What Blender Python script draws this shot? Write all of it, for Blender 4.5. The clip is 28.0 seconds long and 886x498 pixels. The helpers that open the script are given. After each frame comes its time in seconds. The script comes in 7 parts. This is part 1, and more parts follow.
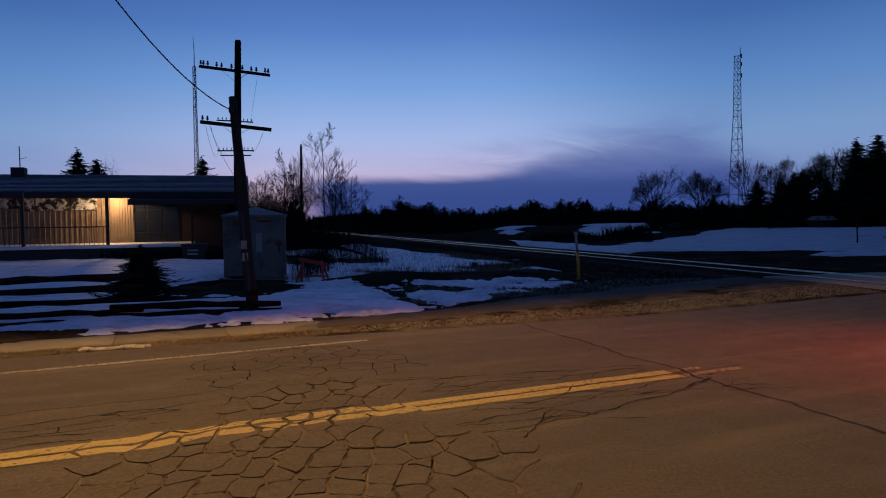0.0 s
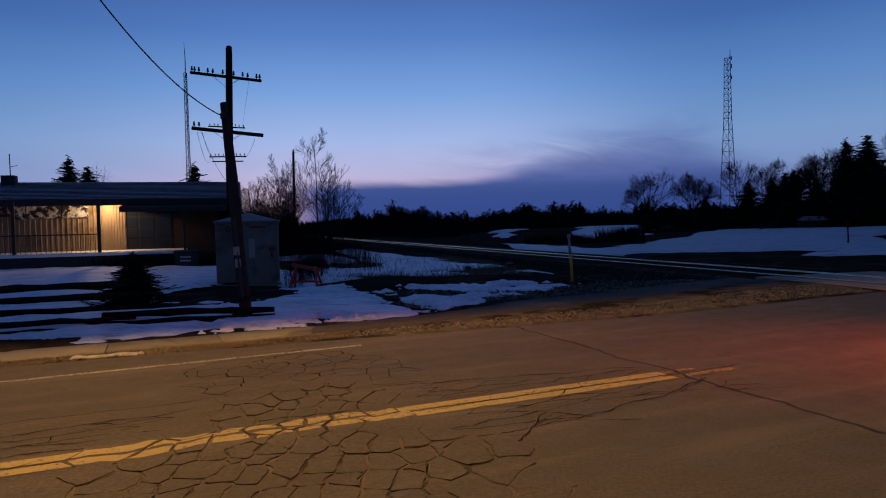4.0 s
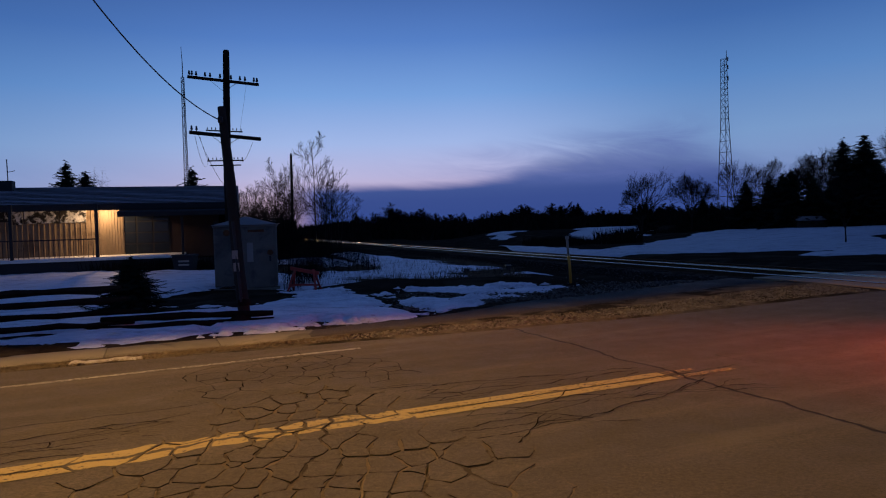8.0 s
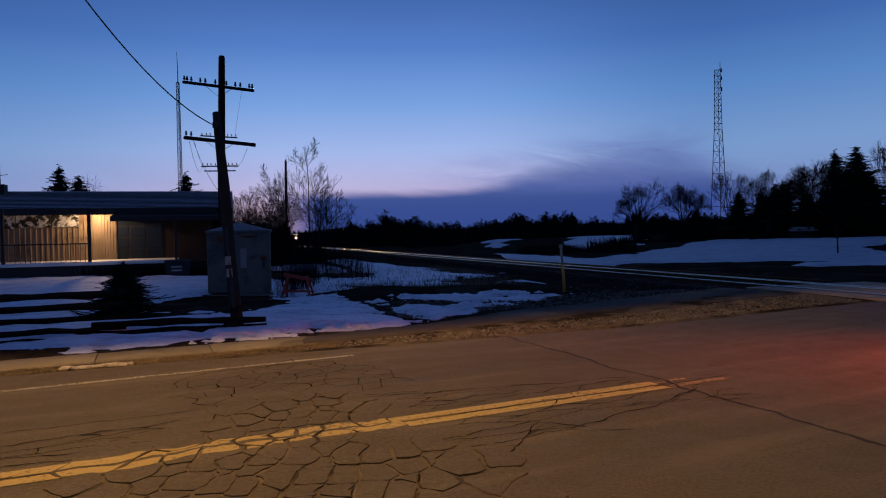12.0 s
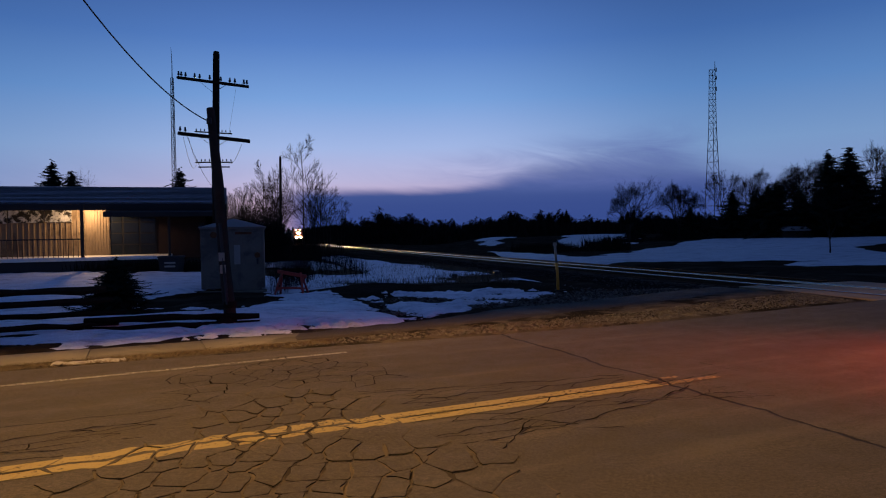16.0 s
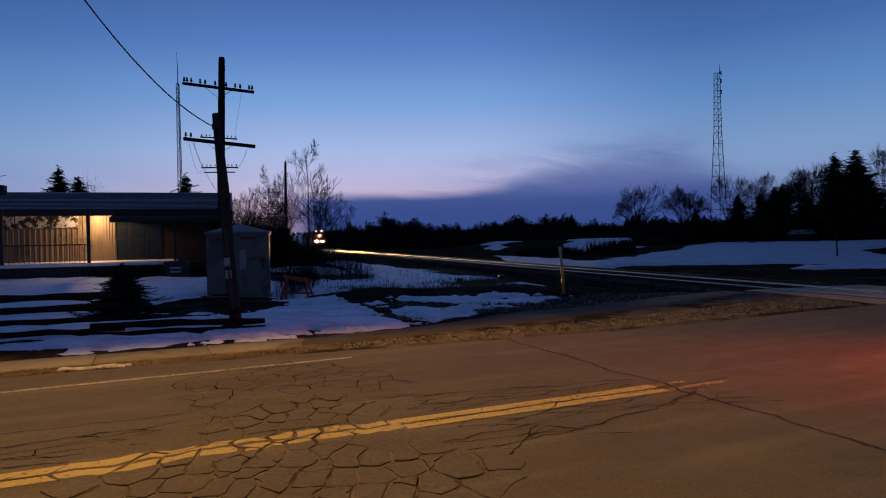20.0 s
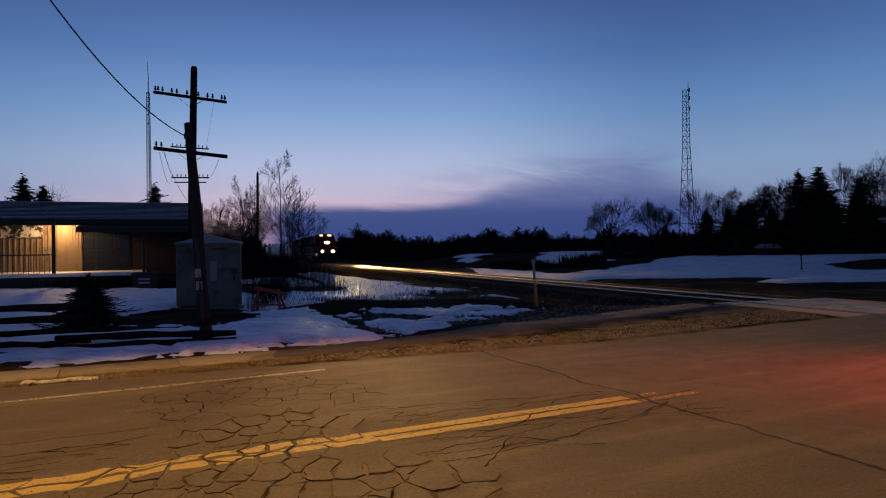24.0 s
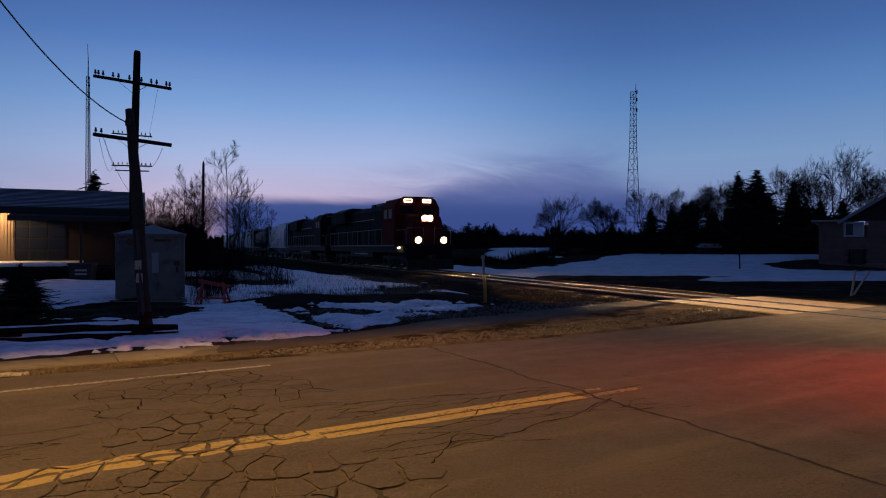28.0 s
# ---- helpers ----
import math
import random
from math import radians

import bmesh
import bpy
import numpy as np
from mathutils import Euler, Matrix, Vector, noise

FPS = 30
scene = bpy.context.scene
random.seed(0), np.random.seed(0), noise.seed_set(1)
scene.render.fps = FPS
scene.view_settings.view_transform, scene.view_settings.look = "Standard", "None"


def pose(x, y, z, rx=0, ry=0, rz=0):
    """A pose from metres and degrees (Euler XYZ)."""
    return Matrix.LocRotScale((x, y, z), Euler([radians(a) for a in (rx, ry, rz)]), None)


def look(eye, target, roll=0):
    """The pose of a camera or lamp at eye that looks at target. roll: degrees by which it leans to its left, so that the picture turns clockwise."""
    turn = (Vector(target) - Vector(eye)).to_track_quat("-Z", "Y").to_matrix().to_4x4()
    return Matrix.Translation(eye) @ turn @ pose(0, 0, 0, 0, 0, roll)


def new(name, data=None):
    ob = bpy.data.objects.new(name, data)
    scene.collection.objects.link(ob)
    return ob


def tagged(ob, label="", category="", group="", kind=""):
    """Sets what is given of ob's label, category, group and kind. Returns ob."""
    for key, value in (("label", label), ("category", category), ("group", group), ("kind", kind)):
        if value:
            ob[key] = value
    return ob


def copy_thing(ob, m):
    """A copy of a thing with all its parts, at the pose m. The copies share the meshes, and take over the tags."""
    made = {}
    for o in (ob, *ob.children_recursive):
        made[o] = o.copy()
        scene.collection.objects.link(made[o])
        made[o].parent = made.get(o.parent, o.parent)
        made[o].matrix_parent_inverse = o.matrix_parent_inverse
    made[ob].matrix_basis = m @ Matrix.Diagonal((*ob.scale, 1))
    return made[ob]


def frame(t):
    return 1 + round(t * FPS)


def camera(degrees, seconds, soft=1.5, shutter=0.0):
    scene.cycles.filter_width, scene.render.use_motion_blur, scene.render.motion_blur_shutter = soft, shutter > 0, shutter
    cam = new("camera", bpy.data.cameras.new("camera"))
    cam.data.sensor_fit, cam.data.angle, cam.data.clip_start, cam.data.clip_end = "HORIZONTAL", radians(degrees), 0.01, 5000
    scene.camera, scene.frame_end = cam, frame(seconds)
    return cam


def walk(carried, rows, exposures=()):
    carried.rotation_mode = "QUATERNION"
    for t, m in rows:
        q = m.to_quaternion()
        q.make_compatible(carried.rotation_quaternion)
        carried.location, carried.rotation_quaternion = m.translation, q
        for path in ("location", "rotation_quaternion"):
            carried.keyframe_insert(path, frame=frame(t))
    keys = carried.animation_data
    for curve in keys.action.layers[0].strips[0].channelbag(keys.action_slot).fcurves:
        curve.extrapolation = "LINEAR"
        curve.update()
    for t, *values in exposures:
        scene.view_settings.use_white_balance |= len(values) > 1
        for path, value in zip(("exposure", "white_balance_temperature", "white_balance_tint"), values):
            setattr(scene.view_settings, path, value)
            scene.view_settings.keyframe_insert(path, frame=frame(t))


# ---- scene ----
# camera: a hand-held phone at eye height that pans slowly to the right
cam = camera(67.5, 28.0, 1.1)
# seconds, eye x, y, z, yaw to the right, pitch up, roll (metres, degrees)
PATH = [
    (0.0, -0.003, 0.000, 1.600, 0.00, -2.08, -0.80),
    (0.5, -0.002, -0.001, 1.600, 0.07, -2.00, -0.90),
    (1.0, -0.001, 0.002, 1.598, 0.06, -1.89, -1.06),
    (1.5, 0.002, 0.005, 1.598, 0.08, -1.78, -1.20),
    (2.0, 0.002, 0.010, 1.598, 0.30, -1.79, -1.19),
    (2.5, 0.002, 0.006, 1.600, 0.52, -1.77, -1.33),
    (3.0, 0.001, 0.002, 1.601, 0.53, -1.78, -1.45),
    (3.5, 0.002, -0.003, 1.602, 0.56, -1.75, -1.36),
    (5.5, 0.004, -0.001, 1.597, 0.59, -1.76, -1.49),
    (6.0, 0.007, -0.003, 1.598, 0.61, -1.78, -1.51),
    (6.5, 0.008, -0.002, 1.598, 0.65, -1.73, -1.64),
    (7.0, 0.007, -0.005, 1.600, 0.67, -1.60, -1.63),
    (7.5, 0.003, -0.005, 1.599, 0.68, -1.59, -1.89),
    (8.0, 0.003, -0.010, 1.600, 0.71, -1.54, -1.77),
    (8.5, 0.006, -0.005, 1.597, 0.65, -1.50, -1.68),
    (9.0, 0.010, -0.001, 1.597, 0.58, -1.40, -1.58),
    (9.5, 0.009, 0.003, 1.599, 0.56, -1.30, -1.28),
    (10.0, 0.005, 0.002, 1.600, 0.62, -1.10, -1.27),
    (10.5, 0.004, 0.001, 1.600, 0.72, -0.89, -1.16),
    (11.0, 0.003, 0.002, 1.597, 0.78, -0.75, -1.19),
    (11.5, 0.004, -0.001, 1.598, 0.94, -0.79, -1.37),
    (12.0, 0.004, -0.002, 1.598, 1.24, -0.90, -1.29),
    (12.5, 0.004, -0.005, 1.600, 1.38, -1.02, -1.41),
    (14.5, 0.008, -0.003, 1.597, 1.60, -1.08, -1.26),
    (15.0, 0.007, -0.002, 1.596, 1.66, -1.11, -1.25),
    (15.5, 0.009, -0.003, 1.595, 1.72, -1.09, -1.10),
    (16.0, 0.012, -0.006, 1.595, 1.71, -1.11, -0.96),
    (16.5, 0.016, -0.009, 1.594, 1.61, -1.07, -0.82),
    (17.0, 0.019, -0.010, 1.593, 1.55, -1.06, -0.84),
    (17.5, 0.018, -0.005, 1.594, 1.38, -1.07, -0.75),
    (18.0, 0.017, -0.003, 1.595, 1.35, -1.05, -0.74),
    (18.5, 0.013, 0.001, 1.595, 1.34, -1.00, -0.79),
    (19.0, 0.013, 0.000, 1.596, 1.37, -0.98, -0.73),
    (19.5, 0.012, 0.000, 1.598, 1.27, -0.82, -0.91),
    (20.0, 0.006, 0.010, 1.599, 1.29, -0.73, -1.13),
    (20.5, 0.001, 0.018, 1.597, 1.92, -0.62, -0.95),
    (21.0, -0.006, 0.028, 1.595, 2.40, -0.42, -0.77),
    (21.5, -0.005, 0.026, 1.595, 2.77, -0.05, -0.66),
    (23.5, -0.010, 0.005, 1.594, 3.80, 0.63, -0.95),
    (24.0, -0.017, -0.002, 1.595, 3.65, 0.29, -0.82),
    (24.5, -0.026, -0.011, 1.597, 3.61, 0.27, -0.76),
    (25.0, -0.029, -0.006, 1.600, 3.74, 0.16, -0.69),
    (25.5, -0.027, 0.001, 1.598, 3.74, 0.19, 0.11),
    (26.0, -0.021, 0.010, 1.596, 3.85, 0.16, 0.20),
    (26.5, -0.016, 0.020, 1.595, 4.50, -0.14, -0.06),
    (27.0, -0.013, 0.024, 1.598, 5.20, -0.22, -0.03),
    (27.5, -0.008, 0.037, 1.599, 5.61, -0.21, 0.07),
    (28.0, -0.007, 0.041, 1.601, 7.94, -0.18, 0.02),
]


def cam_pose(x, y, z, yaw, pitch, roll):
    a, b = radians(yaw), radians(pitch)
    way = Vector((math.sin(a) * math.cos(b), math.cos(a) * math.cos(b), math.sin(b)))
    return look((x, y, z), Vector((x, y, z)) + 10 * way, roll)


walk(cam, [(r[0], cam_pose(*r[1:])) for r in PATH], [(0.0, 0.0, 7150, 13), (8.0, 0.0, 7100, 13), (9.0, 0.0, 7900, 13), (10.0, 0.0, 7000, 13), (12.5, 0.0, 6900, 14), (16.0, 0.0, 7250, 13), (19.0, 0.0, 7200, 13), (21.0, 0.05, 7950, 13), (24.0, 0.06, 8700, 14), (26.0, 0.0, 7400, 13), (27.0, 0.0, 7800, 13), (28.0, 0.0, 7700, 14)])


# ---------------------------------------------------------------- world and light
def lin(r, g, b):
    """sRGB 0 to 255 to linear rgba."""
    f = lambda c: c / 12.92 if c <= 0.04045 else ((c + 0.055) / 1.055) ** 2.4
    return (f(r / 255), f(g / 255), f(b / 255), 1.0)


class Nodes:
    """Short hand for node trees."""

    def __init__(self, tree):
        self.t = tree
        tree.nodes.clear()

    def put(self, socket, v):
        if v is None:
            return
        if isinstance(v, bpy.types.NodeSocket):
            self.t.links.new(v, socket)
        else:
            socket.default_value = v

    def math(self, op, a, b=None, c=None, clamp=False):
        n = self.t.nodes.new("ShaderNodeMath")
        n.operation, n.use_clamp = op, clamp
        for s, v in zip(n.inputs, (a, b, c)):
            self.put(s, v)
        return n.outputs[0]

    def vmath(self, op, a, b=None):
        n = self.t.nodes.new("ShaderNodeVectorMath")
        n.operation = op
        for s, v in zip(n.inputs, (a, b)):
            self.put(s, v)
        return n.outputs[0]

    def step(self, v, lo, hi, a=0.0, b=1.0):
        """Smooth step of v from lo to hi, onto a to b."""
        n = self.t.nodes.new("ShaderNodeMapRange")
        n.interpolation_type = "SMOOTHSTEP"
        for s, w in zip(n.inputs, (v, lo, hi, a, b)):
            self.put(s, w)
        return n.outputs[0]

    def mix(self, fac, a, b, blend="MIX"):
        n = self.t.nodes.new("ShaderNodeMix")
        n.data_type, n.blend_type = "RGBA", blend
        self.put(n.inputs[0], fac)
        self.put(n.inputs[6], a)
        self.put(n.inputs[7], b)
        return n.outputs[2]

    def noise(self, scale, detail=3.0, vector=None, rough=0.55, distort=0.0):
        n = self.t.nodes.new("ShaderNodeTexNoise")
        n.inputs["Scale"].default_value = scale
        n.inputs["Detail"].default_value = detail
        n.inputs["Roughness"].default_value = rough
        n.inputs["Distortion"].default_value = distort
        self.put(n.inputs["Vector"], vector)
        return n.outputs[0]

    def voronoi(self, scale, vector=None, feature="F1", out=0, rand=1.0):
        n = self.t.nodes.new("ShaderNodeTexVoronoi")
        n.feature = feature
        n.inputs["Scale"].default_value = scale
        n.inputs["Randomness"].default_value = rand
        self.put(n.inputs["Vector"], vector)
        return n.outputs[out]

    def ramp(self, fac, stops):
        n = self.t.nodes.new("ShaderNodeValToRGB")
        e = n.color_ramp.elements
        while len(e) < len(stops):
            e.new(0.5)
        for el, (p, c) in zip(e, stops):
            el.position, el.color = p, c
        self.put(n.inputs[0], fac)
        return n.outputs[0]

    def position(self):
        return self.t.nodes.new("ShaderNodeNewGeometry").outputs["Position"]

    def xyz(self, v):
        n = self.t.nodes.new("ShaderNodeSeparateXYZ")
        self.put(n.inputs[0], v)
        return n.outputs

    def vec(self, x, y, z=0.0):
        n = self.t.nodes.new("ShaderNodeCombineXYZ")
        for s, v in zip(n.inputs, (x, y, z)):
            self.put(s, v)
        return n.outputs[0]


def dusk_sky():
    """A clear dusk sky after sunset: lilac glow over a slate cloud bank, deep blue above."""
    w = bpy.data.worlds.new("dusk")
    scene.world = w
    w.use_nodes = True
    n = Nodes(w.node_tree)
    d = n.t.nodes.new("ShaderNodeTexCoord").outputs["Generated"]
    x, y, z = n.xyz(d)
    el = n.math("MULTIPLY", n.math("ARCSINE", z), 57.2958)
    az = n.math("MULTIPLY", n.math("ARCTAN2", x, y), 57.2958)
    h = n.math("DIVIDE", el, 40.0, clamp=True)
    blue = n.ramp(h, [(0.0, lin(112, 130, 190)), (0.09, lin(124, 150, 204)), (0.18, lin(114, 154, 208)), (0.29, lin(84, 134, 200)),
                      (0.40, lin(60, 106, 176)), (0.52, lin(48, 84, 148)), (0.75, lin(42, 73, 136)), (1.0, lin(42, 72, 136))])
    glow = n.ramp(h, [(0.0, lin(206, 172, 196)), (0.07, lin(204, 180, 210)), (0.12, lin(184, 186, 230)), (0.19, lin(156, 184, 238)),
                      (0.29, lin(114, 162, 228)), (0.40, lin(80, 128, 204)), (0.52, lin(58, 98, 170)), (0.75, lin(44, 76, 140)), (1.0, lin(42, 72, 136))])
    side = n.math("MAXIMUM", n.math("SUBTRACT", -3.0, az), n.math("MULTIPLY", n.math("ADD", az, 3.0), 1.3))
    sky = n.mix(n.step(side, 6.0, 36.0, 1.0, 0.0), blue, glow)
    # far from the glow the low sky is dimmer
    sky = n.mix(n.step(side, 56.0, 110.0, 0.0, 0.9), sky, lin(44, 70, 124))
    # the slate bank on the horizon
    warp = n.noise(1.0, 4.0, n.vec(n.math("MULTIPLY", az, 0.09), n.math("MULTIPLY", n.math("ADD", el, n.math("MULTIPLY", az, 0.18)), 0.5)))
    edge = n.math("ADD", el, n.math("MULTIPLY", n.math("SUBTRACT", warp, 0.5), n.step(az, 2.0, 14.0, 0.8, 2.6)))
    tilt = n.math("SUBTRACT", n.step(az, 2.0, 15.0, 3.95, 6.0), n.step(az, 19.0, 29.0, 0.0, 2.0))
    soft = n.step(az, 2.0, 16.0, 0.5, 1.9)
    bank = n.math("SUBTRACT", 0.5, n.math("DIVIDE", n.math("SUBTRACT", edge, tilt), n.math("MULTIPLY", soft, 2.0)), clamp=True)
    bank = n.step(bank, 0.0, 1.0)
    reach = n.math("MULTIPLY", n.step(az, -14.5, -9.0), n.step(az, 22.0, 34.0, 1.0, 0.3))
    bank = n.math("MULTIPLY", bank, reach)
    slate = n.ramp(n.math("DIVIDE", el, 6.0, clamp=True), [(0.0, lin(46, 72, 142)), (0.45, lin(54, 78, 146)), (1.0, lin(74, 98, 160))])
    sky = n.mix(bank, sky, slate)
    # wisps that lean up to the right
    slant = n.math("ADD", el, n.math("MULTIPLY", az, 0.16))
    streak = n.noise(1.0, 6.0, n.vec(n.math("MULTIPLY", az, 0.10), n.math("MULTIPLY", slant, 0.42), 3.0), 0.62, 1.0)
    wide = n.math("MULTIPLY", n.step(el, 3.2, 4.6), n.step(n.math("SUBTRACT", el, n.math("MULTIPLY", n.math("MAXIMUM", az, 0.0), 0.10)), 4.4, 7.9, 1.0, 0.0))
    wide = n.math("MULTIPLY", wide, n.math("MULTIPLY", n.step(az, -6.0, 14.0, 0.15, 1.0), n.step(az, 19.0, 26.0, 1.0, 0.0)))
    sky = n.mix(n.math("MULTIPLY", n.math("MULTIPLY", n.step(streak, 0.22, 0.70), wide), 0.75), sky, lin(88, 108, 176))
    bg = n.t.nodes.new("ShaderNodeBackground")
    n.put(bg.inputs[0], sky)
    bg.inputs[1].default_value = SKY
    out = n.t.nodes.new("ShaderNodeOutputWorld")
    n.t.links.new(bg.outputs[0], out.inputs[0])


SKY = 1.0
dusk_sky()
scene.view_settings.exposure = 0.0


def lamp(name, kind, m, watts, colour, parent=None, **values):
    data = bpy.data.lights.new(name, kind)
    data.energy, data.color = watts, colour
    ob = new(name, data)
    ob.matrix_world = m
    if kind == "SPOT":
        data.spot_size, data.spot_blend = values.get("size", 2.0), values.get("blend", 0.8)
    if kind == "AREA":
        data.shape = "RECTANGLE"
        data.size, data.size_y = values.get("w", 0.4), values.get("h", 0.2)
    else:
        data.shadow_soft_size = values.get("soft", 0.12)
    return ob


# street lamp behind the viewer, the red flasher of the crossing, the lamp under the porch
STREET = lamp("street_light", "SPOT", look((-2.8, 5.0, 9.0), (-2.4, 6.1, 0)), 5000, (1.0, 0.575, 0.14), size=2.5, blend=0.6, soft=0.02)
FLASH = lamp("red_light", "SPOT", look((11.2, 5.2, 2.5), (7.6, 6.7, 0)), 6300, (1.0, 0.06, 0.03), size=0.98, blend=1.0, soft=0.12)
PORCH = lamp("porch_light", "POINT", pose(-14.1, 28.36, 2.95), 150, (1.0, 0.68, 0.40), soft=0.06)


# ---------------------------------------------------------------- materials
def material(name, colour, rough=0.8, metal=0.0, vary=0.25, scale=6.0, fine=60.0, bump=0.3, second=None, spread=0.5, each=0.0, spec=None):
    """A surface with variation at two scales, fine relief, and a second colour that comes in patches."""
    m = bpy.data.materials.new(name)
    m.use_nodes = True
    n = Nodes(m.node_tree)
    tc = n.t.nodes.new("ShaderNodeTexCoord").outputs["Object"]
    big = n.noise(scale, 4.0, tc)
    small = n.noise(fine, 3.0, tc)
    c = (*colour[:3], 1.0)
    dark = tuple(v * (1 - vary) for v in colour[:3]) + (1.0,)
    light = tuple(min(1.0, v * (1 + vary)) for v in colour[:3]) + (1.0,)
    col = n.ramp(n.math("ADD", n.math("MULTIPLY", big, 0.65), n.math("MULTIPLY", small, 0.35)), [(0.3, dark), (0.5, c), (0.7, light)])
    if second:
        patch = n.step(n.noise(scale * 0.6, 5.0, tc, 0.65, 0.4), spread - 0.06, spread + 0.08)
        col = n.mix(patch, col, (*second[:3], 1.0))
    if each:
        rnd = n.t.nodes.new("ShaderNodeObjectInfo").outputs["Random"]
        hsv = n.t.nodes.new("ShaderNodeHueSaturation")
        n.put(hsv.inputs["Value"], n.step(rnd, 0.0, 1.0, 1 - each, 1 + each))
        n.put(hsv.inputs["Color"], col)
        col = hsv.outputs[0]
    b = n.t.nodes.new("ShaderNodeBsdfPrincipled")
    n.put(b.inputs["Base Color"], col)
    n.put(b.inputs["Roughness"], n.step(small, 0.2, 0.8, max(0.03, rough - 0.1), min(1.0, rough + 0.1)))
    b.inputs["Metallic"].default_value = metal
    b.inputs["Specular IOR Level"].default_value = spec if spec is not None else (0.0 if rough > 0.895 else 0.1 if rough > 0.79 else 0.4)
    if bump:
        bp = n.t.nodes.new("ShaderNodeBump")
        bp.inputs["Strength"].default_value = bump
        bp.inputs["Distance"].default_value = 0.02
        n.put(bp.inputs["Height"], n.math("ADD", small, n.math("MULTIPLY", big, 0.6)))
        n.put(b.inputs["Normal"], bp.outputs[0])
    out = n.t.nodes.new("ShaderNodeOutputMaterial")
    n.t.links.new(b.outputs[0], out.inputs[0])
    return m


ROAD_O, ROAD_A = Vector((-0.25, 5.78, 0.0)), radians(23.2)
ROAD_E, ROAD_N = Vector((math.cos(ROAD_A), math.sin(ROAD_A), 0)), Vector((-math.sin(ROAD_A), math.cos(ROAD_A), 0))


def road_xy(s, o):
    """A point s metres along the centre line and o metres across it, towards the railway side."""
    p = ROAD_O + ROAD_E * s + ROAD_N * o
    return p.x, p.y


def cracks(n):
    """How much a point of the road is crack (0 to 1), and how worn the ground round it is."""
    p = n.position()
    x, y, _ = n.xyz(p)
    wob = n.t.nodes.new("ShaderNodeTexNoise")
    wob.inputs["Scale"].default_value, wob.inputs["Detail"].default_value = 1.6, 3.0
    n.put(wob.inputs["Vector"], p)
    off = n.vmath("SCALE", n.vmath("SUBTRACT", wob.outputs["Color"], (0.5, 0.5, 0.5)))
    off.node.inputs["Scale"].default_value = 0.34
    fine = n.t.nodes.new("ShaderNodeTexNoise")
    fine.inputs["Scale"].default_value, fine.inputs["Detail"].default_value = 9.0, 2.0
    n.put(fine.inputs["Vector"], p)
    off2 = n.vmath("SCALE", n.vmath("SUBTRACT", fine.outputs["Color"], (0.5, 0.5, 0.5)))
    off2.node.inputs["Scale"].default_value = 0.05
    q = n.vmath("ADD", n.vmath("ADD", p, off), off2)
    qx, qy, _ = n.xyz(q)
    rel = lambda a, b, ox, oy: n.math("ADD", n.math("MULTIPLY", n.math("SUBTRACT", a, ox), ROAD_E.x), n.math("MULTIPLY", n.math("SUBTRACT", b, oy), ROAD_E.y))
    s = rel(x, y, ROAD_O.x, ROAD_O.y)
    o = n.math("ADD", n.math("MULTIPLY", n.math("SUBTRACT", x, ROAD_O.x), ROAD_N.x), n.math("MULTIPLY", n.math("SUBTRACT", y, ROAD_O.y), ROAD_N.y))
    # the paving joint across the road, and the new strip past it
    jx, jy = 1.38, 10.46
    nx, ny = 0.9424, 0.3344
    side = n.math("ADD", n.math("MULTIPLY", n.math("SUBTRACT", qx, jx), nx), n.math("MULTIPLY", n.math("SUBTRACT", qy, jy), ny))
    side = n.math("SUBTRACT", side, -0.06)
    joint = n.step(n.math("ABSOLUTE", side), 0.008, 0.030, 1.0, 0.0)
    newer = n.step(side, -0.01, 0.03)
    return n.math("MULTIPLY", joint, 0.95), newer, s, o


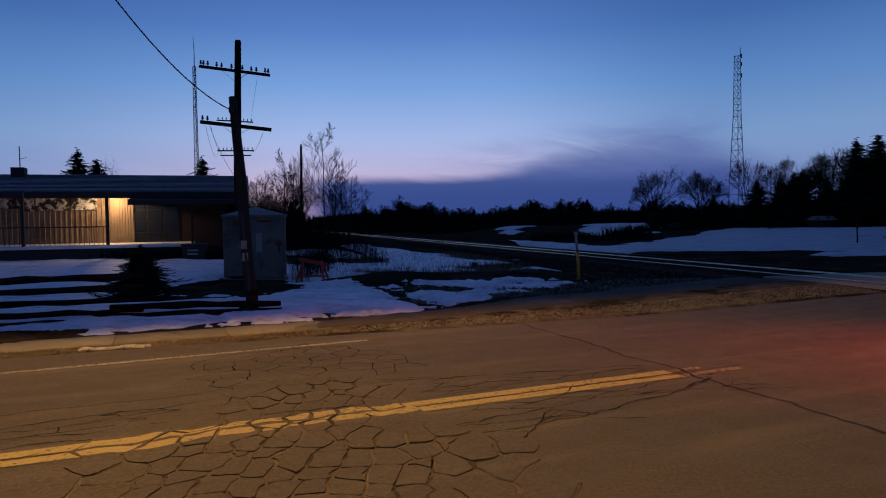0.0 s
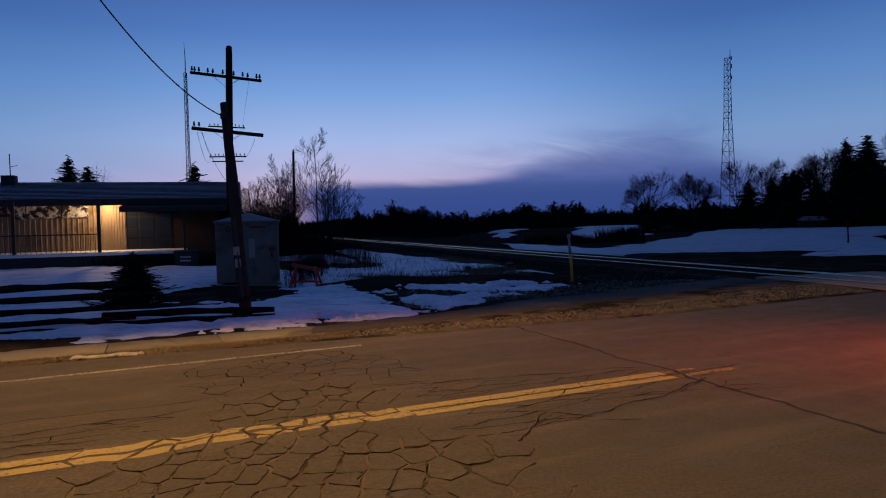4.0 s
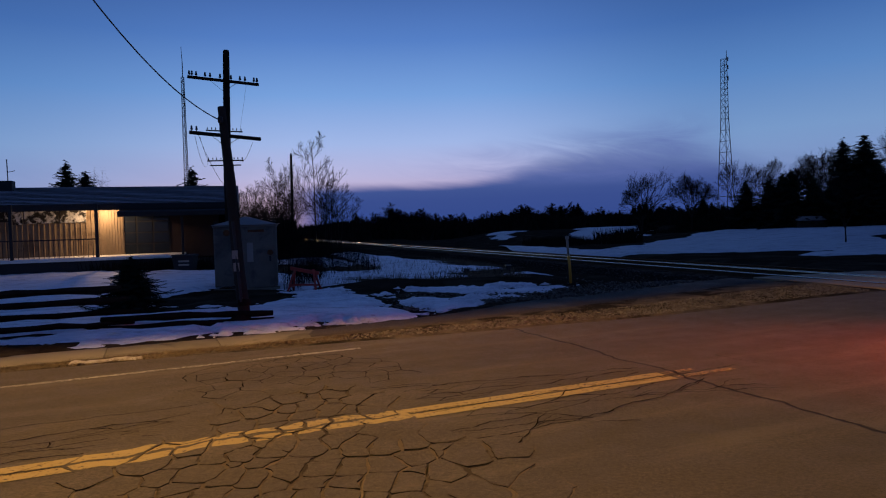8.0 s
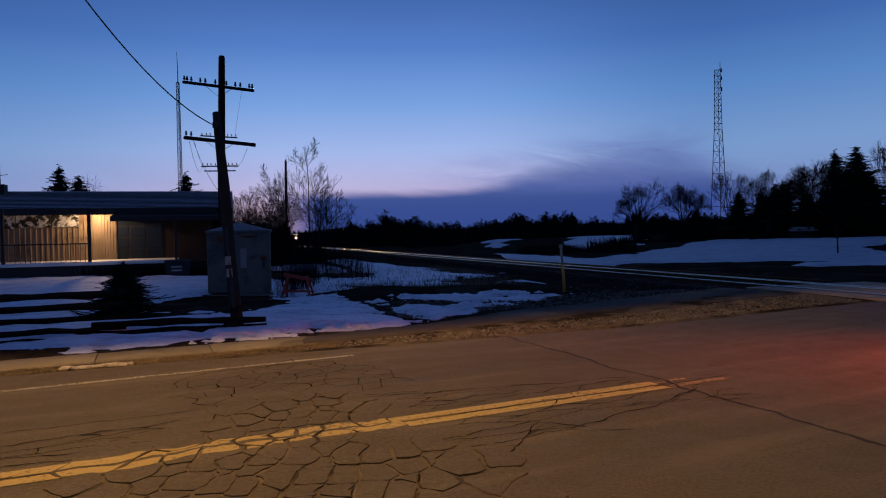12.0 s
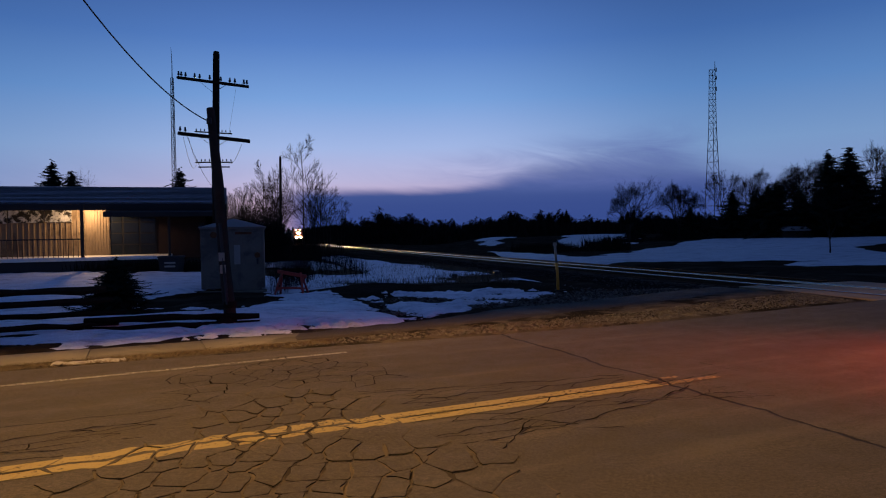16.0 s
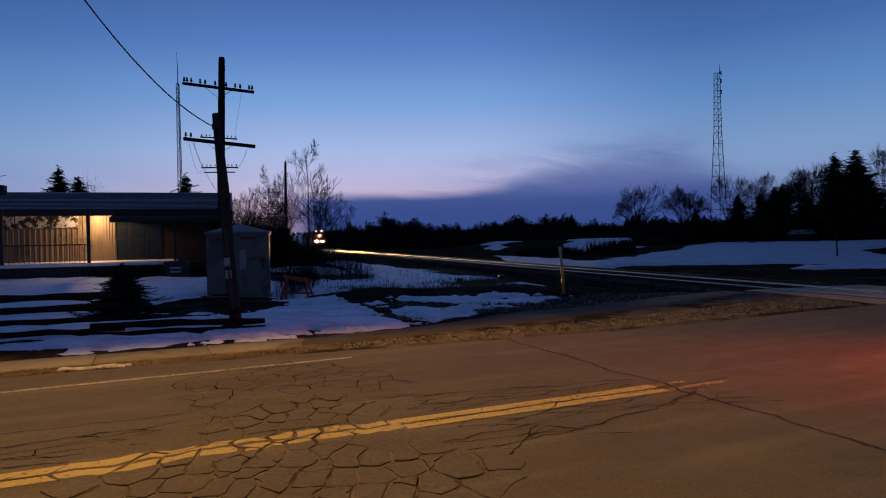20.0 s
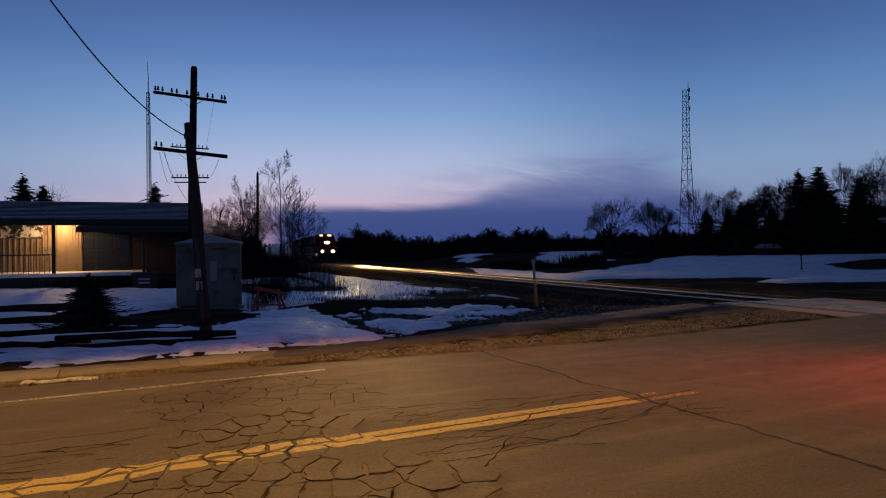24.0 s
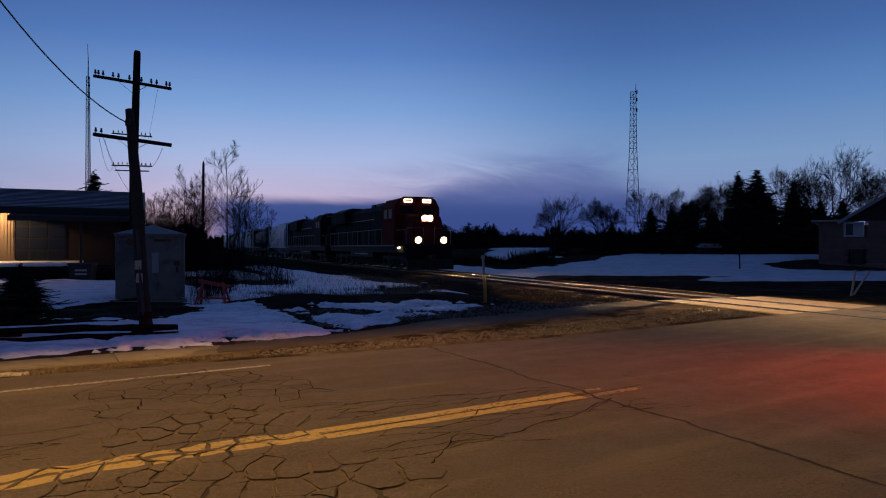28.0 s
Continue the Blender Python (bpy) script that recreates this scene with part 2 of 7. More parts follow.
def road_material(paint=None, name="asphalt", worn=0.5):
    m = bpy.data.materials.new(name)
    m.use_nodes = True
    n = Nodes(m.node_tree)
    crack, newer, s, o = cracks(n)
    p = n.position()
    grit = n.noise(180.0, 2.0, p)
    stone = n.voronoi(140.0, p)
    blotch = n.noise(0.55, 5.0, p, 0.6)
    stain = n.noise(2.6, 4.0, p, 0.65)
    base = n.ramp(n.math("ADD", n.math("MULTIPLY", blotch, 0.6), n.math("MULTIPLY", stain, 0.4)),
                  [(0.30, (0.064, 0.053, 0.041, 1)), (0.5, (0.090, 0.075, 0.056, 1)), (0.72, (0.118, 0.098, 0.072, 1))])
    base = n.mix(n.math("MULTIPLY", newer, 0.8), base, (0.102, 0.086, 0.068, 1))
    # sand swept to the far edge, dark oily patches, grit
    base = n.mix(n.math("MULTIPLY", n.step(n.math("ADD", o, n.math("MULTIPLY", stain, 1.2)), 2.7, 4.4), 0.5), base, (0.15, 0.12, 0.08, 1))
    base = n.mix(n.math("MULTIPLY", n.step(n.noise(1.3, 6.0, p, 0.7, 0.8), 0.60, 0.72), 0.45), base, (0.036, 0.031, 0.027, 1))
    base = n.mix(n.step(n.noise(34.0, 4.0, p, 0.75), 0.36, 0.66, 0.62, 0.0), base, (0.030, 0.025, 0.020, 1))
    base = n.mix(n.step(n.noise(52.0, 2.0, p, 0.7), 0.58, 0.72, 0.0, 0.38), base, (0.22, 0.185, 0.135, 1))
    # long streaks of wear along the lanes
    streak = n.noise(1.0, 4.0, n.vec(n.math("MULTIPLY", s, 0.22), n.math("MULTIPLY", o, 2.1)), 0.6)
    base = n.mix(n.step(streak, 0.40, 0.62, 0.32, 0.0), base, (0.045, 0.037, 0.028, 1))
    base = n.mix(n.step(streak, 0.52, 0.70, 0.0, 0.35), base, (0.135, 0.112, 0.08, 1))
    base = n.mix(n.step(n.noise(7.0, 5.0, p, 0.8), 0.68, 0.72, 0.0, 0.75), base, (0.028, 0.024, 0.020, 1))
    # polished wheel tracks and oily middle of the lanes
    lane = n.math("ABSOLUTE", n.math("SUBTRACT", n.math("ABSOLUTE", o), 1.65))
    base = n.mix(n.math("MULTIPLY", n.step(n.math("ADD", lane, n.math("MULTIPLY", stain, 0.5)), 0.2, 0.8, 1.0, 0.0), 0.22), base, (0.05, 0.045, 0.042, 1))
    base = n.mix(n.math("MULTIPLY", n.step(stone, 0.0, 0.5, 1.0, 0.0), 0.25), base, (0.17, 0.15, 0.13, 1))
    if paint:
        chip = n.step(n.math("ADD", n.noise(26.0, 5.0, p, 0.7), n.math("MULTIPLY", blotch, 0.25)), worn, worn + 0.1)
        base = n.mix(n.math("MULTIPLY", chip, 0.92), base, (*paint, 1))
    base = n.mix(crack, base, (0.014, 0.012, 0.011, 1))
    b = n.t.nodes.new("ShaderNodeBsdfPrincipled")
    n.put(b.inputs["Base Color"], base)
    n.put(b.inputs["Roughness"], n.step(stain, 0.3, 0.75, 0.66, 0.88))
    b.inputs["Specular IOR Level"].default_value = 0.10
    bp = n.t.nodes.new("ShaderNodeBump")
    bp.inputs["Strength"].default_value, bp.inputs["Distance"].default_value = 0.7, 0.02
    hgt = n.math("SUBTRACT", n.math("ADD", n.math("MULTIPLY", grit, 0.3), n.math("MULTIPLY", n.noise(45.0, 3.0, p), 0.5)), n.math("MULTIPLY", crack, 1.1))
    n.put(bp.inputs["Height"], hgt)
    n.put(b.inputs["Normal"], bp.outputs[0])
    out = n.t.nodes.new("ShaderNodeOutputMaterial")
    n.t.links.new(b.outputs[0], out.inputs[0])
    return m


def rail_material():
    """Rusty sides, polished running surface."""
    m = bpy.data.materials.new("rail_steel")
    m.use_nodes = True
    n = Nodes(m.node_tree)
    g = n.t.nodes.new("ShaderNodeNewGeometry")
    up = n.xyz(g.outputs["Normal"])[2]
    top = n.step(up, 0.05, 0.13)
    streak = n.noise(7.0, 4.0, g.outputs["Position"])
    rust = n.ramp(streak, [(0.3, (0.045, 0.026, 0.017, 1)), (0.7, (0.12, 0.065, 0.035, 1))])
    b = n.t.nodes.new("ShaderNodeBsdfPrincipled")
    n.put(b.inputs["Base Color"], n.mix(top, rust, (0.64, 0.52, 0.38, 1)))
    n.put(b.inputs["Metallic"], n.math("MULTIPLY", top, 0.95))
    n.put(b.inputs["Roughness"], n.step(top, 0.0, 1.0, 0.75, 0.20))
    out = n.t.nodes.new("ShaderNodeOutputMaterial")
    n.t.links.new(b.outputs[0], out.inputs[0])
    return m


def glow(name, colour, strength):
    m = bpy.data.materials.new(name)
    m.use_nodes = True
    n = Nodes(m.node_tree)
    e = n.t.nodes.new("ShaderNodeEmission")
    e.inputs[0].default_value, e.inputs[1].default_value = (*colour, 1), strength
    out = n.t.nodes.new("ShaderNodeOutputMaterial")
    n.t.links.new(e.outputs[0], out.inputs[0])
    return m


def glass(name, colour=(0.02, 0.025, 0.03), rough=0.06):
    """Dark window glass with an unlit room behind it."""
    return material(name, colour, rough, 0.0, 0.2, 1.0, 8.0, 0.02)


def snow_material(name="snow", tone=1.0):
    """Wind-packed, thawing snow: pitted relief, grey crust and grains of dirt."""
    m = bpy.data.materials.new(name)
    m.use_nodes = True
    n = Nodes(m.node_tree)
    p = n.position()
    x, y, z = n.xyz(p)
    flat = n.vec(n.math("MULTIPLY", x, 0.55), n.math("MULTIPLY", y, 1.5), z)
    crust = n.noise(1.1, 6.0, flat, 0.68, 0.6)
    pits = n.noise(5.5, 5.0, flat, 0.7)
    dirt = n.noise(17.0, 4.0, p, 0.75)
    col = n.ramp(n.math("ADD", n.math("MULTIPLY", crust, 0.55), n.math("MULTIPLY", pits, 0.45)), [(0.36, (0.40, 0.39, 0.39, 1)), (0.47, (0.74, 0.74, 0.76, 1)), (0.60, (0.92, 0.92, 0.93, 1))])
    if tone < 1:
        col = n.mix(1.0, col, (tone, tone, tone, 1), "MULTIPLY")
    col = n.mix(n.step(dirt, 0.64, 0.72, 0.0, 0.5), col, (0.09, 0.075, 0.06, 1))
    b = n.t.nodes.new("ShaderNodeBsdfPrincipled")
    n.put(b.inputs["Base Color"], col)
    n.put(b.inputs["Roughness"], n.step(pits, 0.3, 0.7, 0.38, 0.72))
    b.inputs["Specular IOR Level"].default_value = 0.35
    bp = n.t.nodes.new("ShaderNodeBump")
    bp.inputs["Strength"].default_value, bp.inputs["Distance"].default_value = 1.0, 0.09
    n.put(bp.inputs["Height"], n.math("ADD", pits, n.math("MULTIPLY", n.noise(22.0, 3.0, p), 0.35)))
    n.put(b.inputs["Normal"], bp.outputs[0])
    out = n.t.nodes.new("ShaderNodeOutputMaterial")
    n.t.links.new(b.outputs[0], out.inputs[0])
    return m


ASPHALT = road_material()
YELLOW = road_material((0.31, 0.235, 0.10), "yellow_paint", 0.485)
YELLOW_OLD = road_material((0.30, 0.20, 0.09), "faded_yellow_paint", 0.60)
WHITE = road_material((0.36, 0.34, 0.29), "white_paint", 0.56)
WHITE_OLD = road_material((0.35, 0.33, 0.30), "faded_white_paint", 0.62)
SOIL = material("soil", (0.028, 0.021, 0.015), 0.97, 0, 0.6, 0.7, 9.0, 1.0, (0.055, 0.043, 0.028), 0.56)
GRAVEL = material("gravel", (0.098, 0.080, 0.058), 0.92, 0, 0.7, 1.6, 30.0, 1.0, (0.030, 0.024, 0.017), 0.52)
BALLAST = material("ballast", (0.024, 0.019, 0.015), 0.95, 0, 0.6, 1.0, 16.0, 1.0, (0.018, 0.015, 0.013), 0.5)
BALLAST_STONE = material("ballast_stone", (0.11, 0.095, 0.08), 0.9, 0, 0.5, 3.0, 40.0, 0.4)
STONES = material("stones", (0.16, 0.14, 0.115), 0.85, 0, 0.4, 3.0, 40.0, 0.4)
PATHWAY = material("path_asphalt", (0.066, 0.053, 0.040), 0.85, 0, 0.25, 0.7, 90.0, 0.5, (0.10, 0.09, 0.075), 0.56)
CONCRETE = material("concrete", (0.19, 0.165, 0.125), 0.9, 0, 0.22, 1.3, 70.0, 0.5, (0.12, 0.105, 0.08), 0.56, each=0.12)
DUST = material("crack_dust", (0.115, 0.092, 0.066), 0.95, 0, 0.35, 3.0, 60.0, 0.4, (0.05, 0.042, 0.034), 0.54)
CRACK = material("open_crack", (0.014, 0.011, 0.008), 0.97, 0, 0.5, 4.0, 40.0, 0.5, (0.014, 0.011, 0.008), 0.60, spec=0.0)
SNOW = snow_material()
# the same snow at two thirds of its tone, for field and distance
DARKER_SNOW = snow_material("darker_snow", 0.66)
OLD_SNOW = material("old_snow", (0.36, 0.33, 0.30), 0.7, 0, 0.35, 4.0, 26.0, 0.9, (0.16, 0.13, 0.10), 0.52)
DRY = material("dry_grass", (0.15, 0.115, 0.075), 0.9, 0, 0.6, 2.0, 20.0, 0.0)
BARK = material("bark", (0.035, 0.028, 0.024), 0.92, 0, 0.35, 4.0, 30.0, 0.5)
TWIG = material("twigs", (0.016, 0.012, 0.011), 0.9, 0, 0.3, 1.0, 10.0, 0.0)
NEEDLE = material("needles", (0.011, 0.017, 0.010), 0.8, 0, 0.4, 2.0, 14.0, 0.0)
SCRUB = material("scrub", (0.020, 0.016, 0.013), 0.95, 0, 0.4, 0.4, 5.0, 0.4)
OLD_WOOD = material("weathered_wood", (0.022, 0.017, 0.013), 0.92, 0, 0.4, 3.0, 45.0, 0.7, (0.025, 0.02, 0.017), 0.56, each=0.25)
POLE_WOOD = material("creosoted_wood", (0.020, 0.016, 0.014), 0.9, 0, 0.35, 2.0, 40.0, 0.6, (0.035, 0.026, 0.02), 0.6)
LEAN_WOOD = material("grey_brown_pole", (0.042, 0.033, 0.028), 0.88, 0, 0.3, 2.5, 50.0, 0.6, (0.03, 0.024, 0.02), 0.55)
TIE_WOOD = material("tie_wood", (0.075, 0.058, 0.042), 0.9, 0, 0.35, 2.0, 30.0, 0.7, each=0.3)
RAIL = rail_material()
RUST_RAIL = material("rusty_rail", (0.07, 0.042, 0.026), 0.85, 0.2, 0.4, 4.0, 30.0, 0.3)
STEEL = material("galvanised_steel", (0.20, 0.21, 0.22), 0.5, 0.7, 0.2, 3.0, 30.0, 0.1)
DARK_STEEL = material("dark_steel", (0.035, 0.035, 0.037), 0.6, 0.4, 0.3, 3.0, 30.0, 0.15)
INSULATOR = material("insulator_glass", (0.03, 0.05, 0.055), 0.2, 0.0, 0.2, 3.0, 20.0, 0.0)
CABLE = material("cable", (0.016, 0.016, 0.017), 0.6, 0, 0.2, 3.0, 20.0, 0.0)
CABINET = material("painted_cabinet", (0.18, 0.148, 0.115), 0.75, 0.0, 0.22, 1.9, 30.0, 0.2, (0.10, 0.085, 0.07), 0.55)
CAB_ROOF = material("cabinet_roof", (0.19, 0.165, 0.14), 0.55, 0.1, 0.12, 2.0, 30.0, 0.1)
RUST = material("rust", (0.16, 0.065, 0.03), 0.85, 0.1, 0.4, 5.0, 40.0, 0.4)
PAPER = material("notice", (0.34, 0.31, 0.27), 0.8, 0, 0.1, 5.0, 40.0, 0.0)
SIDING = material("board_siding", (0.25, 0.175, 0.105), 0.75, 0, 0.25, 1.5, 25.0, 0.25, (0.16, 0.105, 0.06), 0.58)
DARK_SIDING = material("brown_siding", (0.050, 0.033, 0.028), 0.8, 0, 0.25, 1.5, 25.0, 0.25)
SHINGLE = material("shingles", (0.50, 0.50, 0.52), 0.9, 0, 0.25, 3.0, 30.0, 0.5, each=0.2)
FASCIA = material("dark_fascia", (0.022, 0.019, 0.018), 0.7, 0, 0.2, 2.0, 20.0, 0.1)
DECK = material("deck_edge", (0.82, 0.78, 0.70), 0.7, 0, 0.12, 2.0, 20.0, 0.1)
MURAL = material("painted_boards", (0.60, 0.57, 0.52), 0.8, 0, 0.35, 7.0, 24.0, 0.2, (0.03, 0.026, 0.022), 0.47)
WINDOW = glass("window_glass")
CAB_GLASS = material("cab_glass", (0.010, 0.010, 0.012), 0.45, 0.0, 0.2, 1.0, 8.0, 0.02, spec=0.12)
BRICK = material("brick", (0.24, 0.125, 0.10), 0.85, 0, 0.25, 2.0, 30.0, 0.3, each=0.22)
MORTAR = material("mortar", (0.17, 0.15, 0.135), 0.9, 0, 0.2, 2.0, 30.0, 0.3)
TRIM_OLD = material("weathered_trim", (0.24, 0.22, 0.21), 0.75, 0, 0.2, 2.0, 20.0, 0.1)
WHITE_TRIM = material("white_trim", (0.42, 0.40, 0.39), 0.6, 0, 0.1, 2.0, 20.0, 0.1)
RED_PAINT = material("red_paint", (0.42, 0.045, 0.028), 0.6, 0, 0.2, 4.0, 30.0, 0.15, (0.18, 0.07, 0.04), 0.62)
POST_PAINT = material("yellow_post_paint", (0.74, 0.31, 0.04), 0.6, 0, 0.15, 4.0, 30.0, 0.1, (0.40, 0.21, 0.05), 0.62)
POST_PALE = material("pale_post", (0.30, 0.27, 0.21), 0.6, 0, 0.15, 4.0, 30.0, 0.1)
PANEL = material("crossing_panel", (0.24, 0.165, 0.09), 0.75, 0, 0.25, 1.5, 45.0, 0.35, (0.13, 0.10, 0.07), 0.58, each=0.1)
LOCO_RED = material("loco_red", (0.14, 0.012, 0.009), 0.85, 0, 0.2, 1.0, 12.0, 0.05, (0.09, 0.012, 0.01), 0.6)
LOCO_BLACK = material("loco_black", (0.008, 0.008, 0.009), 0.8, 0, 0.3, 1.0, 12.0, 0.05, (0.024, 0.021, 0.019), 0.6)
LOCO_GREY = material("loco_roof_grey", (0.10, 0.10, 0.11), 0.6, 0.1, 0.2, 1.0, 12.0, 0.05)
LOCO_WHITE = material("loco_white", (0.15, 0.145, 0.14), 0.5, 0, 0.12, 1.0, 12.0, 0.05)
# grime on running gear; on the hopper's ends it stands for shade
UNDER = material("grimy_shaded_steel", (0.016, 0.014, 0.013), 0.75, 0.3, 0.35, 2.0, 20.0, 0.3)
HOPPER = material("hopper_grey", (0.46, 0.46, 0.47), 0.55, 0, 0.14, 0.6, 12.0, 0.08, (0.30, 0.28, 0.26), 0.6)
TANK = material("tank_black", (0.014, 0.014, 0.014), 0.65, 0, 0.25, 0.8, 12.0, 0.05, (0.07, 0.06, 0.05), 0.6)
BEAM = glow("lamp_filament_glow", (1.0, 0.66, 0.30), 7500000)
REFLECTOR = glow("lamp_reflector_glow", (1.0, 0.70, 0.32), 140.0)
NUMBER = glow("number_board_glow", (1.0, 0.90, 0.66), 2.6)
MARKER = glow("step_light_glow", (1.0, 0.72, 0.36), 14.0)
LAMP_GLOW = glow("street_lamp_glow", (1.0, 0.60, 0.26), 30.0)
RED_GLOW = glow("red_flasher_glow", (1.0, 0.05, 0.02), 25.0)
PORCH_GLOW = glow("porch_lamp_glow", (1.0, 0.75, 0.45), 12.0)


# ---------------------------------------------------------------- building kit
class Shape:
    """Collects faces for one mesh."""

    def __init__(self):
        self.v, self.f = [], []

    def add(self, verts, faces):
        k = len(self.v)
        self.v += [tuple(p) for p in verts]
        self.f += [tuple(i + k for i in f) for f in faces]
        return self

    def box(self, c, size, m=None, ch=None):
        """A box with chamfered edges round c."""
        hx, hy, hz = size[0] / 2, size[1] / 2, size[2] / 2
        ch = min(0.012, hx * 0.3, hy * 0.3, hz * 0.3) if ch is None else ch
        c = Vector(c)
        verts, idx = [], {}
        for sx in (-1, 1):
            for sy in (-1, 1):
                for sz in (-1, 1):
                    for ax in range(3):
                        p = [sx * (hx - ch), sy * (hy - ch), sz * (hz - ch)]
                        p[ax] = (sx * hx, sy * hy, sz * hz)[ax]
                        idx[sx, sy, sz, ax] = len(verts)
                        q = Vector(p)
                        verts.append((m @ q if m is not None else q) + c)
        faces = []
        for s in (-1, 1):
            faces.append([idx[s, a, b, 0] for a, b in ((-1, -1), (1, -1), (1, 1), (-1, 1))][::s])
            faces.append([idx[a, s, b, 1] for a, b in ((-1, -1), (1, -1), (1, 1), (-1, 1))][::-s])
            faces.append([idx[a, b, s, 2] for a, b in ((-1, -1), (1, -1), (1, 1), (-1, 1))][::s])
        for a in (-1, 1):
            for b in (-1, 1):
                faces.append([idx[-1, a, b, 1], idx[1, a, b, 1], idx[1, a, b, 2], idx[-1, a, b, 2]])
                faces.append([idx[a, -1, b, 0], idx[a, 1, b, 0], idx[a, 1, b, 2], idx[a, -1, b, 2]])
                faces.append([idx[a, b, -1, 0], idx[a, b, 1, 0], idx[a, b, 1, 1], idx[a, b, -1, 1]])
                for cc in (-1, 1):
                    faces.append([idx[a, b, cc, 0], idx[a, b, cc, 1], idx[a, b, cc, 2]])
        return self.add(verts, faces)

    def beam(self, a, b, w, h=None):
        """A square bar from a to b."""
        a, b = Vector(a), Vector(b)
        d = b - a
        q = d.to_track_quat("Y", "Z").to_matrix()
        return self.box((a + b) / 2, (w, d.length, h or w), q)

    def tube(self, pts, radii, n=6, caps=True):
        """A round bar through pts, with one radius a point."""
        pts = [Vector(p) for p in pts]
        rings, ref = [], None
        for i, p in enumerate(pts):
            d = (pts[min(i + 1, len(pts) - 1)] - pts[max(i - 1, 0)]).normalized()
            side = d.cross(Vector((0, 0, 1)) if abs(d.z) < 0.9 else Vector((1, 0, 0))).normalized()
            if ref is not None and side.dot(ref) < 0:
                side = -side
            ref = side
            up = d.cross(side)
            r = radii[i] if isinstance(radii, (list, tuple)) else radii
            rings.append([p + (side * math.cos(6.28318 * k / n) + up * math.sin(6.28318 * k / n)) * r for k in range(n)])
        verts = [v for ring in rings for v in ring]
        faces = [(i * n + k, i * n + (k + 1) % n, (i + 1) * n + (k + 1) % n, (i + 1) * n + k) for i in range(len(pts) - 1) for k in range(n)]
        if caps:
            faces += [tuple(range(n))[::-1], tuple(range((len(pts) - 1) * n, len(pts) * n))]
        return self.add(verts, faces)

    def prism(self, outline, y0, y1):
        """An outline in x and z, drawn out from y0 to y1."""
        n = len(outline)
        verts = [(x, y0, z) for x, z in outline] + [(x, y1, z) for x, z in outline]
        faces = [tuple(range(n)), tuple(range(n, 2 * n))[::-1]]
        faces += [(k, (k + 1) % n, n + (k + 1) % n, n + k)[::-1] for k in range(n)]
        return self.add(verts, faces)

    def side_prism(self, outline, x0, x1):
        """An outline in y and z, drawn out from x0 to x1."""
        n = len(outline)
        verts = [(x0, y, z) for y, z in outline] + [(x1, y, z) for y, z in outline]
        faces = [tuple(range(n)), tuple(range(n, 2 * n))[::-1]]
        faces += [(k, (k + 1) % n, n + (k + 1) % n, n + k)[::-1] for k in range(n)]
        return self.add(verts, faces)

    def slab(self, outline, z0, z1):
        """An outline in x and y between two heights."""
        n = len(outline)
        verts = [(x, y, z0) for x, y in outline] + [(x, y, z1) for x, y in outline]
        faces = [tuple(range(n))[::-1], tuple(range(n, 2 * n))]
        faces += [(k, (k + 1) % n, n + (k + 1) % n, n + k) for k in range(n)]
        return self.add(verts, faces)

    def ball(self, c, r, n=8, squash=1.0):
        c, m = Vector(c), n // 2
        verts = [c + Vector((0, 0, r * squash))]
        for i in range(1, m):
            a = math.pi * i / m
            verts += [c + Vector((r * math.sin(a) * math.cos(6.28318 * k / n), r * math.sin(a) * math.sin(6.28318 * k / n), r * squash * math.cos(a))) for k in range(n)]
        verts.append(c - Vector((0, 0, r * squash)))
        faces = [(0, 1 + k, 1 + (k + 1) % n) for k in range(n)]
        for i in range(m - 2):
            faces += [(1 + i * n + k, 1 + (i + 1) * n + k, 1 + (i + 1) * n + (k + 1) % n, 1 + i * n + (k + 1) % n) for k in range(n)]
        last = len(verts) - 1
        faces += [(last, 1 + (m - 2) * n + (k + 1) % n, 1 + (m - 2) * n + k) for k in range(n)]
        return self.add(verts, faces)

    def mesh(self, name, mat, smooth=False):
        me = bpy.data.meshes.new(name)
        me.from_pydata(self.v, [], self.f)
        bm = bmesh.new()
        bm.from_mesh(me)
        if len(self.v) < 60000:
            bmesh.ops.recalc_face_normals(bm, faces=bm.faces)
        bm.to_mesh(me)
        bm.free()
        if smooth:
            me.polygons.foreach_set("use_smooth", [True] * len(me.polygons))
        me.materials.append(mat)
        me.update()
        return me


def thing(name, label, category, m=None, group="", kind=""):
    """An empty at the base of a thing."""
    ob = new(name)
    ob.empty_display_size = 0.2
    ob.matrix_basis = m or Matrix()
    return tagged(ob, label, category, group, kind)


def part(name, shape, mat, parent, label="", smooth=False, kind=""):
    """One mesh under a thing or a part, in the thing's own space."""
    ob = new(name, shape if isinstance(shape, bpy.types.Mesh) else shape.mesh(name, mat, smooth))
    ob.parent = parent
    return tagged(ob, label, "", "", kind)


def single(name, shape, mat, label, category="", kind="", smooth=False, m=None, group=""):
    """A thing of one mesh."""
    ob = new(name, shape.mesh(name, mat, smooth))
    if m is not None:
        ob.matrix_basis = m
    return tagged(ob, label, category, group, kind)


def S():
    return Shape()


def smooth01(v):
    v = max(0.0, min(1.0, v))
    return v * v * (3 - 2 * v)


def nz(x, y, s, k=0.0):
    return noise.noise(Vector((x * s, y * s, k)))


# ---------------------------------------------------------------- the lie of the land
TRACK_X, TRACK_Y, TRACK_SLOPE = 9.6, 20.0, -0.2535
TRACK = pose(TRACK_X, TRACK_Y, 0, 0, 0, math.degrees(math.atan(-TRACK_SLOPE)))
TRACK_INV = TRACK.inverted()
RAIL_Z = 0.13


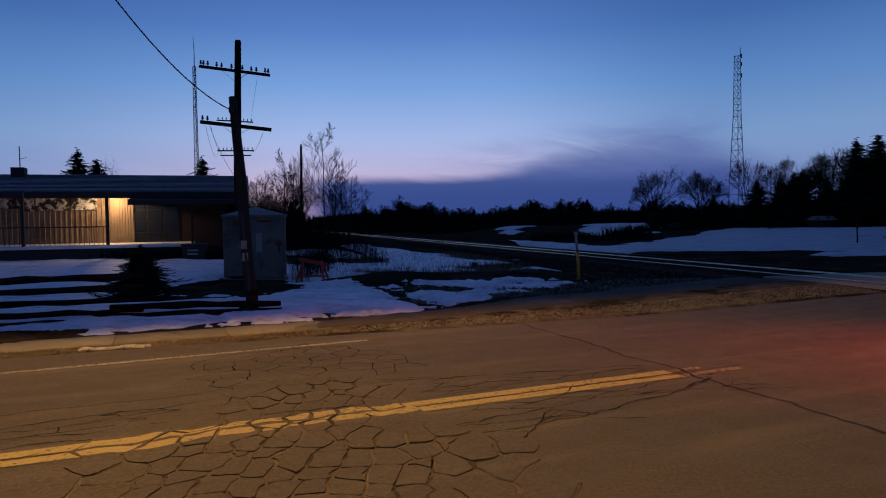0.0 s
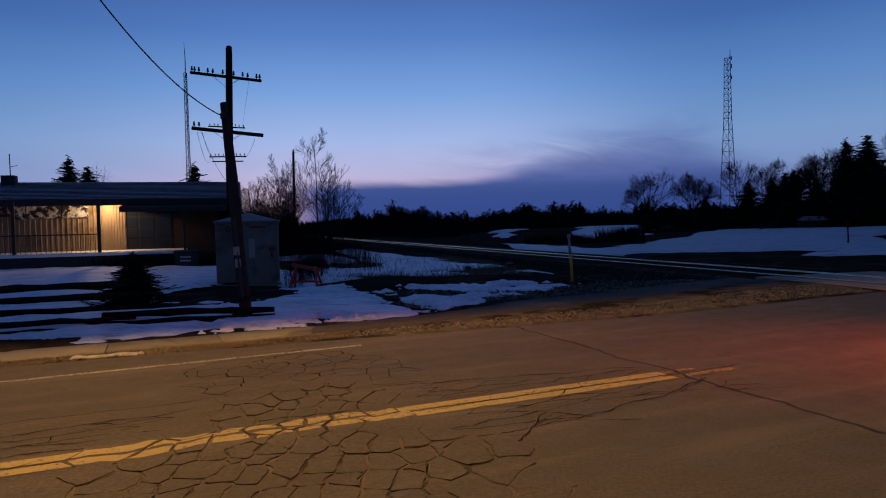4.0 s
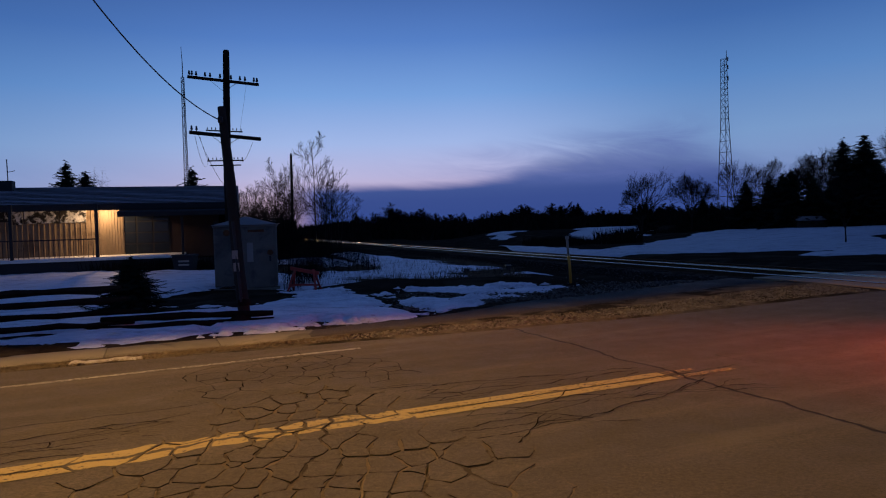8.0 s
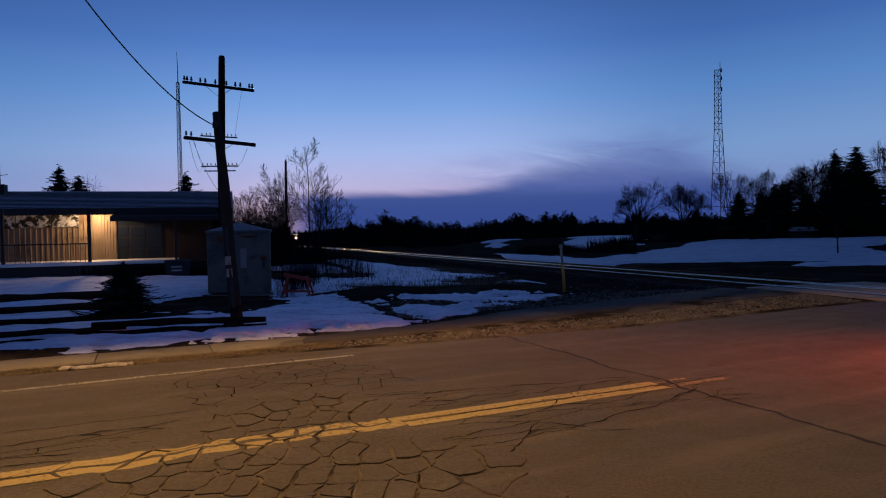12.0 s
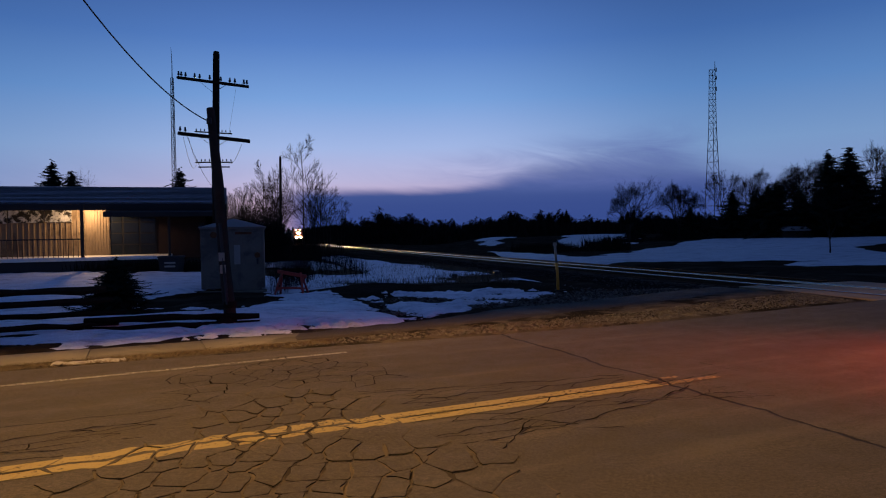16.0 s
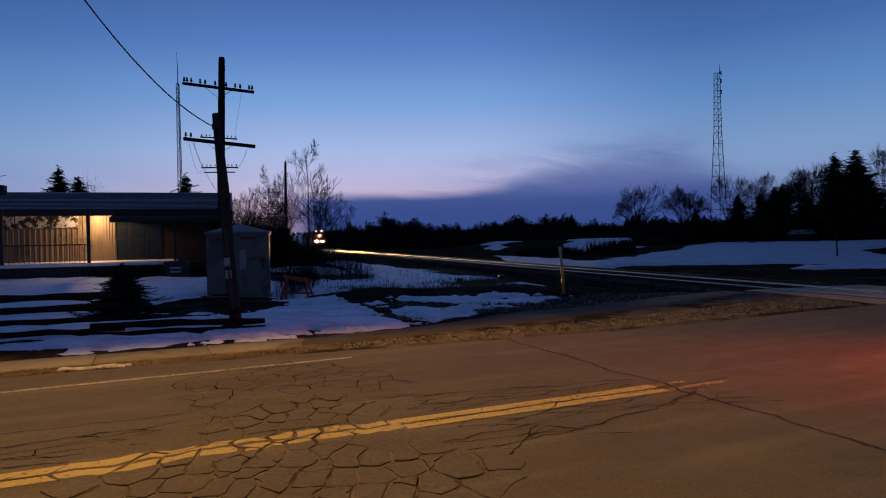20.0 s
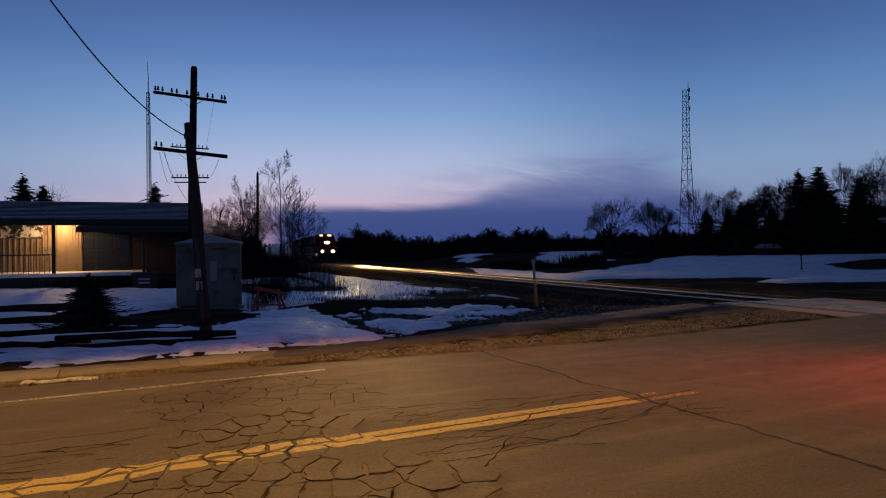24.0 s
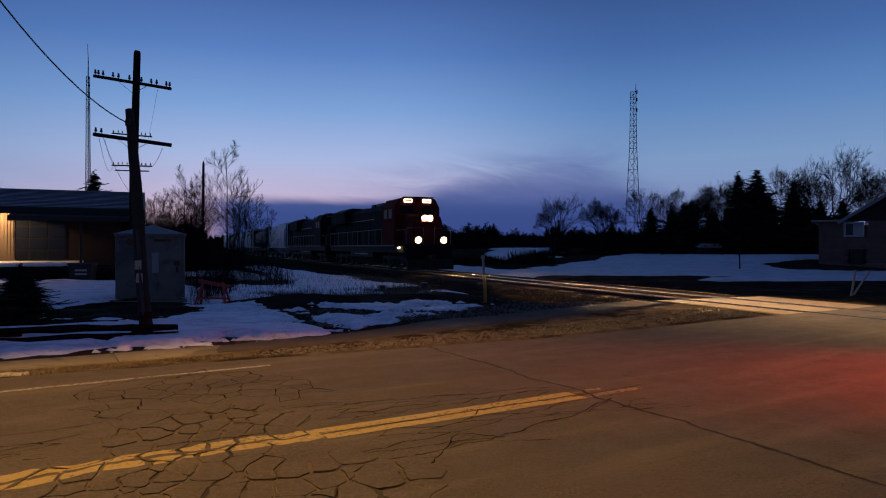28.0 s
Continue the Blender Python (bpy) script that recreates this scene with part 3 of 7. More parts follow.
def track_xy(x, y):
    """Across and along the track."""
    p = TRACK_INV @ Vector((x, y, 0))
    return p.x, p.y


def road_so(x, y):
    d = Vector((x, y, 0)) - ROAD_O
    return d.dot(ROAD_E), d.dot(ROAD_N)


def road_z(x, y):
    """The road climbs a little to the crossing."""
    a, _ = track_xy(x, y)
    return 0.115 * (smooth01((a + 8.5) / 6.5) if a < 0 else smooth01((9.0 - a) / 6.5))


def rise(x, y):
    """The field climbs towards the trees."""
    near = 0.75 * smooth01((y - 34) / 15) * smooth01((x - 13) / 20)
    far = 1.15 * smooth01((y - 66) / 58) * smooth01((x - 1) / 12)
    return max(near, far) + 0.25 * min(near, far)


def ground_z(x, y):
    s, o = road_so(x, y)
    a, l = track_xy(x, y)
    lawn = 0.32 * smooth01((y - 14) / 14) * smooth01((-3.5 - x) / 3.0)
    rough = 0.05 * nz(x, y, 0.35) + 0.025 * nz(x, y, 1.3, 4)
    mound = 0.22 * math.exp(-(((x + 1.4) / 1.7) ** 2 + ((y - 19.8) / 0.8) ** 2)) + 0.10 * math.exp(-(((x - 1.8) / 1.8) ** 2 + ((y - 20.6) / 0.9) ** 2))
    ditch = -0.24 * smooth01((l + 1.5) / 4.0) * (smooth01((a + 5.2) / 1.6) if a < 0 else smooth01((5.5 - a) / 1.6))
    hill = rise(x, y)
    z = lawn + rough + mound + ditch + hill
    # beside and under the road
    near = smooth01((o - 4.6) / 2.5) if o > 0 else smooth01((-7.5 - o) / 3.0)
    return z * near + (road_z(x, y) - 0.05) * (1 - near)


def axis(lo, hi, step, far, grow=1.35):
    c = list(np.arange(lo, hi + step / 2, step))
    d = step
    while c[-1] < far[1]:
        d *= grow
        c.append(c[-1] + d)
    d = step
    while c[0] > far[0]:
        d *= grow
        c.insert(0, c[0] - d)
    return c


def ground():
    xs, ys = axis(-30, 40, 0.4, (-2600, 2600)), axis(-12, 60, 0.4, (-2600, 60)) + list(np.arange(62, 160, 2.0)) + axis(160, 164, 2.0, (160, 2600))
    verts = [(x, y, ground_z(x, y) if abs(x) < 200 and abs(y) < 150 else (0.9 if y > 0 and x > 20 else -0.1)) for y in ys for x in xs]
    w = len(xs)
    faces = [(j * w + i, j * w + i + 1, (j + 1) * w + i + 1, (j + 1) * w + i) for j in range(len(ys) - 1) for i in range(w - 1)]
    single("ground", S().add(verts, faces), SOIL, "dark thawing soil and flattened dead grass", "ground", "structure", True)


def sheet(name, outline_s, outline_o, mat, label, lift, parent=None, ds=0.8, kind="structure"):
    """A strip of the road's surface, s from..to and o from..to, that follows its rise."""
    (s0, s1), (o0, o1) = outline_s, outline_o
    n, k = max(1, round((s1 - s0) / ds)), max(1, round(abs(o1 - o0) / 1.5))
    verts = []
    for j in range(k + 1):
        for i in range(n + 1):
            x, y = road_xy(s0 + (s1 - s0) * i / n, o0 + (o1 - o0) * j / k)
            verts.append((x, y, road_z(x, y) + lift))
    faces = [(j * (n + 1) + i, j * (n + 1) + i + 1, (j + 1) * (n + 1) + i + 1, (j + 1) * (n + 1) + i) for j in range(k) for i in range(n)]
    ob = S().add(verts, faces)
    if parent:
        return part(name, ob, mat, parent, label)
    return single(name, ob, mat, label, "road", kind)


def mask(x, y):
    """How broken the road is at a place; above zero it has come apart."""
    def ell(cx, cy, rx, ry):
        return 1 - math.sqrt(((x - cx) / rx) ** 2 + ((y - cy) / ry) ** 2)
    return max(ell(-1.0, 4.3, 1.75, 1.35), ell(-1.15, 5.9, 0.85, 1.3)) + 0.16 * nz(x, y, 1.3, 3)


def road():
    """The carriageway, with a far edge that draws in towards the crossing."""
    def edge(s):
        return 4.35 - 0.085 * max(0.0, min(s + 2.5, 13.0)) + 0.05 * nz(s, 0, 0.9) + 0.03 * nz(s, 0, 3.1)
    ss = list(np.arange(-40, 45.01, 0.25))
    cols = 14
    verts, faces = [], []
    for s in ss:
        hi = edge(s)
        for j in range(cols + 1):
            o = -5.0 + (hi + 5.0) * j / cols
            x, y = road_xy(s, o)
            verts.append((x, y, road_z(x, y) + 0.004 * nz(x, y, 0.6)))
        # worn lip of the pavement
        x, y = road_xy(s, hi + 0.05)
        verts.append((x, y, road_z(x, y) - 0.06))
    w = cols + 2
    for i in range(len(ss) - 1):
        for j in range(w - 1):
            faces.append((i * w + j, (i + 1) * w + j, (i + 1) * w + j + 1, i * w + j + 1))
    r = single("road", S().add(verts, faces), ASPHALT, "cracked two-lane asphalt road with worn markings", "road", "structure")
    whole = [s / 20 for s in range(-120, 59) if mask(*road_xy(s / 20, 0)) > 0.35]
    for o0, o1 in ((0.018, 0.165), (-0.165, -0.018)):
        sheet("centre_line", (-30, whole[0]), (o0, o1), YELLOW, "worn double yellow centre line", 0.006, r, 0.4)
        sheet("centre_line", (whole[-1], 2.9), (o0, o1), YELLOW, "worn double yellow centre line", 0.006, r, 0.4)
    sheet("centre_line", (2.94, 3.75), (-0.15, -0.05), YELLOW_OLD, "faded yellow line", 0.006, r, 0.4)
    sheet("centre_line", (2.94, 3.35), (0.06, 0.15), YELLOW_OLD, "faded yellow line", 0.006, r, 0.4)
    a, b = Vector((-5.02, 7.37, 0)), Vector((-1.08, 9.22, 0))
    d = (b - a).normalized()
    a = a - d * 16
    side = Vector((-d.y, d.x, 0)) * 0.05
    up = Vector((0, 0, 0.006))
    k = 40
    vs = [p for i in range(k + 1) for p in (a + (b - a) * i / k - side + up, a + (b - a) * i / k + side + up)]
    part("edge_line", S().add(vs, [(2 * i, 2 * i + 2, 2 * i + 3, 2 * i + 1) for i in range(k)]), WHITE, r, "worn white edge line")
    sheet("scrape", (-1.35, 0.05), (-1.68, -1.665), WHITE_OLD, "faint scrape along the lane", 0.005, r, 0.4)
    sheet("scrape", (-0.35, 0.25), (-1.96, -1.945), WHITE_OLD, "faint scrape along the lane", 0.005, r, 0.4)


def cracked():
    """The broken patch of the road: pieces of pavement with open joints, and the centre line's paint on them."""
    road_ob = bpy.data.objects["road"]
    rnd = random.Random(44)
    bed = S()

    def clip(poly, nx, ny, c):
        """Keep the side where nx*x + ny*y <= c."""
        out = []
        for i, (x, y) in enumerate(poly):
            x2, y2 = poly[(i + 1) % len(poly)]
            a, b = nx * x + ny * y - c, nx * x2 + ny * y2 - c
            if a <= 0:
                out.append((x, y))
            if a * b < 0:
                t = a / (a - b)
                out.append((x + (x2 - x) * t, y + (y2 - y) * t))
        return out

    def bend(x, y):
        return (x + 0.03 * nz(x, y, 1.7, 1) + 0.06 * nz(x, y, 3.6, 2) + 0.02 * nz(x, y, 9.0, 8), y + 0.12 * nz(x, y, 2.6, 6) + 0.035 * nz(x, y, 8.0, 7))

    def finish(poly, cx, cy, shrink):
        pts = []
        for i, (x, y) in enumerate(poly):
            x2, y2 = poly[(i + 1) % len(poly)]
            k = max(1, int(math.hypot(x2 - x, y2 - y) / 0.05))
            pts += [bend(x + (x2 - x) * j / k, y + (y2 - y) * j / k) for j in range(k)]
        mx, my = sum(a for a, _ in pts) / len(pts), sum(b for _, b in pts) / len(pts)
        mean = sum(math.hypot(a - mx, b - my) for a, b in pts) / len(pts)
        res = []
        for x, y in pts:
            d = math.hypot(x - mx, y - my) or 1.0
            along = abs(x - mx) / d
            g = shrink * (0.35 + 1.5 * along * along) * (0.5 + 1.1 * abs(nz(x, y, 3.0, 9))) + 0.3 * max(0.0, d - mean * 1.08)
            res.append((x - (x - mx) / d * g, y - (y - my) / d * g))
        return res
    def cells_of(inside, size, box, squash, tries, rows=0.0):
        """Cells round scattered seeds: size is the spacing at a place, squash how much longer they are along the second axis."""
        seeds = []
        for _ in range(tries):
            u, v = rnd.uniform(box[0], box[1]), rnd.uniform(box[2], box[3])
            if rows:
                u = (round(u / rows) + rnd.uniform(-0.2, 0.2)) * rows + 0.06 * nz(u, v, 0.8, 51)
            if not inside(u, v):
                continue
            d = size(u, v)
            if all((u - a) ** 2 + ((v - b) / squash) ** 2 > d * d for a, b in seeds):
                seeds.append((u, v))
        out = []
        weight = {k: rnd.uniform(0, 0.75) for k in seeds}
        for a, b in seeds:
            d = 2.6 * size(a, b)
            poly = [(a - d, b - d * squash), (a + d, b - d * squash), (a + d, b + d * squash), (a - d, b + d * squash)]
            for a2, b2 in seeds:
                even = size(a, b) ** 2 * (weight[a, b] - weight[a2, b2]) / 2
                du, dv = a2 - a, (b2 - b) / squash
                if 0 < du * du + dv * dv < 4 * d * d:
                    poly = clip(poly, du, dv / squash, du * (a + a2) / 2 + dv / squash * (b + b2) / 2 + even)
            out.append((a, b, poly))
        return out

    def grain(x, y):
        return 0.165 + 0.15 * smooth01(1 - mask(x, y) / 0.5)
    cells = [c for a, b, c in cells_of(lambda x, y: mask(x, y) > -0.22, grain, (-3.4, 1.4, 2.9, 7.4), 1.35, 16000, 0.205) if mask(a, b) > 0]
    for poly in cells:
        cx, cy = sum(a for a, _ in poly) / len(poly), sum(b for _, b in poly) / len(poly)
        m = mask(cx, cy)
        if m < 0.0:
            continue
        deep = min(1.0, m / 0.35)
        top = 0.011 + 0.005 * deep + rnd.uniform(-0.0015, 0.002)
        out = finish(poly, cx, cy, 0.005 + 0.009 * deep)
        floor_ = finish(poly, cx, cy, -0.004)
        bed.add([(x, y, 0.0050 + 0.0025 * deep) for x, y in floor_], [tuple(range(len(floor_)))])
        n = len(out)
        tx, ty = rnd.uniform(-0.015, 0.015), rnd.uniform(-0.015, 0.015)
        hz = lambda x, y: top + (x - cx) * tx + (y - cy) * ty
        inner = [(x + (cx - x) * 0.035, y + (cy - y) * 0.035) for x, y in out]
        verts = [(x, y, -0.004) for x, y in out] + [(x, y, hz(x, y) - 0.003) for x, y in out] + [(x, y, hz(x, y)) for x, y in inner]
        faces = [(k, (k + 1) % n, n + (k + 1) % n, n + k) for k in range(n)] + [(n + k, n + (k + 1) % n, 2 * n + (k + 1) % n, 2 * n + k) for k in range(n)]
        faces.append(tuple(range(2 * n, 3 * n)))
        me = S().add(verts, faces).mesh("pavement_piece", ASPHALT)
        me.materials.append(CRACK)
        for q in me.polygons:
            q.material_index = 1 if abs(q.normal.z) < 0.5 else 0
        p = part("pavement_piece", me, None, road_ob)
        for o0, o1 in ((0.018, 0.165), (-0.165, -0.018)):
            c0 = ROAD_O.dot(ROAD_N)
            q = clip(clip(poly, ROAD_N.x, ROAD_N.y, c0 + o1), -ROAD_N.x, -ROAD_N.y, -(c0 + o0))
            if len(q) < 3:
                continue
            qx, qy = sum(a for a, _ in q) / len(q), sum(b for _, b in q) / len(q)
            q = finish(q, qx, qy, 0.010 + 0.009 * deep)
            part("paint", S().add([(x, y, hz(x, y) + 0.003) for x, y in q], [tuple(range(len(q)))]), YELLOW, p, "worn yellow paint")
    part("joint_dust", bed, DUST, road_ob, "sandy dust in the cracks")

    def ribbon(sh, pts, wide):
        """An open crack through pts: ragged and dark, drawn out to a point at its ends."""
        line = []
        for (x0, y0), (x1, y1) in zip(pts, pts[1:]):
            k = max(1, int(math.hypot(x1 - x0, y1 - y0) / 0.05))
            line += [(x0 + (x1 - x0) * j / k, y0 + (y1 - y0) * j / k) for j in range(k)]
        line.append(pts[-1])
        n = len(line)
        bent = [(x + 0.05 * nz(x, y, 2.1, 11) + 0.03 * nz(x, y, 7.0, 12) + 0.012 * nz(x, y, 19.0, 16), y + 0.06 * nz(x, y, 2.3, 13) + 0.05 * nz(x, y, 6.0, 14) + 0.025 * nz(x, y, 15.0, 15)) for x, y in line]
        verts = []
        for i, (x, y) in enumerate(bent):
            (xa, ya), (xb, yb) = bent[max(0, i - 1)], bent[min(n - 1, i + 1)]
            d = math.hypot(xb - xa, yb - ya) or 1.0
            nx, ny = -(yb - ya) / d, (xb - xa) / d
            w = wide * (0.35 + 1.7 * abs(nz(x, y, 4.0, 15)) + 0.5 * abs(nz(x, y, 14.0, 17)))
            z = road_z(x, y)
            verts += [(x - nx * w, y - ny * w, z + 0.007), (x, y, z + 0.0065), (x + nx * w, y + ny * w, z + 0.007)]
        sh.add(verts, [q for i in range(n - 1) for q in ((3 * i, 3 * i + 3, 3 * i + 4, 3 * i + 1), (3 * i + 1, 3 * i + 4, 3 * i + 5, 3 * i + 2))])

    def crack(pts, wide):
        sh = S()
        ribbon(sh, pts, wide * 0.9)
        part("crack", sh, CRACK, road_ob, "open crack in the asphalt")

    def web(inside, size, box, squash, wide, keep, to_xy, tries=2500):
        """A net of thin cracks along the borders of cells."""
        sh, seen = S(), set()
        for a, b, poly in cells_of(inside, size, box, squash, tries):
            for i, p in enumerate(poly):
                q = poly[(i + 1) % len(poly)]
                mx, my = (p[0] + q[0]) / 2, (p[1] + q[1]) / 2
                key = (round(mx, 3), round(my, 3))
                if key in seen or not inside(mx, my):
                    continue
                seen.add(key)
                if rnd.random() < keep(p, q):
                    ribbon(sh, [to_xy(*p), to_xy(*q)], wide * rnd.uniform(0.55, 1.25))
        part("crack_net", sh, CRACK, road_ob, "net of fine cracks in the asphalt")
    same = lambda x, y: (x, y)
    # the far end of the broken patch, closed by arcs
    far = lambda x, y: mask(x, y) < 0.02 and math.hypot((x + 1.5) / 1.25, (y - 7.45) / 1.45) + 0.2 * nz(x, y, 1.5, 41) < 1
    web(far, lambda x, y: 0.20, (-2.9, -0.1, 5.6, 9.1), 1.1, 0.0065, lambda p, q: 0.86, same)
    # long thin cells beside the centre line: on the near stretch, and up to the paving joint on both sides
    along = lambda p, q: 0.95 if abs(q[1] - p[1]) > 1.2 * abs(q[0] - p[0]) else 0.45
    turned = lambda o, s: road_xy(s, o)
    web(lambda o, s: 0.19 < o < 1.15 - 0.06 * abs(s + 2) and mask(*road_xy(s, o)) < 0.0, lambda o, s: 0.13, (0.15, 1.3, -7.5, -1.0), 4.2, 0.0075, along, turned)
    web(lambda o, s: 0.19 < o < 0.42 + 0.75 * smooth01((3.0 - s) / 3.6) and mask(*road_xy(s, o)) < 0.0, lambda o, s: 0.12, (0.15, 1.3, -1.0, 3.1), 3.6, 0.0070, along, turned)
    web(lambda o, s: -0.30 - 0.55 * smooth01((3.3 - s) / 3.2) < o < -0.18 and mask(*road_xy(s, o)) < 0.0, lambda o, s: 0.13, (-1.2, -0.1, 0.2, 3.35), 3.6, 0.0070, along, turned)
    web(lambda o, s: -0.18 > o > -1.5 and s < -0.9 and mask(*road_xy(s, o)) < 0.0, lambda o, s: 0.42, (-1.6, -0.1, -4.2, -0.6), 1.2, 0.0065, lambda p, q: 0.8, turned)
    web(lambda o, s: abs(o) < 0.17 and mask(*road_xy(s, o)) < 0.0, lambda o, s: 0.17, (-0.3, 0.3, -6.0, 2.9), 2.4, 0.0055, lambda p, q: 0.75, turned)

    def run(s0, s1, o0, o1, wide, forks=2, wander=0.10):
        pts, o = [], o0
        k = max(3, int((s1 - s0) / 0.22))
        drift = 0.0
        for j in range(k + 1):
            drift += rnd.uniform(-1, 1) * wander * 0.45
            f = j / k
            pts.append(road_xy(s0 + (s1 - s0) * f, o0 + (o1 - o0) * f + drift * min(1.0, 3 * (1 - f))))
        crack(pts, wide)
        for _ in range(forks):
            j = rnd.randint(1, k - 1)
            x, y = pts[j]
            L, b = rnd.uniform(0.25, 0.7), rnd.choice((-1, 1)) * rnd.uniform(0.5, 1.6)
            fork = [(x, y)]
            for q in range(3):
                t = (q + 1) / 3
                fork.append((x + (ROAD_E.x + ROAD_N.x * b * 0.5) * L * t, y + (ROAD_E.y + ROAD_N.y * b * 0.5) * L * t + rnd.uniform(-0.03, 0.03)))
            crack(fork, wide * 0.6)
    # single long cracks
    for s0, s1, o0, o1, w, f in ((-7.0, 3.0, 0.0, 0.0, 0.006, 3), (-0.6, 2.9, 0.98, 0.44, 0.008, 2), (0.0, 3.1, -1.0, -0.30, 0.008, 4), (1.6, 3.4, -0.50, -0.72, 0.006, 3), (2.0, 3.5, -0.40, -0.98, 0.006, 2),
                                 (-6.8, -1.6, 0.95, 1.35, 0.008, 2), (-0.1, 1.0, -1.5, -0.62, 0.008, 1)):
        run(s0, s1, o0, o1, w, f, 0.02 if o0 == o1 else 0.10)
    # arcs that close the far end of the broken patch
    for cx, cy, rx, ry, a0, a1 in ((-1.9, 7.75, 1.05, 0.75, 95, 205), (-1.55, 7.8, 0.80, 0.95, 75, 170)):
        crack([(cx + rx * math.cos(radians(a0 + (a1 - a0) * j / 9)), cy + ry * math.sin(radians(a0 + (a1 - a0) * j / 9))) for j in range(10)], 0.007)


# snow: soft-edged patches on the ground, each cx, cy, rx, ry, turn
SNOW_LAWN = [(-15, 20, 11.5, 7.0, 0), (-9, 21.0, 3.2, 3.6, 10), (-9.0, 10.6, 7.0, 2.0, 22), (-9.5, 12.6, 6.5, 1.6, 18), (-4.2, 12.3, 2.0, 0.95, 20), (-12, 15, 6, 2.6, 12), (-7.0, 15.2, 3.0, 1.0, 8), (-20, 26, 9, 4, -10), (-6.6, 22.6, 2.2, 1.8, 0)]
SNOW_VERGE = [(-2.85, 14.2, 1.65, 3.2, -10), (-1.7, 13.1, 1.7, 1.2, 25), (-0.45, 14.7, 0.75, 1.5, -18), (0.1, 13.9, 0.75, 0.6, 30), (0.8, 17.7, 1.2, 1.0, 10), (1.9, 16.9, 1.0, 0.7, 20), (0.1, 18.0, 0.8, 0.5, 0), (1.2, 15.5, 0.9, 0.24, 25), (2.7, 17.6, 0.9, 0.45, 20), (1.9, 18.7, 0.9, 0.45, 10), (0.6, 14.9, 0.6, 0.2, 25), (-3.3, 17.6, 1.0, 1.2, 0)]
SNOW_BACK = [(-4.4, 21.9, 1.7, 1.8, 0), (-2.4, 25.4, 2.7, 2.4, 0), (-0.6, 29, 2.0, 4.2, 10), (-2.0, 35.0, 2.1, 4.6, 12), (1.0, 27.6, 1.4, 1.6, 0), (2.0, 27.9, 0.9, 0.8, 0), (3.3, 23.9, 0.9, 0.3, 15), (-0.3, 23.2, 1.4, 0.7, 8), (-6.0, 33, 2.0, 3.0, 0), (-4.4, 42, 2.0, 5, 14)]


def snow_depth(x, y, blobs, grit):
    best = -9.0
    for cx, cy, rx, ry, turn in blobs:
        c, s = math.cos(radians(turn)), math.sin(radians(turn))
        dx, dy = x - cx, y - cy
        u, v = (dx * c + dy * s) / rx, (-dx * s + dy * c) / ry
        best = max(best, (1 - math.sqrt(u * u + v * v)) * min(rx, ry))
    return best + grit * (0.5 * nz(x, y * 1.7, 0.8, 2) + 0.5 * nz(x, y * 2.3, 2.0, 5) + 0.42 * nz(x, y * 1.5, 5.0, 8) + 0.22 * nz(x, y * 1.3, 11.0, 9))


def snow_sheet(name, x0, x1, y0, y1, step, depth, label, mat=None, thick=0.07, lift=0.0):
    mat = mat or SNOW
    nx, ny = round((x1 - x0) / step), round((y1 - y0) / step)
    d = [[depth(x0 + i * step, y0 + j * step) for i in range(nx + 1)] for j in range(ny + 1)]
    idx, verts, faces = {}, [], []

    def vert(i, j):
        if (i, j) not in idx:
            x, y = x0 + i * step, y0 + j * step
            v = d[j][i]
            z = ground_z(x, y) + lift + (thick * smooth01(v / 0.45) * (1 + 0.5 * nz(x, y, 0.7, 3)) + 0.016 * nz(x, y, 4.0, 1) + 0.010 * nz(x, y, 9.0, 2) + 0.014 if v > 0 else -0.03)
            idx[i, j] = len(verts)
            verts.append((x, y, z))
        return idx[i, j]
    for j in range(ny):
        for i in range(nx):
            if max(d[j][i], d[j][i + 1], d[j + 1][i], d[j + 1][i + 1]) > 0:
                faces.append((vert(i, j), vert(i + 1, j), vert(i + 1, j + 1), vert(i, j + 1)))
    return single(name, S().add(verts, faces), mat, label, "snow", "structure", True)


def verge_depth(x, y):
    """The melting snow between the sidewalk and the railway, with its bare furrow, mound and gravel apron."""
    v = snow_depth(x, y, SNOW_VERGE, 1.15)
    ax, ay, bx, by = -1.95, 17.8, -0.42, 13.3
    f = max(0.0, min(1.0, ((x - ax) * (bx - ax) + (y - ay) * (by - ay)) / ((bx - ax) ** 2 + (by - ay) ** 2)))
    d = math.hypot(x - ax - (bx - ax) * f, y - ay - (by - ay) * f)
    v = min(v, d - 0.13 + 0.22 * nz(x, y, 1.6, 31))
    for cx, cy, rx, ry in ((0.1, 16.2, 0.65, 0.85), (-1.1, 20.4, 2.1, 1.5), (-4.7, 16.9, 1.0, 1.5)):
        v = min(v, (math.hypot((x - cx) / rx, (y - cy) / ry) - 1) * min(rx, ry) + 0.3 * nz(x, y * 1.6, 1.5, 33))
    k = max(0.0, x + 2.0)
    return min(v, (y - 11.3 - 0.65 * k - 0.085 * k * k) * 0.9 + 0.25 * nz(x, y, 1.8, 35)) if x > -2 else v


def back_of_walk(x):
    """The sidewalk's back edge."""
    return 11.18 + (x + 2.35) * 0.424


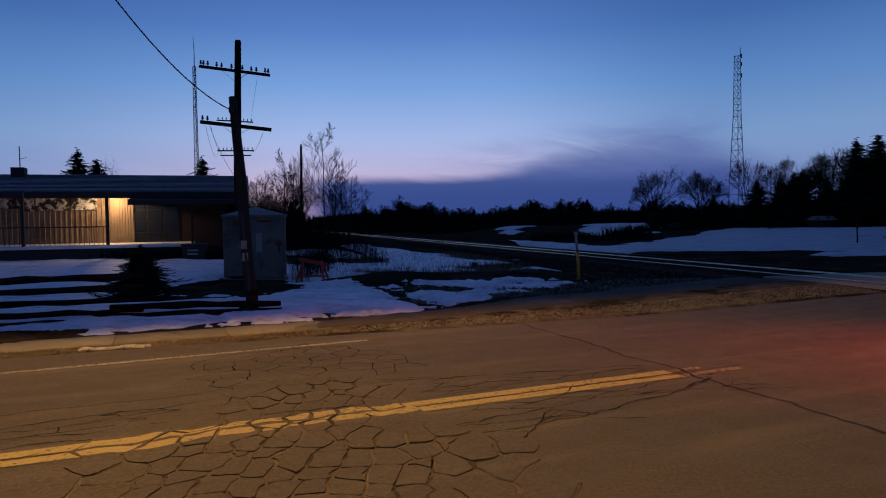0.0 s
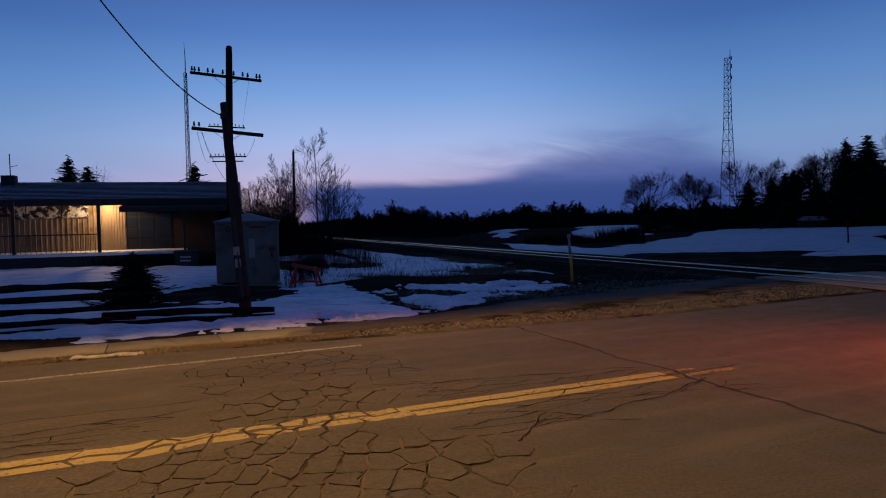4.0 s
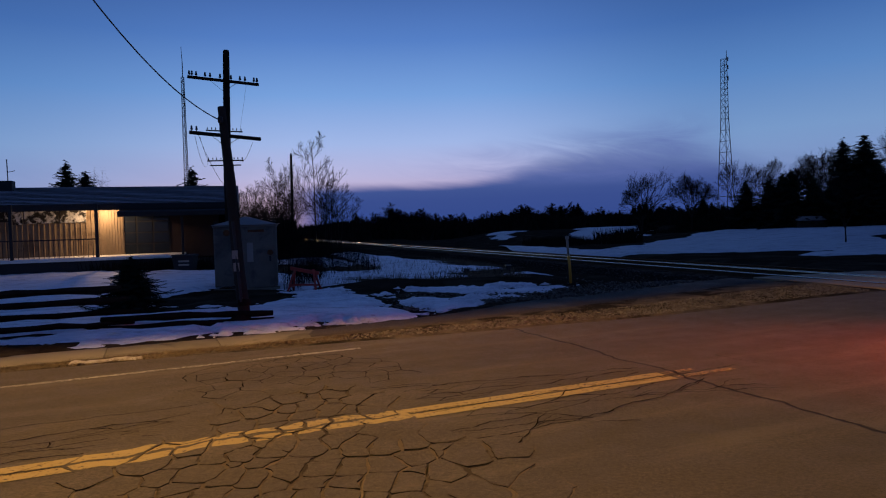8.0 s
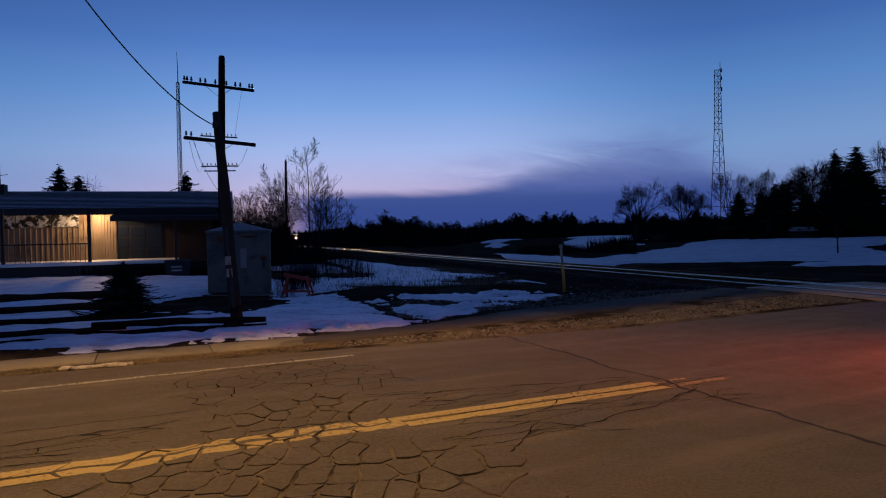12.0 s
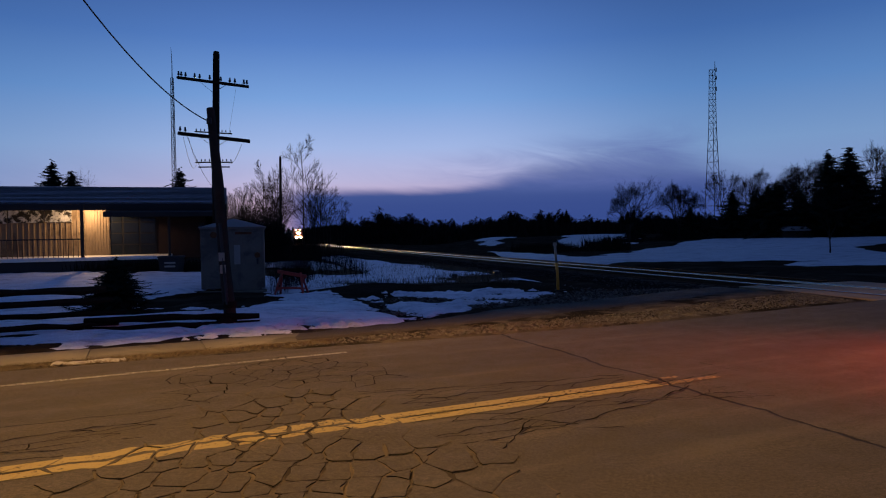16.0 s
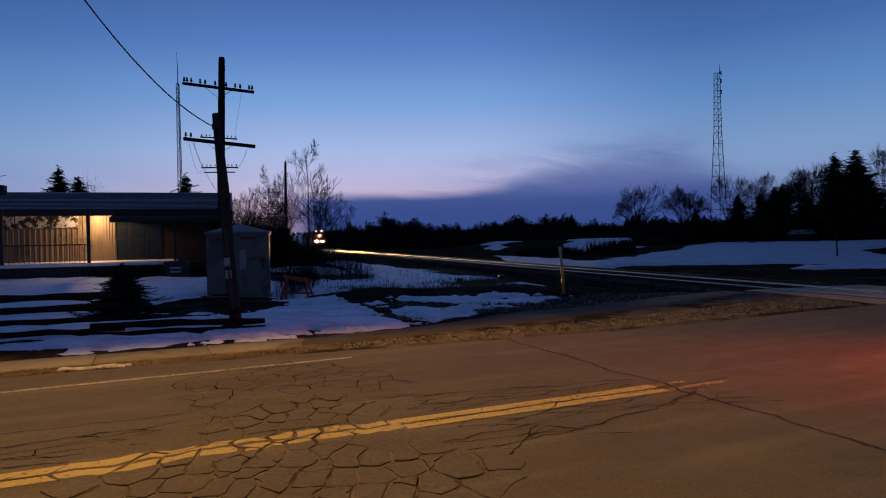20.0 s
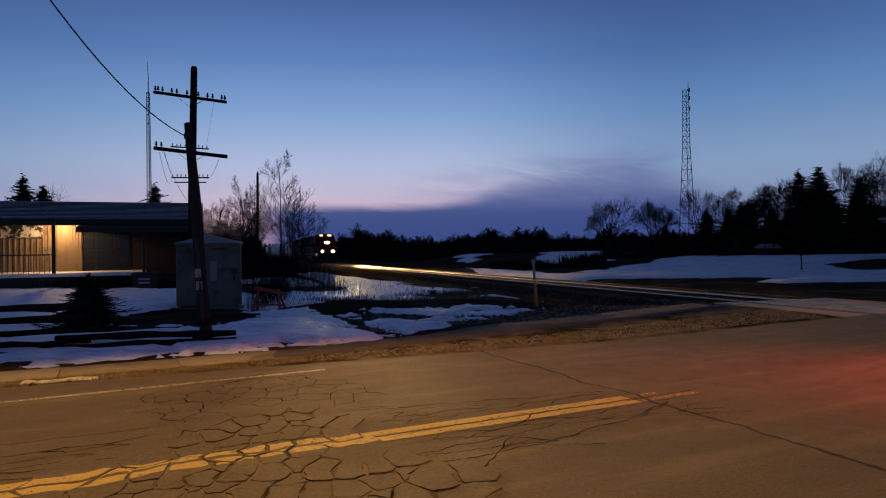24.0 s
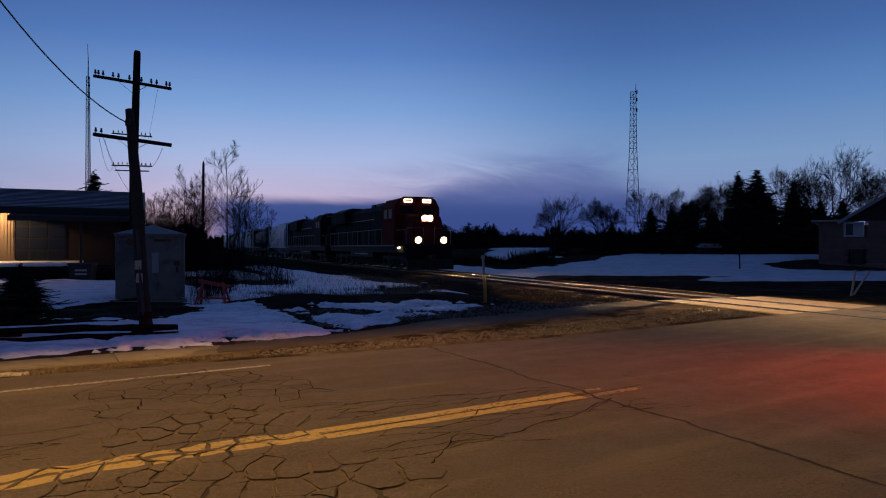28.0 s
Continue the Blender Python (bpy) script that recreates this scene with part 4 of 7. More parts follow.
def snow():
    def lawn(x, y):
        v = snow_depth(x, y, SNOW_LAWN, 0.6)
        # nothing on the sidewalk, thin along the fence, bare soil round the cabinet and the spruce
        v = min(v, (y - back_of_walk(x) - 0.05) * 1.2 + 0.12 * nz(x, y, 2.5))
        f = fence_line(x)
        v = min(v, abs(y - f) * 1.1 - 0.26 + 0.5 * nz(x * 0.5, y * 2, 1.2, 6))
        for cx, cy, rx, ry in ((-7.3, 9.9, 1.7, 0.7), (-5.4, 17.6, 1.9, 2.0), (-6.4, 14.9, 1.3, 0.9), (-4.3, 15.2, 0.9, 0.8)):
            v = min(v, (math.hypot((x - cx) / rx, (y - cy) / ry) - 1) * ry + 0.35 * nz(x, y * 1.6, 1.4, 7))
        return min(v, (25.6 - 0.46 * (x + 8.6) - y) * 0.8)
    snow_sheet("snow_lawn", -27, -3.2, 8.0, 31, 0.16, lawn, "blue dusk snow on the lawn", None, 0.09)
    def verge(x, y):
        v = verge_depth(x, y)
        return min(v, (y - back_of_walk(x) - 0.05) * 1.2)
    snow_sheet("snow_verge", -5.2, 4.6, 10.4, 20.2, 0.06, verge, "melting patches of grainy snow", None, 0.07)
    snow_sheet("snow_back", -9.0, 5.2, 16.5, 47.0, 0.14, lambda x, y: snow_depth(x, y, SNOW_BACK, 0.7), "thin melting snow among dead grass", None, 0.06)

    # low dark bank laid across the left end of the sidewalk
    snow_sheet("dark_bank", -9.6, -5.0, 7.4, 10.8, 0.08, lambda x, y: snow_depth(x, y, [(-7.6, 9.25, 2.0, 0.55, 24)], 0.3), "low dark bank across the end of the sidewalk", SOIL, 0.10, 0.03)

    def field(x, y):
        a, _ = track_xy(x, y)
        near = a - 3.4
        far = (x - 8.0) * 0.86 - (y - 46.0) * 0.66 - 3.5
        if x > 60:
            far = max(far, 118 - y)
        low = y - (35.5 - 0.28 * (x - 14)) if x < 60 else y - 24
        v = min(near, far * 0.5, low * 0.8)
        # bare ground round the house and under the trees
        v = min(v, 5.0 * (math.sqrt(((x - 39) / 11.5) ** 2 + ((y - 41) / 5.0) ** 2) - 1))
        v = max(v, min(near, 1.5 - abs(y - (30.5 - 0.05 * (x - 20))) * 0.9, x - 17))
        v = max(v, 0.7 * min(near + 0.5, 7.2 - a, y - 37, 84 - y))
        return v + 0.8 * nz(x, y, 0.25, 3) + 0.35 * nz(x, y, 1.1, 1)
    snow_sheet("snow_field", 6, 130, 24, 122, 0.7, field, "unbroken blue snow over a rising field", DARKER_SNOW, 0.12)
    snow_sheet("snow_far", -2, 46, 62, 132, 0.8, lambda x, y: max(snow_depth(x, y, [(9.6, 94, 1.3, 8, -5.5), (11.4, 112, 1.9, 8, -5.5), (13.5, 118, 2.5, 4, 0), (21.0, 78, 4.2, 8, -14), (25.5, 96, 5.4, 18, -15), (31, 116, 6, 10, -15)], 1.8), 0) - 0.02, "far snow between the trees", DARKER_SNOW, 0.1)
    snow_sheet("snow_kerb", -7.6, -3.2, 7.6, 9.9, 0.04, lambda x, y: snow_depth(x, y, [(-4.52, 8.97, 0.40, 0.05, 14)], 0.13), "dirty strip of old snow by the road", OLD_SNOW, 0.05, 0.05)


def fence_line(x):
    """The middle of the snake-rail fence."""
    return 12.35 + 0.26 * (x + 3.4)


def railway():
    """Ballast, ties, rails and crossing panels."""
    t = thing("railway_track", "single railway track on dark ballast with polished rails", "railway", TRACK, "", "structure")
    sh = S()
    ls = axis(-8, 60, 0.35, (-60, 480), 1.3)
    cross = []
    for l in ls:
        row = []
        for k in range(15):
            u = -2.7 + 5.4 * k / 14
            z = -0.34 + 0.29 * smooth01((2.7 - abs(u)) / 0.95) + (0.035 * nz(u, l, 2.5) + 0.03 * nz(u, l, 6.0, 3))
            row.append((u + 0.06 * nz(u, l, 1.1, 7), l, z))
        cross.append(row)
    for r in cross:
        sh.v += r
    sh.f += [(i * 15 + k, i * 15 + k + 1, (i + 1) * 15 + k + 1, (i + 1) * 15 + k) for i in range(len(ls) - 1) for k in range(14)]
    part("ballast", sh, BALLAST, t, "dark crushed-stone ballast", True)
    for x in (-0.755, 0.755):
        foot = [(-0.07, -0.035), (0.07, -0.035), (0.07, -0.02), (0.014, -0.004), (0.012, 0.090), (-0.012, 0.090), (-0.014, -0.004), (-0.07, -0.02)]
        rail = part("rail", S().prism([(x + u, z) for u, z in foot], -60, 480), RUST_RAIL, t, "steel rail with rusty sides")
        # worn head: a gauge face that leans in, an upright rusty field face, round corners
        gauge = [(0.036, 0.088), (0.039, 0.094), (0.0383, 0.0990), (0.03735, 0.1039), (0.03615, 0.1087)]
        field_side = [(0.036, 0.088), (0.0362, 0.1087)]
        corner = [(0.0206 + 0.016 * math.cos(radians(a)), 0.1122 + 0.016 * math.sin(radians(a))) for a in range(18, 91, 3)] + [(0.008, RAIL_Z)]
        crown = (gauge if x < 0 else field_side) + corner
        crown += [(-u, z) for u, z in reversed((field_side if x < 0 else gauge) + corner)]
        part("rail_head", S().prism([(x + u, z) for u, z in crown], -60, 480), RAIL, rail, "polished running surface")
    # loose rail laid along the far side
    prof = [(1.95, -0.06), (2.09, -0.06), (2.04, -0.02), (2.04, 0.05), (2.06, 0.07), (2.06, 0.10), (1.98, 0.10), (1.98, 0.07), (2.00, 0.05), (2.00, -0.02)]
    part("spare_rail", S().prism(prof, -1.4, 70), RUST_RAIL, t, "spare rail laid beside the track")
    for l in (4.2, 6.6, 11.3, 19.0):
        part("rail_clip", S().box((1.02, l, 0.02), (0.14, 0.6, 0.13)), UNDER, t, "dark bolted rail joint")
    tie = S().box((0, 0, -0.115), (2.6, 0.23, 0.17), None, 0.02).mesh("tie", TIE_WOOD)
    rnd = random.Random(3)
    for k in range(130):
        o = part("tie", tie, None, t)
        o.matrix_basis = pose(rnd.uniform(-0.05, 0.05), -1.6 + k * 0.56, rnd.uniform(-0.008, 0.006), 0, 0, rnd.uniform(-1.5, 1.5))
    far = S()
    for k in range(130, 520):
        far.box((0, -1.6 + k * 0.56, -0.115), (2.6, 0.23, 0.17))
    part("ties_beyond", far, TIE_WOOD, t, "", False, "stuff")
    # crossing panels: between the rails, and outside both
    rows = [(-0.61, 0.61), (-1.62, -0.86), (0.86, 2.35)]
    for a, b in rows:
        for k in range(5):
            y1 = -2.0 - k * 2.45
            if a < -1 and k == 0:
                y1 -= 0.0
            part("crossing_panel", S().box(((a + b) / 2, y1 - 1.215, 0.012), (b - a, 2.43, 0.19), None, 0.015), PANEL, t, "tan concrete crossing panel")
    for x in (-0.74, 0.74):
        part("flangeway", S().box((x, -8.1, -0.03), (0.24, 12.3, 0.05)), UNDER, t, "dark flangeway gap")
    # stones that can be told apart on the near shoulder
    st = S()
    for k in range(9000):
        l = -1.8 + 30 * rnd.random() ** 1.7
        u = rnd.uniform(-3.2, -1.2) if k % 3 else rnd.uniform(-1.2, 1.7)
        z = -0.34 + 0.29 * smooth01((2.7 - abs(u)) / 0.95)
        r = rnd.uniform(0.02, 0.05)
        st.add([(u + r * rnd.uniform(-1, 1), l + r * rnd.uniform(-1, 1), z + r * rnd.uniform(0.2, 1)) for _ in range(4)] , [(0, 1, 2), (0, 2, 3), (0, 3, 1), (1, 3, 2)])
    part("loose_ballast", st, BALLAST_STONE, t, "", False, "stuff")


def shoulder():
    """Sidewalk slabs, the gravel verge and the asphalt path up to the crossing."""
    w = thing("sidewalk", "narrow concrete sidewalk of sandy slabs beside the road", "sidewalk", None, "", "structure")
    d = Vector((1, 0.424, 0)).normalized()
    nrm = Vector((-d.y, d.x, 0))
    end = Vector((-2.12, 11.26, 0))
    for k in range(9):
        a = end - d * (k * 1.56 + 0.005)
        b = end - d * (k * 1.56 + 1.555)
        rz = random.Random(k).uniform(-0.008, 0.008)
        part("slab", S().slab([(p - nrm * q).to_tuple()[:2] for p, q in ((b, 0.95), (a, 0.95), (a, 0), (b, 0))], -0.08, -0.005 + rz * 0.6), CONCRETE, w)
    # gravel verge from the slabs' end to the crossing
    def strip(name, pts, mat, label, lift, lip=0.05):
        sh = S()
        n, k = 60, 8
        rows = []
        for i in range(n + 1):
            t = i / n * (len(pts) - 1)
            j = min(int(t), len(pts) - 2)
            f = t - j
            lo = Vector(pts[j][0]).lerp(Vector(pts[j + 1][0]), f)
            hi = Vector(pts[j][1]).lerp(Vector(pts[j + 1][1]), f)
            for m in range(k + 1):
                p = lo.lerp(hi, m / k)
                e = min(m, k - m) / k
                q = p + Vector((0.05 * nz(p.x, p.y, 2.2), 0.07 * nz(p.x, p.y, 2.6, 4)))
                z = max(ground_z(q.x, q.y), road_z(q.x, q.y) - 0.03) + lift - (lip if e == 0 else 0)
                rows.append((q.x, q.y, z + 0.008 * nz(q.x, q.y, 3)))
        sh.v += rows
        sh.f += [(i * (k + 1) + m, (i + 1) * (k + 1) + m, (i + 1) * (k + 1) + m + 1, i * (k + 1) + m + 1) for i in range(n) for m in range(k)]
        return single(name, sh, mat, label, "verge", "structure", True)
    strip("gravel_verge", [((-14.5, 4.0), (-14.5, 5.1)), ((-6.2, 7.3), (-6.2, 8.6)), ((-2.2, 9.35), (-2.2, 10.3)), ((2.0, 10.95), (2.0, 13.1)), ((5.4, 12.0), (5.4, 15.6)), ((9.4, 13.3), (8.9, 16.9))], GRAVEL, "sandy gravel verge with dead grass", 0.012)
    strip("footpath", [((-2.0, 10.3), (-2.1, 11.25)), ((0.2, 11.6), (-0.3, 12.5)), ((3.2, 13.6), (2.6, 14.8)), ((6.4, 15.3), (5.8, 16.6)), ((8.3, 16.4), (7.8, 17.6))], PATHWAY, "patched asphalt path that climbs to the crossing", 0.035)
    rnd = random.Random(8)
    st = S()
    for k in range(9000):
        f = rnd.random() ** 0.7
        x = -2.2 + 11.2 * f
        lo, hi = 9.75 + (x + 2.2) * 0.34, 10.15 + (x + 2.2) * (0.40 if x < 1 else 0.46)
        y = rnd.uniform(lo, hi + 0.15)
        z = max(ground_z(x, y), road_z(x, y) - 0.03) + 0.012
        r = rnd.uniform(0.008, 0.034)
        st.add([(x + r * rnd.uniform(-1, 1), y + r * rnd.uniform(-1, 1), z + r * rnd.uniform(-0.2, 1)) for _ in range(4)], [(0, 1, 2), (0, 2, 3), (0, 3, 1), (1, 3, 2)])
    for k in range(7000):
        x = rnd.uniform(-1.0, 8.6)
        y = 13.2 + (x + 1) * 0.42 + abs(rnd.gauss(0, 1.6))
        a, l = track_xy(x, y)
        if a > -2.6 or verge_depth(x, y) > 0:
            continue
        z = ground_z(x, y) + 0.004
        r = rnd.uniform(0.010, 0.06) * rnd.random() + 0.010
        st.add([(x + r * rnd.uniform(-1, 1), y + r * rnd.uniform(-1, 1), z + r * rnd.uniform(-0.2, 1)) for _ in range(4)], [(0, 1, 2), (0, 2, 3), (0, 3, 1), (1, 3, 2)])
    single("verge_gravel", st, STONES, "loose pale gravel along the road edge", "gravel", "stuff")
    gr = S()
    for k in range(15000):
        if k < 11000:
            x = rnd.uniform(-9.5, -1.4)
            y = back_of_walk(x) - 1.0 - rnd.random() ** 1.6 * 0.5
            h = rnd.uniform(0.015, 0.055)
        else:
            x = rnd.uniform(-6.4, 4.5)
            y = rnd.uniform(11.2, 17.5)
            h = rnd.uniform(0.015, 0.055)
            if verge_depth(x, y) > -0.02 or x < -4:
                continue
        a = rnd.uniform(0, 6.28)
        z = max(ground_z(x, y), road_z(x, y) - 0.03)
        dx, dy = 0.009 * math.cos(a), 0.006 * math.sin(a)
        lean = (rnd.uniform(-0.08, 0.08), rnd.uniform(-0.08, 0.08))
        gr.add([(x - dx, y - dy, z), (x + dx, y + dy, z), (x + lean[0], y + lean[1], z + h)], [(0, 1, 2)])
    single("dead_grass", gr, DRY, "short flattened dead grass", "grass", "stuff")


ground()
road()
railway()
shoulder()
snow()


# ---------------------------------------------------------------- trees
def bare_tree(rnd, h, spread=0.5, levels=4, first=0.28, stems=1, density=1.0, r0=None):
    """Trunk with limbs, and the twigs of its crown, as two shapes."""
    wood, twigs = S(), S()
    r0 = r0 or h * 0.022

    def limb(p, d, length, r, level):
        n = 4 if level < 2 else (3 if level < 4 else 2)
        pts, rad = [p], [r]
        q, e = p.copy(), d.copy()
        for k in range(n):
            bend = 0.05 + 0.09 * level
            e = (e + Vector((rnd.uniform(-bend, bend), rnd.uniform(-bend, bend), rnd.uniform(-0.02, 0.10)))).normalized()
            q = q + e * (length / n)
            pts.append(q.copy())
            rad.append(max((0.018, 0.011, 0.008, 0.0055)[min(level, 3)], r * (1 - 0.8 * (k + 1) / n)))
        (wood if level < 1 else twigs).tube(pts, rad, 6 if level < 2 else (4 if level < 3 else 3), level < 2)
        if level >= levels:
            return
        count = round(density * (rnd.randint(7, 9) if level else rnd.randint(12, 15)))
        for k in range(count):
            f = (first if level == 0 else 0.22) + (1 - (first if level == 0 else 0.22)) * (k + rnd.random()) / count
            f = min(f, 0.98)
            i = min(int(f * n), n - 1)
            base = pts[i].lerp(pts[i + 1], f * n - i)
            axis_d = (pts[i + 1] - pts[i]).normalized()
            turn = rnd.uniform(0, 6.28)
            side = axis_d.orthogonal().normalized()
            side.rotate(Matrix.Rotation(turn, 3, axis_d))
            out = rnd.uniform(0.55, 1.0) * spread * 2
            nd = (axis_d * (1.0 if level else 0.75) + side * out + Vector((0, 0, 0.22))).normalized()
            limb(base, nd, length * (rnd.uniform(0.30, 0.46) if level == 0 else rnd.uniform(0.42, 0.62)) * (1.3 - 0.95 * f if level == 0 else 1.15 - 0.5 * f), max((0.018, 0.013, 0.009, 0.006)[min(level + 1, 3)], rad[i] * rnd.uniform(0.28, 0.42)), level + 1)
    for s in range(stems):
        a = 6.28 * s / stems + rnd.random()
        d = Vector((math.cos(a) * 0.14, math.sin(a) * 0.14, 1)).normalized() if stems > 1 else Vector((0, 0, 1))
        limb(Vector((math.cos(a) * 0.12, math.sin(a) * 0.12, -0.1)) if stems > 1 else Vector((0, 0, -0.1)), d, h * (0.9 if stems == 1 else rnd.uniform(0.7, 1.0)), r0, 0)
    return wood, twigs


def crown_tree(rnd, h, wide, trunk=0.24, levels=7, r0=0.2, open_=0.42):
    """A broad tree: a short trunk that forks and forks again into fine twigs; h high and wide across."""
    wood, twigs = S(), S()

    def grow(p, d, length, r, level):
        mid = p + d * length * 0.5 + Vector((rnd.uniform(-1, 1), rnd.uniform(-1, 1), rnd.uniform(-0.5, 1))) * length * 0.09
        q = p + d * length
        (wood if level < 2 else twigs).tube([p, mid, q], [r, r * 0.88, r * 0.76], 6 if level < 2 else (4 if level < 4 else 3), False)
        if level >= 2:
            for _ in range(1 if level < 5 else 3):
                t = (d + Vector((rnd.uniform(-1, 1), rnd.uniform(-1, 1), rnd.uniform(-0.4, 0.9))) * 0.8).normalized()
                b = p.lerp(q, rnd.uniform(0.2, 1.0))
                twigs.tube([b, b + t * length * rnd.uniform(0.5, 1.15)], [max(0.007, r * 0.35), 0.004], 3, False)
        if level >= levels:
            return
        k = (4 if rnd.random() < 0.6 else 3) if level == 0 else (3 if rnd.random() < 0.25 else 2)
        turn = rnd.uniform(0, 6.28)
        for j in range(k):
            side = d.orthogonal().normalized()
            side.rotate(Matrix.Rotation(turn + 6.28 * j / k + rnd.uniform(-0.5, 0.5), 3, d))
            a = open_ * rnd.uniform(0.6, 1.5) * (1.25 if level == 0 else 1.0)
            nd = (d * math.cos(a) + side * math.sin(a) + Vector((0, 0, 0.07))).normalized()
            grow(q, nd, length * rnd.uniform(0.66, 0.92) * (1.0 if level else 0.95), max(0.008, r * rnd.uniform(0.55, 0.70)), level + 1)
    grow(Vector((0, 0, -0.1)), Vector((rnd.uniform(-0.06, 0.06), 0, 1)).normalized(), h * trunk, r0, 0)
    top = sorted(v[2] for v in twigs.v)[-4]
    reach = sorted(math.hypot(v[0], v[1]) for v in twigs.v)[int(len(twigs.v) * 0.97)]
    for sh in (wood, twigs):
        sh.v = [(x * wide / 2 / reach, y * wide / 2 / reach, z * h / top) for x, y, z in sh.v]
    return wood, twigs


def conifer(rnd, h, w, lift=0.08, boughs=(13, 17)):
    """Trunk, and a crown of separate drooping boughs set with needle sprays."""
    wood, crown = S(), S()
    wood.tube([(0, 0, -0.1), (0, 0, h * 0.5), (0, 0, h * 0.98)], [h * 0.016 + 0.02, h * 0.010 + 0.01, 0.008], 7)
    z = h * lift
    while z < h * 0.985:
        f = z / h
        reach = w * (1 - f) ** 0.75 + 0.03 * w
        for k in range(rnd.randint(*boughs)):
            a = rnd.uniform(0, 6.28)
            L = reach * rnd.uniform(0.35, 1.0 if rnd.random() < 0.75 else 1.5)
            d = Vector((math.cos(a), math.sin(a), 0))
            side = Vector((-d.y, d.x, 0))
            zz = z + rnd.uniform(-0.05, 0.05) * h
            drop = L * rnd.uniform(-0.35, 0.12)
            steps = max(5, int(L / (h * 0.014)))
            for j in range(steps):
                g = (j + 0.5) / steps
                c = Vector((0, 0, zz)) + d * L * g + Vector((0, 0, drop * g * g + 0.06 * L * g ** 4))
                sw = L * 0.20 * (1.15 - g) + h * 0.010
                for sgn in (-1, 1, 0):
                    e = c + side * sgn * sw * rnd.uniform(0.5, 1.15) + d * sw * rnd.uniform(0.4, 0.9) + Vector((0, 0, sw * rnd.uniform(-0.55, 0.15)))
                    wd = h * rnd.uniform(0.0035, 0.007)
                    crown.add([c - d * wd + Vector((0, 0, wd)), c + d * wd - Vector((0, 0, wd)), e], [(0, 1, 2)])
        z += h * rnd.uniform(0.018, 0.032) * (1.15 - 0.5 * f)
    return wood, crown


def tree_thing(name, label, shapes, m, leaf, group="", category="tree"):
    t = thing(name, label, category, m, group)
    part("trunk", shapes[0], BARK, t, "", True)
    part("crown", shapes[1], leaf, t, "", False)
    return t


def put(x, y, turn=0.0, s=1.0, sz=None, z=None):
    return Matrix.LocRotScale((x, y, ground_z(x, y) - 0.03 if z is None else z), Euler((0, 0, radians(turn))), (s, s, sz or s))


FIRST = {}


def place(kinds, v, m, first):
    """The first of a kind waits for its copies to be made."""
    if first:
        FIRST[kinds[v].name] = m
    else:
        copy_thing(kinds[v], m)


def settle(kinds):
    for k in kinds:
        k.matrix_basis = FIRST[k.name]


